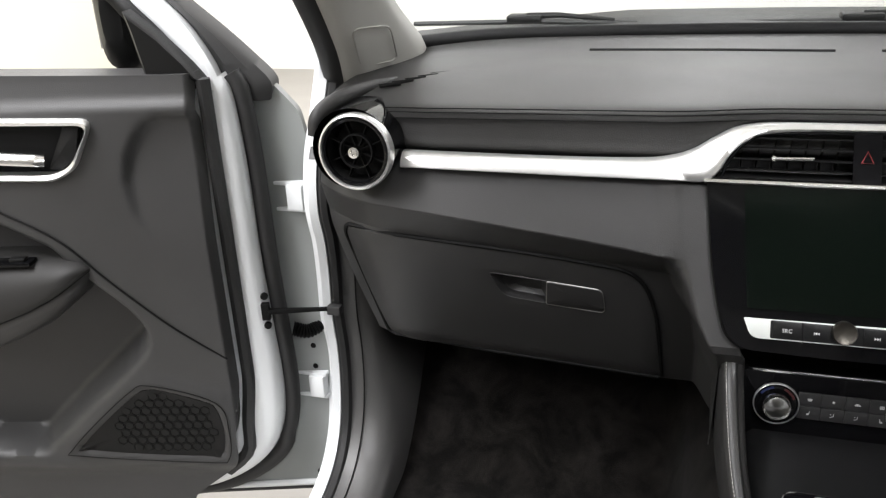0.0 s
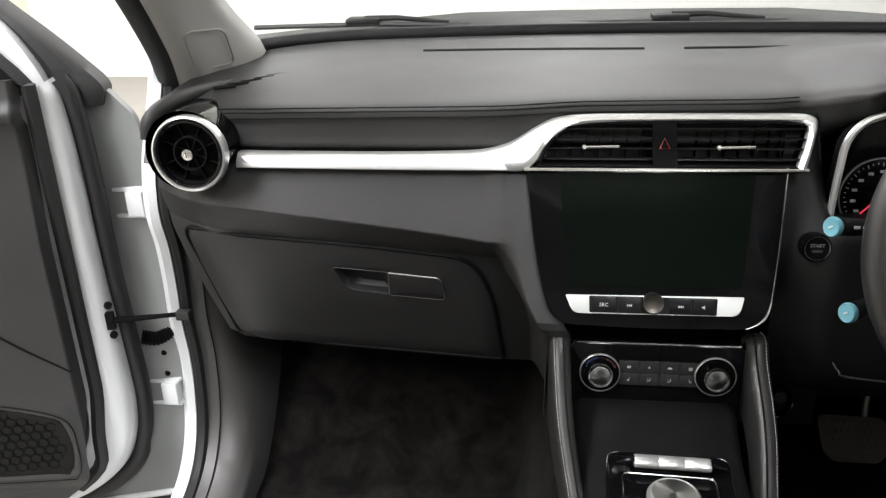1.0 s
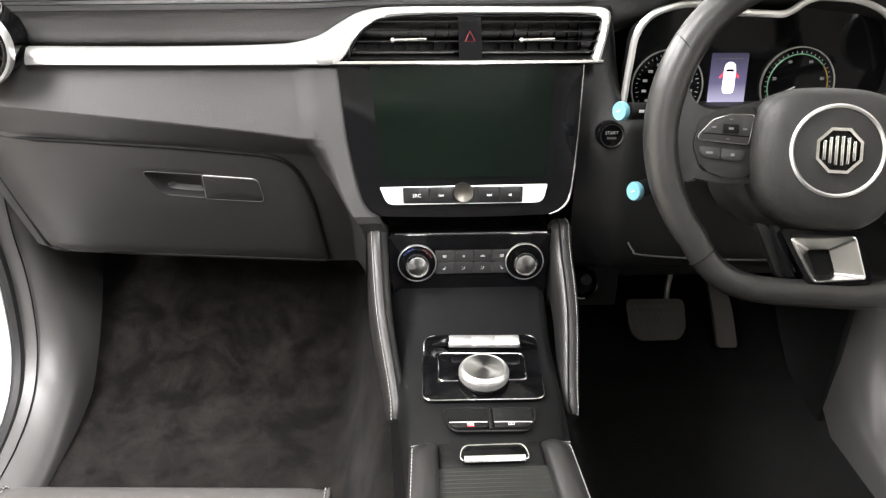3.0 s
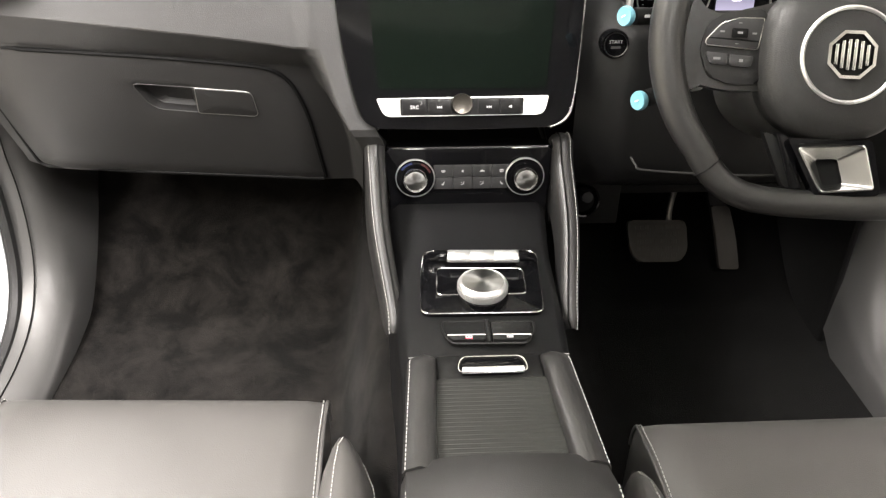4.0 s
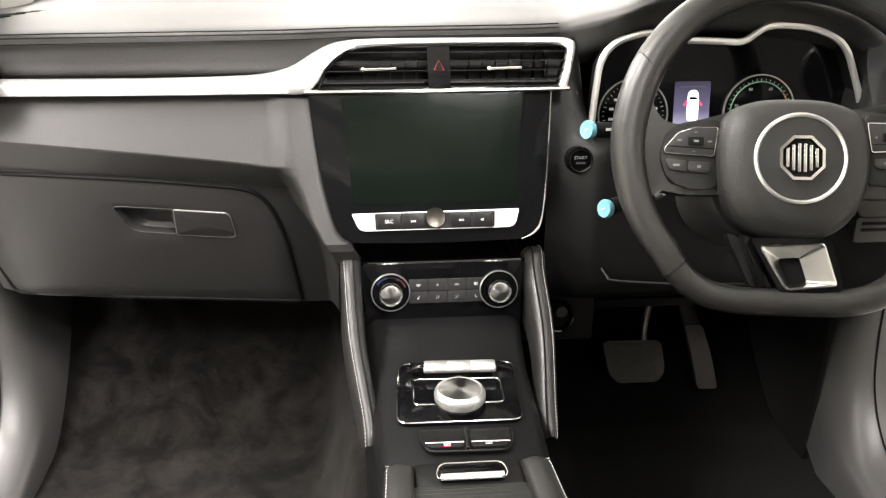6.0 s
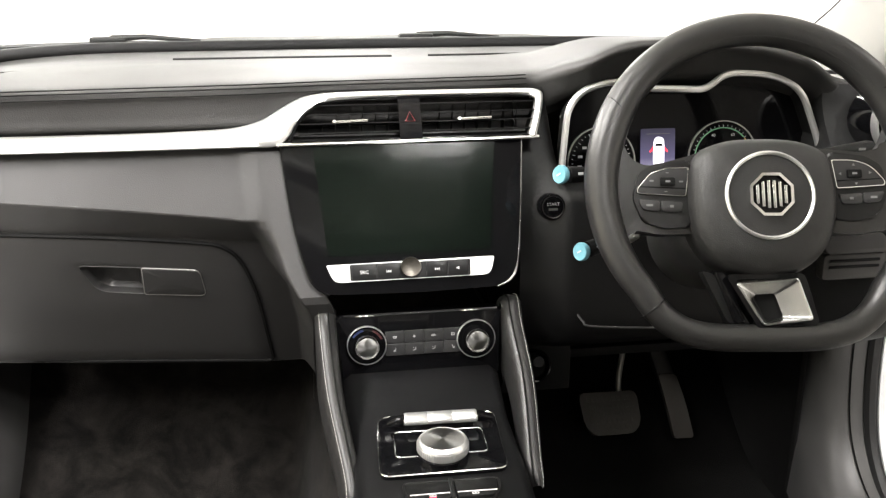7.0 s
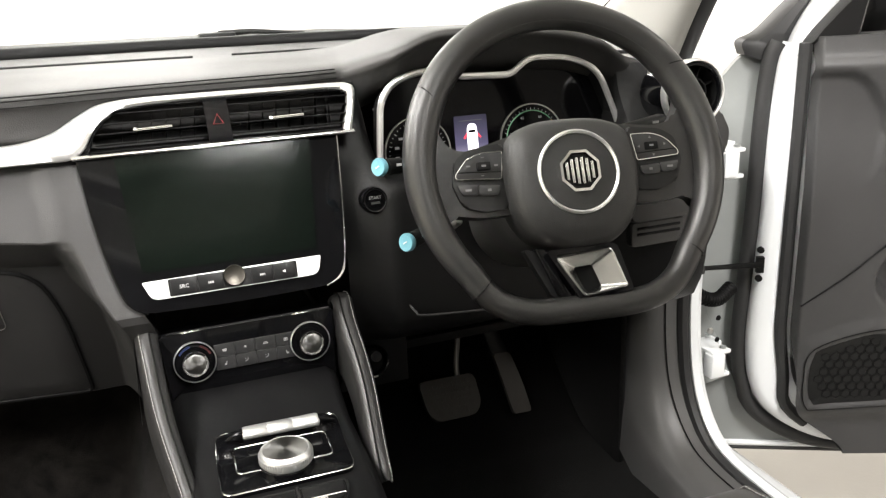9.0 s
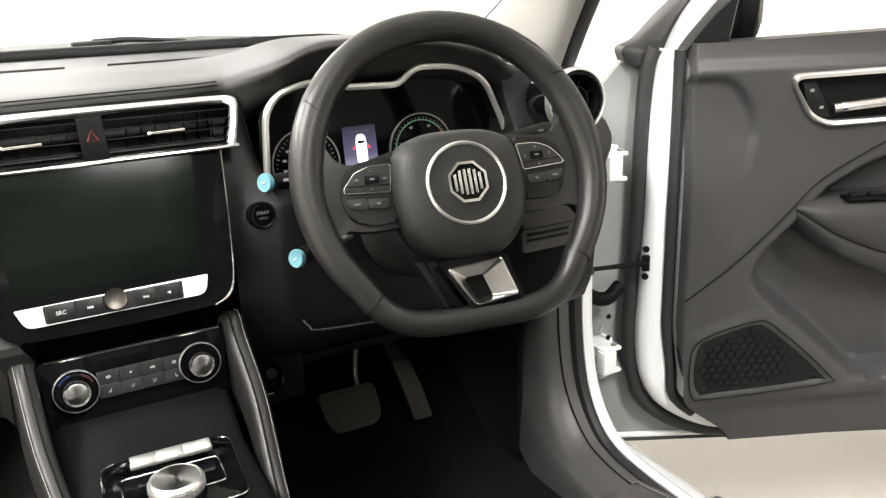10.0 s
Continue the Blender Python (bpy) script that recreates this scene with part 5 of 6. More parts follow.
part("dash_end", b_prism(rounded([(-0.030, -0.10), (0.004, -0.085), (0.028, -0.030), (0.029, -0.010), (0.010, 0.022), (-0.030, 0.030)], 0.008, 4), 0.05, facing(0.724, 0.105, 0.900, 0), 0.004), GREYPL, dash, "grey end cover of the dashboard")


def cluster():
    ic = thing("instrument_cluster", (0.37, 0.08, 0.88), "instrument cluster with two lit dials and a small display", "instruments")
    Y = 0.075
    m = facing(0.372, Y, 0.94, 8)
    o = rounded([(-0.176, -0.08), (-0.173, -0.035), (-0.1655, 0.034), (-0.148, 0.057), (-0.108, 0.070), (-0.059, 0.067), (-0.052, 0.059), (0.025, 0.056), (0.0535, 0.078), (0.117, 0.075), (0.1625, 0.055), (0.1935, -0.026), (0.198, -0.08)], [0.01, 0.03, 0.02, 0.02, 0.02, 0.005, 0.005, 0.012, 0.02, 0.03, 0.03, 0.03, 0.01], 5)
    part("face", b_prism(o, 0.004, m @ Matrix.Translation((0, 0, -0.035))), GLOSS, ic, "gloss black instrument face")
    pts = [m @ Vector((p.x, p.y, 0.0)) for p in o]
    part("rim", b_tube(pts, 0.0047, 8, closed=True), SILVER, ic, "satin silver rim")
    inner = [[m @ Vector((p.x, p.y, z)) for p in o] for z in (0.0, -0.033)]
    part("shroud", b_loft(inner, closed=True), DARK, ic)
    for cx, cy, r, cols in ((-0.110, -0.037, 0.0465, "speed"), (0.065, -0.036, 0.049, "power")):
        c = m @ Matrix.Translation((cx, cy, -0.030))
        d = part("dial", b_lathe([(r, 0.0), (r, 0.002), (r - 0.004, 0.0025), (0.0005, 0.0022)], c, 48), GLOSS, ic, "round dial")
        rg = b_ring(circle(r + 0.0015, 48), circle(r, 48), 0.004, c)
        part("ring", rg, STEEL, d)
        for k in range(31):
            a = math.radians(215 - k * 250 / 30)
            big = k % 3 == 0
            part("tick", b_box(r - (0.0085 if big else 0.0065), r - 0.0045, -0.0004, 0.0004, 0.003, 0.0034), DIALMARK, d).data.transform(c @ Matrix.Rotation(a, 4, "Z"))
        if cols == "power":
            for a0, a1, col in ((-30, 42, GLOWAMBER), (42, 215, GLOWGREEN)):
                part("arc", b_tube([c @ Vector(((r - 0.0085) * math.cos(math.radians(a)), (r - 0.0085) * math.sin(math.radians(a)), 0.003)) for a in range(a0, a1, 4)], 0.0009, 6), col, d, "thin lit arc")
        for k in range(0, 11):
            a = math.radians(215 - k * 25)
            at = c @ Matrix.Translation((math.cos(a) * (r - 0.0155), math.sin(a) * (r - 0.0155), 0.003))
            if cols == "speed":
                part("figure", b_box(-0.0030, 0.0030, -0.0017, 0.0017, 0.0, 0.0004), DIALMARK, d).data.transform(at)
            elif k % 2 == 0:
                lettering(str(k * 10), 0.0058, at, DIALMARK, d)
        part("needle", b_box(0.004, r - 0.012, -0.0008, 0.0008, 0.004, 0.005), GLOWRED if cols == "speed" else MARK, d).data.transform(c @ Matrix.Rotation(math.radians(225 if cols == "speed" else 205), 4, "Z"))
    s = m @ Matrix.Translation((-0.029, -0.030, -0.030))
    disp = part("display", b_prism(rounded([(-0.0245, -0.038), (0.0245, -0.038), (0.0245, 0.036), (-0.0245, 0.036)], 0.002, 3), 0.002, s), DISPLAY, ic, "lit display showing a white car outline")
    hull = [(-0.0065, -0.024), (0.0065, -0.024), (0.0080, -0.018), (0.0078, 0.006), (0.0066, 0.0135), (0.0030, 0.0165), (-0.0030, 0.0165), (-0.0066, 0.0135), (-0.0078, 0.006), (-0.0080, -0.018)]
    car = part("car_outline", b_prism(rounded(hull, 0.003, 4), 0.0004, s @ Matrix.Translation((0.001, 0.008, 0.0021))), GLOWWHITE, disp, "white car outline seen from above")
    glass = [(-0.0056, 0.0040), (0.0056, 0.0040), (0.0046, 0.0075), (-0.0046, 0.0075)]
    part("windscreen_mark", b_prism(rounded(glass, 0.001, 3), 0.0003, s @ Matrix.Translation((0.001, 0.008, 0.0026))), GLOSS, car)
    for k in (-1, 1):
        flap = [(k * 0.0078, 0.004), (k * 0.0135, -0.003), (k * 0.0120, -0.0045), (k * 0.0078, -0.0005)][::k]
        part("door_mark", b_prism(flap, 0.0005, s @ Matrix.Translation((0.001, 0.008, 0.0021))), GLOWRED, car, "red open-door mark")
    part("top_line", b_box(-0.017, 0.017, 0.0285, 0.0292, 0.0021, 0.0025), DIMMARK, disp).data.transform(s)


cluster()


def start_button():
    m = facing(0.178, 0.044, 0.854, 10)
    b = part("start_button", b_lathe([(0.0175, -0.02), (0.0175, 0.008), (0.016, 0.0105), (0.0145, 0.009), (0.013, 0.011), (0.0005, 0.011)], m, 36), GLOSS, dash, "round black starter button")
    rg = b_ring(circle(0.0150, 36), circle(0.0136, 36), 0.002, m @ Matrix.Translation((0, 0, 0.0095)))
    part("ring", rg, CHROME, b)
    lettering("START", 0.0058, m @ Matrix.Translation((0, 0.0032, 0.0112)), DIMMARK, b)
    part("mark", b_box(-0.006, 0.006, -0.0048, -0.0018, 0.0110, 0.0113), FAINT, b).data.transform(m)


start_button()


def steering_wheel():
    C = Vector((0.3661, -0.1291, 0.9155))
    m = facing(C.x, C.y, C.z, 23.6, -8.8)
    # own axes: x right, y up in the wheel's plane, z towards the driver
    sw = thing("steering_wheel", C, "black leather steering wheel with a flat bottom and chrome accents", "steering wheel")
    R = 0.1795
    def rim_at(a):
        x, y = R * math.cos(a), R * math.sin(a)
        if y < -0.12:
            t = min(1, (-0.12 - y) / (R - 0.12))
            y = -0.12 - 0.052 * math.sin(t * math.pi / 2)
            x *= 1 + 0.06 * t
        return Vector((x, y, 0))
    n = 120
    pts, rr = [], []
    for k in range(n):
        a = math.pi / 2 + 2 * math.pi * k / n
        c = math.cos(a)
        # thicker thumb grips beside the spokes
        grip = math.exp(-((math.sin(a) - 0.28) / 0.30) ** 2) * (abs(c) > 0.4)
        full = max(0.0, min(1.0, (rim_at(a).y + 0.15) / 0.10))
        pts.append(rim_at(a) * (1 - 0.012 * grip - 0.0030 * full / R))
        rr.append(0.0150 + 0.0032 * full + 0.0012 * grip)
    rim = part("rim", b_tube([m @ p for p in pts], rr, 18, closed=True), RIMLEATHER, sw, "worn leather rim", sharp=80)
    for a in (152, 36, 228, 319):
        p = rim_at(radians(a)) * (0.983 if a < 200 else 1.0)
        d = (rim_at(radians(a + 2)) - p).normalized()
        side = Vector((d.y, -d.x, 0))
        loop = [m @ (p + (0.0184 if a < 200 else 0.0158) * (math.cos(2 * math.pi * k / 24) * side + math.sin(2 * math.pi * k / 24) * Vector((0, 0, 1)))) for k in range(24)]
        part("seam", b_tube(loop, 0.0008, 5, closed=True), DARK, rim)
    stitches([m @ (rim_at(radians(a)) * 0.915 + Vector((0, 0, 0.0136))) for a in range(40, 150, 2)], rim, 0.006, 0.0042, 0.0005, RUBBER)
    # hub
    hm = m @ Matrix.Translation((0.0, -0.0195, 0.0))
    hub_o = spline([(-0.074, 0.046, 0), (-0.045, 0.064, 0), (0.0, 0.068, 0), (0.045, 0.064, 0), (0.074, 0.046, 0), (0.0815, 0.0, 0), (0.073, -0.046, 0), (0.044, -0.078, 0), (0.0, -0.086, 0), (-0.044, -0.078, 0), (-0.073, -0.046, 0), (-0.0815, 0.0, 0)], 6, closed=True)
    rows = []
    for s, z in ((0.96, -0.045), (1.0, -0.02), (1.0, -0.004), (0.985, 0.006), (0.95, 0.014), (0.86, 0.022), (0.70, 0.0265), (0.45, 0.029), (0.2, 0.030), (0.02, 0.0302)):
        rows.append([hm @ Vector((p.x * s, p.y * s, z)) for p in hub_o])
    part("hub", b_loft(rows, closed=True, caps=True), HUBMAT, sw, "rounded black airbag hub", sharp=60)
    rgm = hm @ Matrix.Translation((0.0, 0.0, 0.0270))
    part("hub_ring", b_lathe([(0.0484, -0.004), (0.0484, 0.003), (0.0464, 0.0048), (0.0444, 0.003), (0.0444, -0.004)], rgm, 64, caps=False), SILVER, sw, "chrome ring on the hub")
    part("hub_disc", b_lathe([(0.0450, -0.002), (0.044, 0.0018), (0.02, 0.003), (0.0005, 0.0035)], rgm, 56), HUBMAT, sw)
    oc = [Vector((0.0252 * math.cos(math.pi / 8 + k * math.pi / 4), 0.0252 * math.sin(math.pi / 8 + k * math.pi / 4))) for k in range(8)]
    em = rgm @ Matrix.Translation((0, 0, 0.003))
    badge = part("emblem", b_ring(oc, [p * 0.87 for p in oc], 0.0044, em, 0.0006), CHROME, sw, "chrome octagonal emblem")
    part("emblem_field", b_prism([p * 0.87 for p in oc], 0.0008, em), GLOSS, badge)
    # plain upright bars of the badge
    for x0, w, h in ((-0.0150, 0.0016, 0.0100), (-0.0090, 0.0016, 0.0135), (-0.0030, 0.0016, 0.0150), (0.0030, 0.0016, 0.0150), (0.0090, 0.0016, 0.0135), (0.0150, 0.0016, 0.0100)):
        bar = [(x0 - w, h), (x0 + w, h), (x0 + w, -h), (x0 - w, -h)]
        part("emblem_bar", b_prism(bar[::-1], 0.0034, em @ Matrix.Translation((0, 0, 0.0006)), 0.0006), CHROME, badge)
    # side spokes, each with a gloss switch pod
    for s in (-1, 1):
        def side(pts):
            q = [Vector((s * x, y)) for x, y in pts]
            return q[::-1] if s < 0 else q
        o = side((((0.055, 0.040), (0.115, 0.034), (0.140, 0.040), (0.150, 0.060), (0.160, 0.088)) if s > 0 else ((0.055, 0.038), (0.080, 0.030), (0.122, 0.019), (0.140, 0.026), (0.150, 0.046), (0.160, 0.080))) + ( (0.178, 0.060), (0.181, -0.040), (0.172, -0.082), (0.156, -0.068), (0.146, -0.052), (0.110, -0.058), (0.055, -0.056)))
        part("spoke", b_prism(rounded(o, 0.010, 5), 0.022, m @ Matrix.Translation((0, 0, -0.024)), 0.009, 4), RIMLEATHER, sw, "padded side spoke that runs into the thumb grip")
        pm = m @ Matrix.Translation((0.0, 0.008 if s > 0 else 0.0, 0.0))
        q = side(((0.0765, 0.026), (0.118, 0.021), (0.135, 0.010), (0.141, -0.018), (0.131, -0.044), (0.106, -0.052), (0.0775, -0.050)))
        pod = part("switch_pod", b_prism(rounded(q, 0.006, 5), 0.020, pm @ Matrix.Translation((0, 0, -0.018)), 0.003, 3), PODMAT, sw, "matt black switch pod with small buttons")
        top = 0.0022
        upper = rounded(side(((0.079, 0.0160), (0.104, 0.0158), (0.122, 0.0095), (0.1365, -0.0075), (0.1360, -0.0125), (0.0835, -0.0158))), [0.003, 0.008, 0.012, 0.003, 0.003, 0.003], 5)
        part("key_plate", b_prism(upper, 0.0022, pm @ Matrix.Translation((0, 0, top)), 0.0006), KEYGREY, pod)
        part("pod_rim", b_tube([pm @ Vector((p.x, p.y, top + 0.0018)) for p in upper], 0.0008, 6, closed=True), CHROME, pod, "thin chrome rim")
        split = [(0.0830, -0.0075), (0.1340, -0.0050)]
        part("key_gap", b_tube([pm @ Vector((s * x, y, top + 0.0022)) for x, y in split], 0.0007, 5), DARK, pod)
        for q0 in (((0.0860, -0.0225), (0.1110, -0.0210), (0.1110, -0.0325), (0.0885, -0.0335)), ((0.1118, -0.0209), (0.1355, -0.0190), (0.1310, -0.0305), (0.1118, -0.0324))):
            part("pod_key", b_prism(rounded(side(q0), 0.003, 4), 0.0022, pm @ Matrix.Translation((0, 0, top)), 0.0007), KEYGREY, pod)
        part("pod_key", b_prism(rounded([(s * 0.1030 - 0.0082, -0.0045), (s * 0.1030 + 0.0082, -0.0045), (s * 0.1030 + 0.0082, 0.0050), (s * 0.1030 - 0.0082, 0.0050)], 0.0015, 3), 0.0020, pm @ Matrix.Translation((0, 0, top + 0.0021)), 0.0005), SLAT, pod, "raised middle key")
        # printed signs: arrows round the middle key, two plain signs below
        for kx, ky, tri in ((0.0880, 0.0005, 2), (0.1205, 0.0015, 0), (0.1030, 0.0105, 1), (0.1050, -0.0105, 3)):
            sign = [Vector((0.0019 * math.cos(math.pi / 2 * tri + j * 2.0944), 0.0019 * math.sin(math.pi / 2 * tri + j * 2.0944))) for j in range(3)] if s > 0 else ([Vector(v) for v in ((-0.0016, -0.0004), (0.0016, -0.0004), (0.0016, 0.0004), (-0.0016, 0.0004))] if tri in (1, 3) else [Vector(v) for v in ((-0.0022, -0.0009), (0.0022, -0.0009), (0.0022, 0.0009), (-0.0022, 0.0009))])
            part("mark", b_prism([p + Vector((s * kx, ky)) for p in sign], 0.0004, pm @ Matrix.Translation((0, 0, top + 0.0022))), DIMMARK, pod)
        for kx, ky, kw, kh, up in ((0.1030, 0.0005, 0.0026, 0.0011, 0.0042), (0.0990, -0.0272, 0.0020, 0.0014, 0.0022), (0.1235, -0.0258, 0.0036, 0.0012, 0.0022)):
            part("mark", b_box(-kw, kw, -kh, kh, top + up, top + up + 0.0003), DIMMARK, pod).data.transform(pm @ Matrix.Translation((s * kx, ky, 0)))
    # lower spoke: a ridged leg and the gloss plate that carries the bright trim
    for k, (mat, z0) in enumerate(((GLOSS, -0.010), (PLASTIC, -0.014))):
        leg = rounded([(-0.0559 - 0.012 * k, -0.098), (-0.0421 - 0.012 * k, -0.102), (-0.0225 - 0.008 * k, -0.156), (-0.0350 - 0.006 * k, -0.156)], 0.004, 3)
        part("spoke_leg", b_prism(leg[::-1], 0.014, m @ Matrix.Translation((0, 0, z0)), 0.003), mat, sw, "ridged black spoke leg")
    lo = rounded([(-0.0454, -0.1035), (-0.0101, -0.1650), (0.0545, -0.1580), (0.0405, -0.1020)], 0.007, 5)
    lc = Vector((0.0085, -0.1330))
    part("lower_spoke", b_ring(lo, [lc + (p - lc) * 0.82 for p in lo], 0.018, m @ Matrix.Translation((0, 0, -0.008)), 0.002), GLOSS, sw, "gloss black lower spoke")
    ta = rounded([(-0.0352, -0.1126), (-0.0074, -0.1594), (0.0473, -0.1528), (0.0330, -0.1070)], 0.005, 6)
    tb = rounded([(-0.0112, -0.1246), (-0.0010, -0.1517), (0.0199, -0.1497), (0.0111, -0.1232)], 0.003, 6)
    tc = Vector((0.0090, -0.1335))
    rows = [[m @ Vector((p.x, p.y, 0.003)) for p in ta], [m @ Vector((p.x, p.y, 0.0115)) for p in ta], [m @ Vector((tc.x + (p.x - tc.x) * 0.95, tc.y + (p.y - tc.y) * 0.95, 0.0125)) for p in ta], [m @ Vector((tc.x + (p.x - tc.x) * 0.91, tc.y + (p.y - tc.y) * 0.91, 0.0115)) for p in ta], [m @ Vector((p.x, p.y, -0.002)) for p in tb], [m @ Vector((p.x, p.y, -0.012)) for p in tb]]
    tr = part("spoke_trim", b_loft(rows, closed=True), FACET, sw, "faceted bright metal trim", sharp=20)
    part("trim_recess", b_prism(tb[::-1], 0.001, m @ Matrix.Translation((0, 0, -0.0115))), DARK, tr)
    part("horn_mark", joined(b_box(-0.067, -0.061, 0.005, 0.0060, 0.0210, 0.0222), b_box(-0.0635, -0.0625, 0.001, 0.005, 0.0210, 0.0222)), FAINT, sw, "small faint horn mark").data.transform(hm)
    # column behind the wheel
    part("column_shroud", b_lathe([(0.070, -0.035), (0.078, -0.045), (0.082, -0.10), (0.078, -0.16), (0.070, -0.22)], m @ Matrix.Translation((-0.010, -0.030, 0.0)), 40), GREYPL, sw, "black column shroud")
    nub = m @ Matrix.Translation((-0.126, -0.050, -0.06))
    part("column_lever", b_lathe([(0.0005, 0.012), (0.004, 0.010), (0.0062, 0.0), (0.0062, -0.03)], nub, 20), SATIN, sw, "pale grey lever end behind the wheel")


steering_wheel()


def stalk(tip, root, label):
    st = thing("column_stalk", root, label, "stalk", "column stalks")
    tip, root = Vector(tip), Vector(root)
    d = (tip - root).normalized()
    pts = [root + (tip - root) * f for f in (0, 0.3, 0.6, 0.85, 0.93)]
    part("arm", b_tube(pts, [0.006, 0.007, 0.0085, 0.0100, 0.0100], 14, squash=0.8), SLAT, st)
    m = facing(tip.x, tip.y, tip.z, 8, -60)
    cap = part("cap", b_lathe([(0.0098, -0.004), (0.0108, -0.002), (0.0110, 0.002), (0.0100, 0.0042), (0.0086, 0.0038), (0.0005, 0.0044)], m, 24), BLUECAP, st, "pale blue cap")
    part("cap_mark", b_box(-0.003, 0.003, -0.0008, 0.0008, 0.0044, 0.0050), MARK, cap).data.transform(m @ Matrix.Rotation(0.6, 4, "Z"))
    for k in range(3):
        p = root + (tip - root) * (0.70 + 0.07 * k) + Vector((0, -0.0095, 0.003))
        part("mark", b_box(p.x - 0.003, p.x + 0.003, p.y - 0.0004, p.y + 0.0004, p.z - 0.0015, p.z + 0.0015), MARK, st)


stalk((0.162, -0.051, 0.916), (0.300, -0.020, 0.905), "black column stalk with a pale blue end cap")
stalk((0.181, -0.081, 0.830), (0.310, -0.030, 0.850), "lower black column stalk with a pale blue cap")


def side_stalk():
    st = thing("column_stalk", (0.44, -0.02, 0.925), "black wiper stalk behind the steering wheel", "stalk", "column stalks")
    part("arm", b_tube([(0.44, -0.02, 0.912), (0.50, -0.032, 0.924), (0.555, -0.042, 0.933), (0.562, -0.044, 0.934)], [0.007, 0.008, 0.0105, 0.008], 14, squash=0.8), PLASTIC, st)
    part("mark", b_box(0.538, 0.547, -0.0500, -0.0495, 0.932, 0.935), DIMMARK, st)


side_stalk()


def pedals():
    br = thing("brake_pedal", (0.37, 0.33, 0.34), "worn brown-black rubber brake pedal on a steel arm", "pedal", "pedals")
    m = facing(0.381, 0.33, 0.389, 32)
    part("pad", b_prism(rounded([(-0.038, -0.042), (0.044, -0.042), (0.056, -0.020), (0.054, 0.034), (-0.056, 0.036), (-0.050, -0.020)], [0.014, 0.012, 0.010, 0.012, 0.012, 0.010], 4), 0.012, m, 0.003), PEDAL, br, "ribbed rubber pad")
    part("arm", b_tube(spline([(0.412, 0.36, 0.40), (0.417, 0.38, 0.43), (0.427, 0.39, 0.50), (0.430, 0.40, 0.62)], 5), 0.0055, 8), STEEL, br, "steel arm")
    for k in range(9):
        for j in range(5):
            x = -0.038 + 0.0095 * k + (0.004 if j % 2 else 0)
            y = -0.030 + 0.013 * j
            part("stud", b_box(x - 0.003, x + 0.003, y - 0.0035, y + 0.0035, 0.012, 0.0135), PEDAL, br).data.transform(m)
    ac = thing("accelerator_pedal", (0.49, 0.33, 0.34), "long narrow rubber accelerator pedal", "pedal", "pedals")
    m = facing(0.505, 0.33, 0.388, 24)
    part("pad", b_prism(rounded([(-0.006, -0.056), (0.031, -0.057), (0.022, 0.006), (0.008, 0.060), (-0.026, 0.062), (-0.015, 0.006)], [0.005, 0.005, 0.02, 0.004, 0.004, 0.02], 4), 0.012, m, 0.003), PEDAL, ac, "worn rubber pad")
    part("arm", b_prism(rounded([(-0.026, 0.058), (0.008, 0.058), (-0.018, 0.150), (-0.046, 0.150)], 0.006, 3), 0.010, m @ Matrix.Translation((0, 0, -0.003)), 0.003), PLASTIC, ac)


pedals()


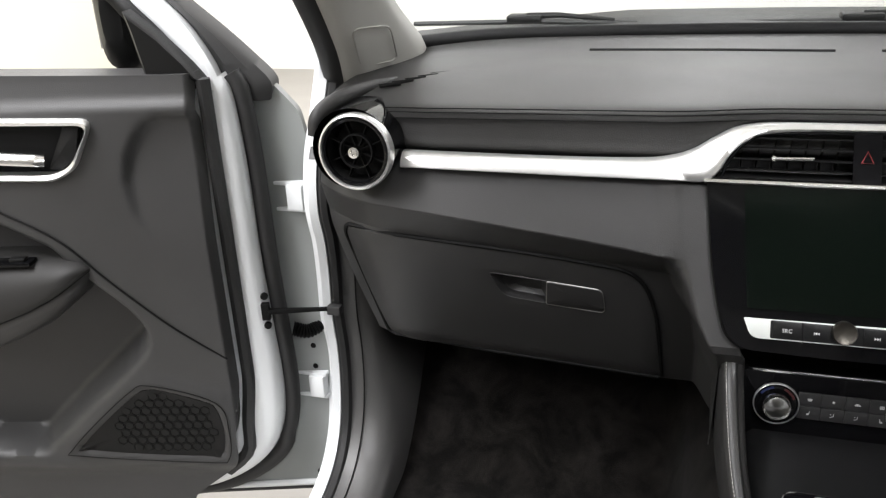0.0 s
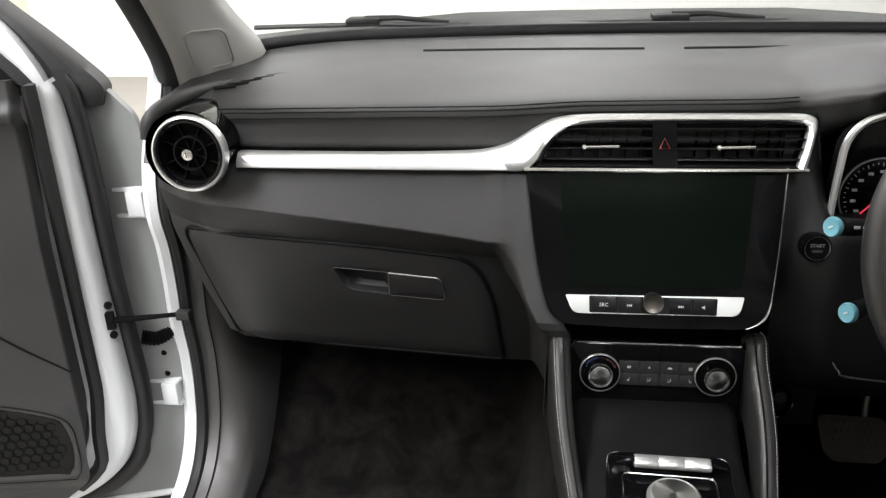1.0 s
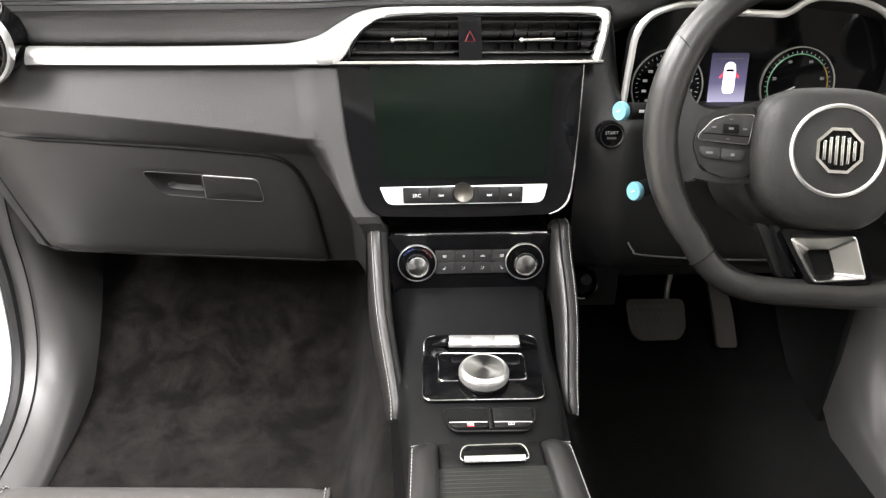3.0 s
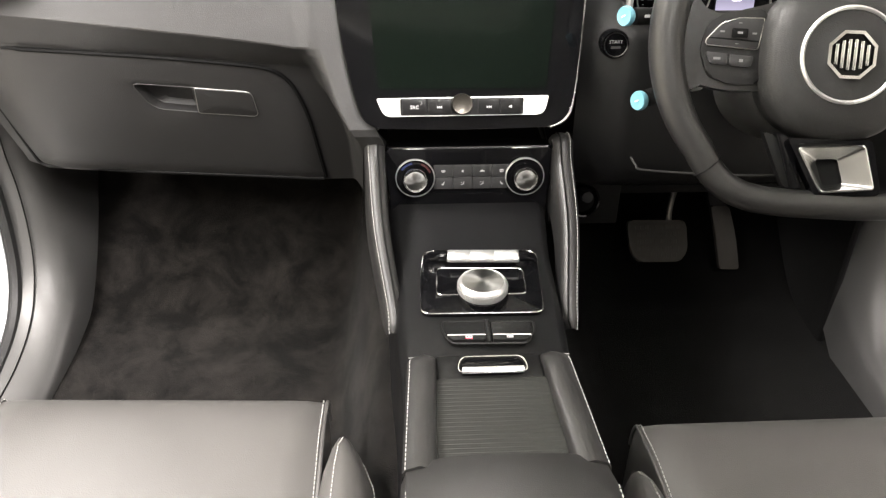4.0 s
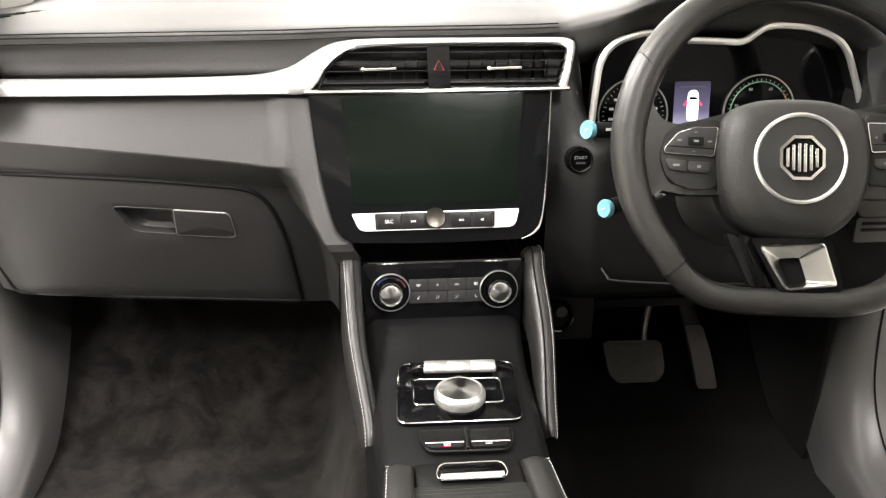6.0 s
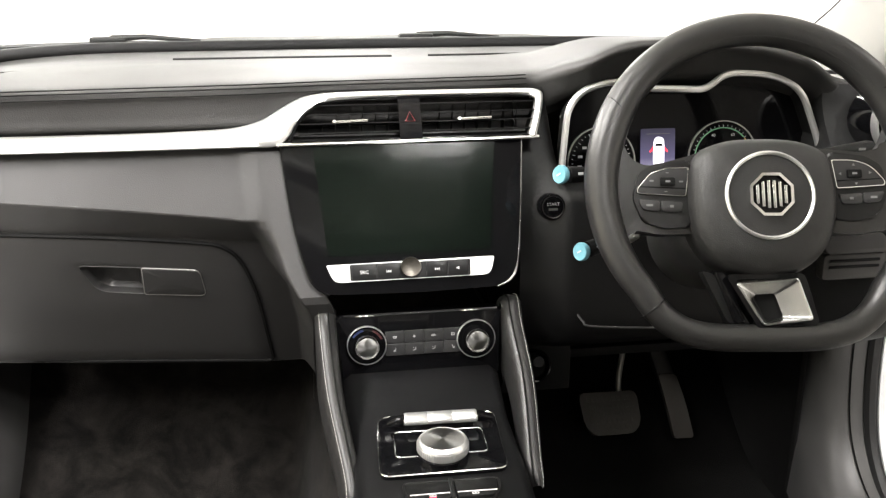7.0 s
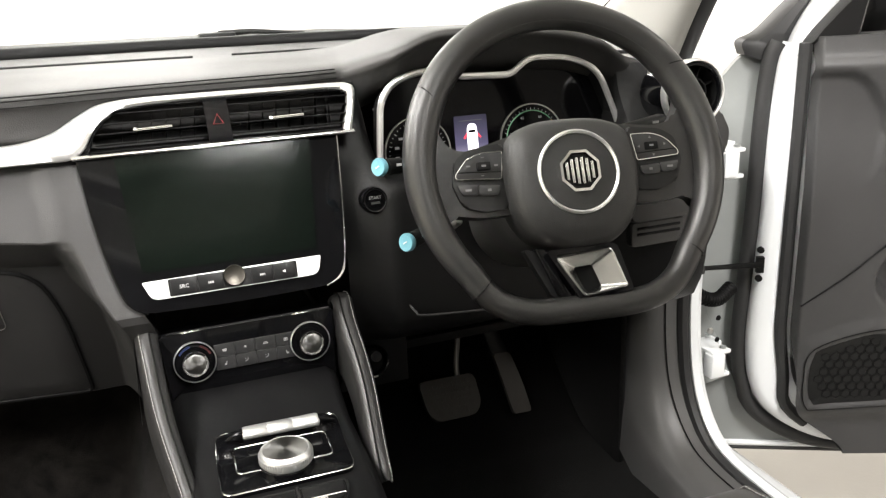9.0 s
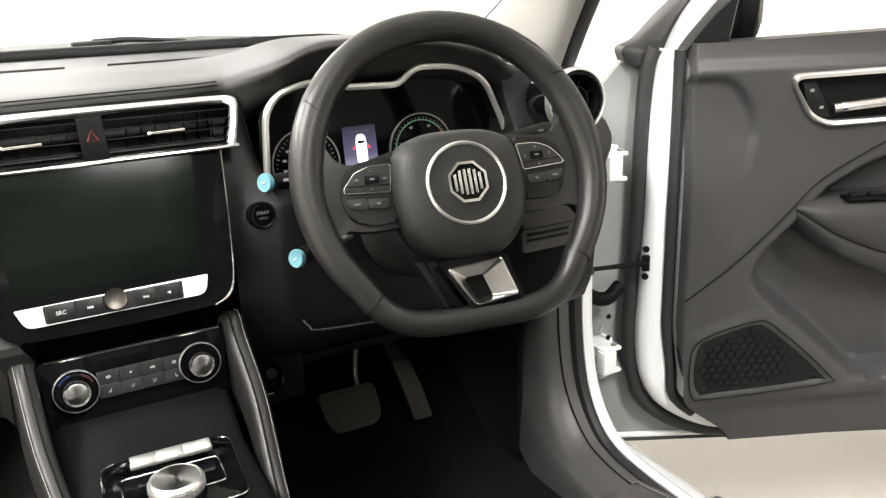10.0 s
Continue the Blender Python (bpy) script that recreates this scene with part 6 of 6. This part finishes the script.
# ---- open front doors ----
def door(side):
    word = "passenger" if side < 0 else "driver"
    P0 = Vector((-0.7863, 0.1751, 0.0)) if side < 0 else Vector((0.858, 0.1247, -0.022))
    swing = radians(76 if side < 0 else 66)
    d = Vector((side * math.sin(swing), -math.cos(swing), 0))
    n = Vector((-side * math.cos(swing), -math.sin(swing), 0))
    def W(u, z, o=0.0):
        return P0 + d * u + n * o + Vector((0, 0, z))
    dr = thing("door_%d" % (1 if side < 0 else 2), W(0.3, 0.30), "open white front %s door with dark grey trim" % word, "car door", kind="structure")
    # shell: outer skin and painted edge
    edge = [(0.056, 1.03), (0.044, 1.00), (0.037, 0.90), (0.035, 0.75), (0.030, 0.62), (0.026, 0.50), (0.038, 0.42), (0.072, 0.362), (0.140, 0.318), (0.22, 0.298), (0.36, 0.291), (0.70, 0.280), (1.02, 0.270)]
    line = spline([Vector((u, z, 0)) for u, z in edge], 6)
    secs = []
    for i, p in enumerate(line):
        a = line[max(i - 1, 0)]
        b = line[min(i + 1, len(line) - 1)]
        t = (b - a).normalized()
        nn = Vector((-t.y, t.x, 0))
        if nn.dot(Vector((0.5, 0.7, 0)) - Vector((p.x, p.y, 0))) < 0:
            nn = -nn
        secs.append([W(p.x + nn.x * s, p.y + nn.y * s, o) for s, o in ((-0.014, -0.13), (-0.012, -0.10), (0.0, -0.085), (0.0, -0.02), (0.004, -0.006), (0.016, 0.0), (0.040, 0.002), (0.07, 0.0))])
    part("edge", thicken(b_loft(secs), 0.002), WHITE, dr, "white painted door edge", sharp=50)
    far = [[s[0], s[0] * 0.9 + W(0.6, 0.70, -0.15) * 0.1, W(0.6, 0.70, -0.16)] for s in secs] + [[W(1.05, 0.28, -0.13), W(1.0, 0.4, -0.15), W(0.6, 0.70, -0.16)], [W(1.05, 1.02, -0.13), W(1.0, 1.0, -0.15), W(0.6, 0.70, -0.16)], [W(0.5, 1.03, -0.12), W(0.5, 1.0, -0.14), W(0.6, 0.70, -0.16)]]
    part("skin", thicken(b_loft(far), 0.003), WHITE, dr, "white outer door skin", sharp=60)
    seal = [W(p.x - 0.013, p.y - (0.012 if p.y < 0.4 else 0), -0.030) for p in line]
    part("seal", b_tube(seal, 0.0135, 10), RUBBER, dr, "black rubber door seal")
    u0 = -0.052 if side < 0 else -0.088
    cp = rounded([(u0, 0.925), (u0, 0.60), (u0 + 0.004, 0.274), (0.30, 0.258), (1.03, 0.236), (1.03, 0.36), (0.22, 0.40), (0.10, 0.46), (0.06, 0.60), (0.06, 0.985), (0.03, 1.003), (-0.008, 1.010), (-0.044, 0.966)], [0.01, 0.02, 0.012, 0.02, 0.01, 0.01, 0.05, 0.05, 0.05, 0.01, 0.01, 0.012, 0.01], 4)
    rows = [[W(p.x, p.y, o) for p in cp] for o in (-0.075, -0.055)]
    part("inner_panel", b_loft(rows, closed=True, caps=True), PAINTIN, dr, "pale painted inner panel of the door")
    part("bottom_lip", b_tube([W(u0 + 0.004, 0.279, -0.052), W(0.30, 0.265, -0.050), W(1.03, 0.243, -0.050)], 0.006, 8), WHITE, dr)
    part("bottom_seal", b_tube([W(u0 + 0.002, 0.268, -0.055), W(0.30, 0.253, -0.055), W(1.03, 0.231, -0.055)], 0.005, 8), RUBBER, dr, "black seal under the door")
    part("drain_hole", b_lathe([(0.006, 0.0), (0.005, 0.002), (0.0005, 0.002)], Matrix(((d.x, 0, n.x, W(-0.012, 0, -0.055).x), (d.y, 0, n.y, W(-0.012, 0, -0.055).y), (0, 1, 0, P0.z + 0.298), (0, 0, 0, 1))), 12), DARK, dr, "small dark drain hole")
    # trim panel: one moulded relief
    def sd(u, z, poly):
        best, inside = 9.0, False
        m = len(poly)
        for k in range(m):
            (ax, ay), (bx, by) = poly[k], poly[(k + 1) % m]
            ex, ey = bx - ax, by - ay
            t = max(0, min(1, ((u - ax) * ex + (z - ay) * ey) / (ex * ex + ey * ey)))
            best = min(best, math.hypot(u - ax - t * ex, z - ay - t * ey))
            if (ay > z) != (by > z) and u < ax + (z - ay) / (by - ay) * ex:
                inside = not inside
        return best if inside else -best
    def sm(a, b, v):
        t = max(0.0, min(1.0, (v - a) / (b - a)))
        return t * t * (3 - 2 * t)
    well = [(p.x, p.y) for p in spline([Vector(q) for q in ((0.335, 0.790, 0), (0.290, 0.738, 0), (0.232, 0.680, 0), (0.212, 0.634, 0), (0.234, 0.588, 0), (0.328, 0.506, 0), (0.445, 0.395, 0))], 3)] + [(1.2, 0.395), (1.2, 1.0), (0.60, 0.900), (0.47, 0.855), (0.40, 0.828)]
    inset = [(0.0, 0.986), (0.138, 0.986), (0.158, 0.978), (0.174, 0.963), (0.194, 0.928), (0.203, 0.888), (0.195, 0.831), (0.163, 0.771), (0.083, 0.66), (0.0, 0.60)]
    spk_o = [(0.374, 0.430), (0.264, 0.533), (0.220, 0.548), (0.120, 0.514), (0.106, 0.455), (0.114, 0.404), (0.150, 0.398), (0.360, 0.414)]
    b0 = -0.020 if side < 0 else 0.0
    hb = rounded([(0.246 + b0, 0.986), (0.52, 0.995), (0.53, 0.925), (0.50, 0.902), (0.318 + b0, 0.896), (0.286 + b0, 0.912)], [0.022, 0.02, 0.03, 0.03, 0.024, 0.024], 6)
    hbt = [(p.x, p.y) for p in hb]
    def relief(u, z):
        o = 0.026 - (0.028 * sm(0.004, 0.011, sd(u, z, hbt)) if 0.20 < u < 0.55 and z > 0.88 else 0.0)
        o += 0.008 * sm(1.050, 0.990, z) + 0.008 * sm(1.014, 0.994, z)
        o -= 0.070 * sm(-0.004, 0.034, sd(u, z, well)) * sm(0.0, 0.014, z - 0.390 - 0.07 * (u - 0.12))
        o += 0.006 * sm(0.03, 0.0, abs(z - 0.378 - 0.07 * (u - 0.12))) * sm(0.30, 0.40, u)
        o -= 0.013 * sm(-0.004, 0.012, sd(u, z, inset)) * sm(0.78, 0.95, z)
        q = sd(u, z, spk_o)
        o += 0.005 * sm(-0.03, 0.0, q) - 0.006 * sm(0.002, 0.010, q)
        o -= 0.012 * sm(0.395, 0.355, z)
        o -= 0.020 * sm(0.095, 0.080, u)
        return o
    def left(z):
        return 0.084 + 0.014 * sm(0.55, 0.42, z) + 0.10 * sm(0.42, 0.295, z) ** 1.5
    NU, NZ = 150, 130
    rows = []
    for j in range(NZ):
        f = j / (NZ - 1)
        row = []
        for i in range(NU):
            g = (i / (NU - 1)) ** 1.45
            z0 = 0.297 + f * (1.040 - 0.297)
            u = left(z0) + g * (1.0 - left(z0))
            zt = 1.040 + 0.030 * (u - 0.13 if u > 0.13 else 0)
            z = 0.297 + f * (zt - 0.297)
            row.append(W(u, z, relief(u, z)))
        rows.append(row)
    back = [[W((v - P0).dot(d), v.z - P0.z, -0.03) for v in r] for r in (rows[0], rows[-1])]
    rows = [back[0]] + rows + [back[1]]
    part("trim_panel", b_loft(rows), DOORTRIM, dr, "moulded dark grey door trim", sharp=55)
    part("trim_edge", b_tube([W(left(0.35 + 0.68 * k / 40) - 0.010, 0.35 + 0.68 * k / 40, 0.006) for k in range(41)], 0.011, 8), RUBBER, dr, "black edge strip")
    cr = spline([W(u, z, relief(u, z)) for u, z in ((0.62, 0.930), (0.45, 0.873), (0.39, 0.845), (0.315, 0.798), (0.25, 0.728), (0.17, 0.652), (0.092, 0.592))], 8)
    part("crease", b_tube([p + n * 0.0016 for p in cr], 0.0016, 6), DARK, dr, "dark joint line")
    # chrome handle bezel with its recess and lever
    hc = Vector((0.385 + b0 / 2, 0.943))
    rows = [[W(p.x, p.y, 0.030) for p in hb], [W(p.x, p.y, 0.050) for p in hb], [W(hc.x + (p.x - hc.x) * 0.985, hc.y + (p.y - hc.y) * 0.93, 0.053) for p in hb], [W(hc.x + (p.x - hc.x) * 0.955, hc.y + (p.y - hc.y) * 0.80, 0.050) for p in hb], [W(hc.x + (p.x - hc.x) * 0.955, hc.y + (p.y - hc.y) * 0.80, 0.024) for p in hb]]
    bz = part("handle_bezel", b_loft(rows, closed=True), SILVER, dr, "satin chrome handle bezel", sharp=50)
    part("recess", b_prism([(hc.x + (p.x - hc.x) * 0.955, hc.y + (p.y - hc.y) * 0.80) for p in hb], 0.002, Matrix(((d.x, 0, n.x, P0.x + n.x * 0.026), (d.y, 0, n.y, P0.y + n.y * 0.026), (0, 1, 0, P0.z), (0, 0, 0, 1)))), DARK, bz, "dark handle recess")
    part("lever", b_tube(spline([W(0.330 + b0, 0.928, 0.044), W(0.35 + b0, 0.931, 0.050), W(0.43 + b0, 0.938, 0.052), W(0.49, 0.944, 0.046)], 4), 0.012, 10, squash=0.6), CHROME, bz, "satin chrome door lever")
    kp = rounded([(u + b0, z) for u, z in ((0.272, 0.974), (0.296, 0.974), (0.330, 0.912), (0.312, 0.910), (0.288, 0.926))], 0.004, 3)
    km = Matrix(((d.x, 0, n.x, P0.x + n.x * 0.028), (d.y, 0, n.y, P0.y + n.y * 0.028), (0, 1, 0, P0.z), (0, 0, 0, 1)))
    keys = part("lock_keys", b_prism(kp, 0.010, km, 0.002), PLASTIC, bz, "black lock switch plate")
    if side > 0:
        for ku, kz in ((0.291, 0.957), (0.310, 0.928)):
            part("mark", b_box(ku - 0.0035, ku + 0.0035, kz - 0.0025, kz + 0.0025, 0.0101, 0.0106), DIMMARK, keys).data.transform(km)
    # armrest: padded top over a darker flank
    def along(u, table):
        for (u0_, v0), (u1_, v1) in zip(table, table[1:]):
            if u <= u1_:
                return v0 + (v1 - v0) * sm(u0_, u1_, u) if u1_ - u0_ > 0.1 else v0 + (v1 - v0) * (u - u0_) / (u1_ - u0_)
        return table[-1][1]
    secs, flank = [], []
    for k in range(22):
        f = (k / 21) ** 1.7
        u = 0.278 + 0.52 * f
        r = min(1.0, 0.30 + ((u - 0.278) / 0.07) ** 0.55)
        zt = along(u, ((0.278, 0.756), (0.290, 0.766), (0.32, 0.770), (0.80, 0.772)))
        zs = along(u, ((0.278, 0.754), (0.335, 0.716), (0.38, 0.694), (0.44, 0.671), (0.52, 0.652), (0.80, 0.640)))
        zu = along(u, ((0.278, 0.742), (0.290, 0.722), (0.315, 0.698), (0.36, 0.663), (0.42, 0.634), (0.46, 0.620), (0.80, 0.600)))
        h = zt - zs
        secs.append([W(u, zt - 0.004, -0.03), W(u, zt, 0.012 + 0.020 * r), W(u, zt - 0.10 * h, 0.014 + 0.042 * r), W(u, zt - 0.40 * h, 0.016 + 0.056 * r), W(u, zt - 0.8 * h, 0.016 + 0.058 * r), W(u, zs, 0.014 + 0.054 * r)])
        flank.append([W(u, zs - 0.001, 0.014 + 0.053 * r), W(u, zs * 0.6 + zu * 0.4, 0.014 + 0.053 * r), W(u, zu + 0.006, 0.012 + 0.042 * r), W(u, zu, 0.006 + 0.024 * r), W(u, zu - 0.002, -0.04)])
    part("armrest_seam", b_tube([q[-1] + n * 0.0005 for q in secs], 0.0012, 6), DARK, dr, "dark seam along the armrest")
    ar = part("door_armrest", b_loft([spline(s, 3) for s in secs]), SOFT, dr, "padded door armrest", sharp=70)
    part("armrest_flank", b_loft([spline(s, 3) for s in flank]), GREYPL, dr, "dark flank under the armrest", sharp=70)
    part("armrest_tip", b_loft([secs[0] + flank[0], [W(0.274, 0.750, 0.01)] * 11]), SOFT, dr)
    sx = Matrix(((d.x, n.x, 0, W(0.40, 0, 0.052).x), (d.y, n.y, 0, W(0.40, 0, 0.052).y), (0, 0, 1, W(0, 0.772).z), (0, 0, 0, 1)))
    part("window_switch", b_box(-0.040, 0.06, -0.014, 0.012, -0.004, 0.003, 0.002), GLOSS, ar, "black window switch plate").data.transform(sx)
    for k in range(2 if side > 0 else 1):
        part("switch_key", b_box(-0.030 + 0.035 * k, -0.006 + 0.035 * k, -0.008, 0.007, 0.002, 0.008, 0.002), PLASTIC, ar).data.transform(sx)
    # speaker plate and mesh
    sc = Vector((0.214, 0.468))
    so = [(sc.x + (p.x - sc.x) * 0.90, sc.y + (p.y - sc.y) * 0.88) for p in spline([Vector((u, z, 0)) for u, z in spk_o], 6, closed=True)]
    rows = [[W(sc.x + (u - sc.x) * f, sc.y + (z - sc.y) * f, relief(sc.x + (u - sc.x) * f, sc.y + (z - sc.y) * f) + h) for u, z in so] for f, h in ((1.0, -0.003), (0.99, 0.0010), (0.8, 0.0012), (0.6, 0.0012), (0.4, 0.0012), (0.2, 0.0012), (0.01, 0.0012))]
    part("speaker_plate", b_loft(rows, closed=True), PLASTIC, dr, "black speaker cover", sharp=60)
    bms = []
    for j in range(11):
        for i in range(14):
            u = 0.118 + 0.0165 * i + (0.00825 if j % 2 else 0)
            z = 0.397 + 0.0142 * j
            if sd(u, z, spk_o) > 0.016 and (u - 0.216) ** 2 / 0.084 ** 2 + (z - 0.468) ** 2 / 0.070 ** 2 < 1:
                bms.append(b_tube([W(u + 0.0082 * math.sin(k * math.pi / 3), z + 0.0082 * math.cos(k * math.pi / 3), relief(u, z) + 0.0013) for k in range(6)], 0.0009, 4, closed=True))
    part("speaker_mesh", joined(*bms), DARK, dr, "honeycomb speaker grille")
    rim = [W(u, z, relief(u, z) + 0.002) for u, z in spk_o]
    part("speaker_rim", b_tube(spline(rim, 6, closed=True), 0.0009, 6, closed=True), DARK, dr)
    # window frame: white band, black band beside it, then the mirror panel
    def ribbon(lo, hi, o0, o1, bulge=0.004):
        lo, hi = spline([Vector((u, z, 0)) for u, z in lo], 6), spline([Vector((u, z, 0)) for u, z in hi], 6)
        rows = []
        for i, (p, q) in enumerate(zip(lo, hi)):
            f = i / (len(lo) - 1)
            back = -0.10 * f * f
            m = (p + q) / 2
            rows.append([W(p.x, p.y, o1 + back), W(p.x, p.y, o0 + back), W(m.x * 0.5 + p.x * 0.5, m.y * 0.5 + p.y * 0.5, o0 + bulge + back), W(m.x * 0.5 + q.x * 0.5, m.y * 0.5 + q.y * 0.5, o0 + bulge + back), W(q.x, q.y, o0 + back), W(q.x, q.y, o1 + back)])
        return b_loft(rows, closed=True, caps=True)
    wl = ((0.078, 0.99), (0.082, 1.008), (0.099, 1.040), (0.130, 1.085), (0.170, 1.126), (0.212, 1.165), (0.36, 1.272), (0.575, 1.375), (0.86, 1.437), (1.06, 1.425))
    wr = ((0.054, 0.99), (0.058, 1.014), (0.074, 1.054), (0.103, 1.100), (0.143, 1.142), (0.185, 1.182), (0.335, 1.295), (0.56, 1.405), (0.86, 1.470), (1.09, 1.455))
    k = 0.0 if side < 0 else 0.024
    br = ((-0.006, 0.985 + k), (-0.010, 1.012 + k * 0.8), (0.020, 1.046), (0.062, 1.086), (0.115, 1.132), (0.160, 1.175), (0.31, 1.310), (0.54, 1.430), (0.86, 1.500), (1.10, 1.480))
    wi = ((0.094, 0.99), (0.098, 1.005), (0.115, 1.030), (0.146, 1.072), (0.187, 1.112), (0.228, 1.150), (0.372, 1.252), (0.585, 1.354), (0.85, 1.412), (1.04, 1.400))
    part("window_frame", ribbon(wl, wr, -0.022, -0.05, 0.006), WHITE, dr, "white painted window frame")
    part("frame_seal", ribbon(wr, br, -0.045, -0.09, 0.010), RUBBER, dr, "black window frame seal")
    part("frame_inner", ribbon(wi, wl, -0.010, -0.05, 0.004), PLASTIC, dr, "black inner frame")
    q = [(0.074, 1.026), (0.092, 1.050), (0.128, 1.090), (0.170, 1.126), (0.164, 1.100), (0.152, 1.030)]
    part("mirror_panel", b_loft([[W(u, z, -0.02) for u, z in q], [W(u, z, 0.012) for u, z in q], [W(0.125 + (u - 0.125) * 0.85, 1.068 + (z - 1.068) * 0.85, 0.018) for u, z in q]], closed=True, caps=True), PLASTIC, dr, "black triangular mirror panel")
    rows = []
    for k in range(11):
        f = k / 10
        o = -0.075 - 0.20 * f
        s = (0.80 + 0.35 * math.sin(f * math.pi)) if 0 < f < 1 else 0.45
        rows.append([W(0.226 + s * 0.034 * (abs(math.cos(a)) ** 0.6) * (1 if math.cos(a) > 0 else -1), 1.105 + s * 0.082 * (abs(math.sin(a)) ** 0.6) * (1 if math.sin(a) > 0 else -1), o) for a in (2 * math.pi * j / 24 for j in range(24))])
    mb = part("door_mirror", b_loft(rows, closed=True, caps=True), PLASTIC, dr, "dark door mirror housing")
    gm = [(-0.11, 1.060), (-0.23, 1.050), (-0.23, 1.160), (-0.11, 1.150)]
    part("mirror_glass", b_loft([[W(0.2545, z, o) for o, z in gm], [W(0.2650, z, o) for o, z in gm]], closed=True, caps=True), CHROME, mb, "mirror glass")
    # check strap
    root = Vector((-0.722 if side < 0 else 0.735, 0.226 if side < 0 else 0.094, 0.640 if side < 0 else 0.655))
    end = W(0.030, 0.657, 0.006)
    st = part("check_strap", b_tube([root, root * 0.7 + end * 0.3, end], [0.0045, 0.004, 0.006], 8), SLAT, dr, "black door check strap")
    part("strap_end", b_box(root.x - 0.012, root.x + 0.012, root.y - 0.012, root.y + 0.004, root.z - 0.008, root.z + 0.008, 0.003), RUBBER, dr)
    part("strap_plate", b_loft([[end + d * a + n * o + Vector((0, 0, b)) for a, b in ((-0.006, -0.014), (0.006, -0.014), (0.006, 0.014), (-0.006, 0.014))] for o in (-0.006, 0.004)], closed=True, caps=True), SLAT, dr)
    for dz in (-0.026, 0.026):
        part("strap_bolt", b_lathe([(0.006, 0.0), (0.006, 0.005), (0.0005, 0.006)], Matrix(((d.x, 0, n.x, W(0.030, 0, 0.001).x), (d.y, 0, n.y, W(0.030, 0, 0.001).y), (0, 1, 0, end.z + dz), (0, 0, 0, 1))), 10), DARK, dr, "dark bolt")
    if side < 0:
        boot = [Vector((-0.752, 0.262, 0.608)), Vector((-0.763, 0.244, 0.597)), Vector((-0.780, 0.230, 0.590)), Vector((-0.802, 0.222, 0.596))]
    else:
        boot = [Vector((0.762, 0.128, 0.598)), Vector((0.785, 0.120, 0.584)), Vector((0.812, 0.122, 0.580)), Vector((0.846, 0.135, 0.590))]
    bl = spline(boot, 10)
    part("cable_boot", b_tube(bl, [0.0105 if k % 2 else 0.0130 for k in range(len(bl))], 12), SLAT, dr, "black rubber cable boot")


for s in (-1, 1):
    door(s)


# ---- wipers on the far side of the glass ----
def wiper(x, y):
    wp = thing("wiper", (x, y, 1.045), "black wiper arm resting at the foot of the windscreen", "wiper", "wipers")
    part("pivot", b_box(x - 0.035, x + 0.03, y - 0.02, y + 0.02, 1.043, 1.055, 0.004), PLASTIC, wp)
    part("arm", b_tube([(x, y, 1.052), (x + 0.06, y - 0.005, 1.054), (x + 0.16, y - 0.01, 1.046)], [0.006, 0.005, 0.003], 8), PLASTIC, wp)
    part("blade", b_tube([(x - 0.22, y + 0.005, 1.038), (x + 0.02, y - 0.012, 1.044), (x + 0.2, y - 0.012, 1.040)], 0.0045, 8), RUBBER, wp)


wiper(-0.486, 0.66)
wiper(0.077, 0.66)
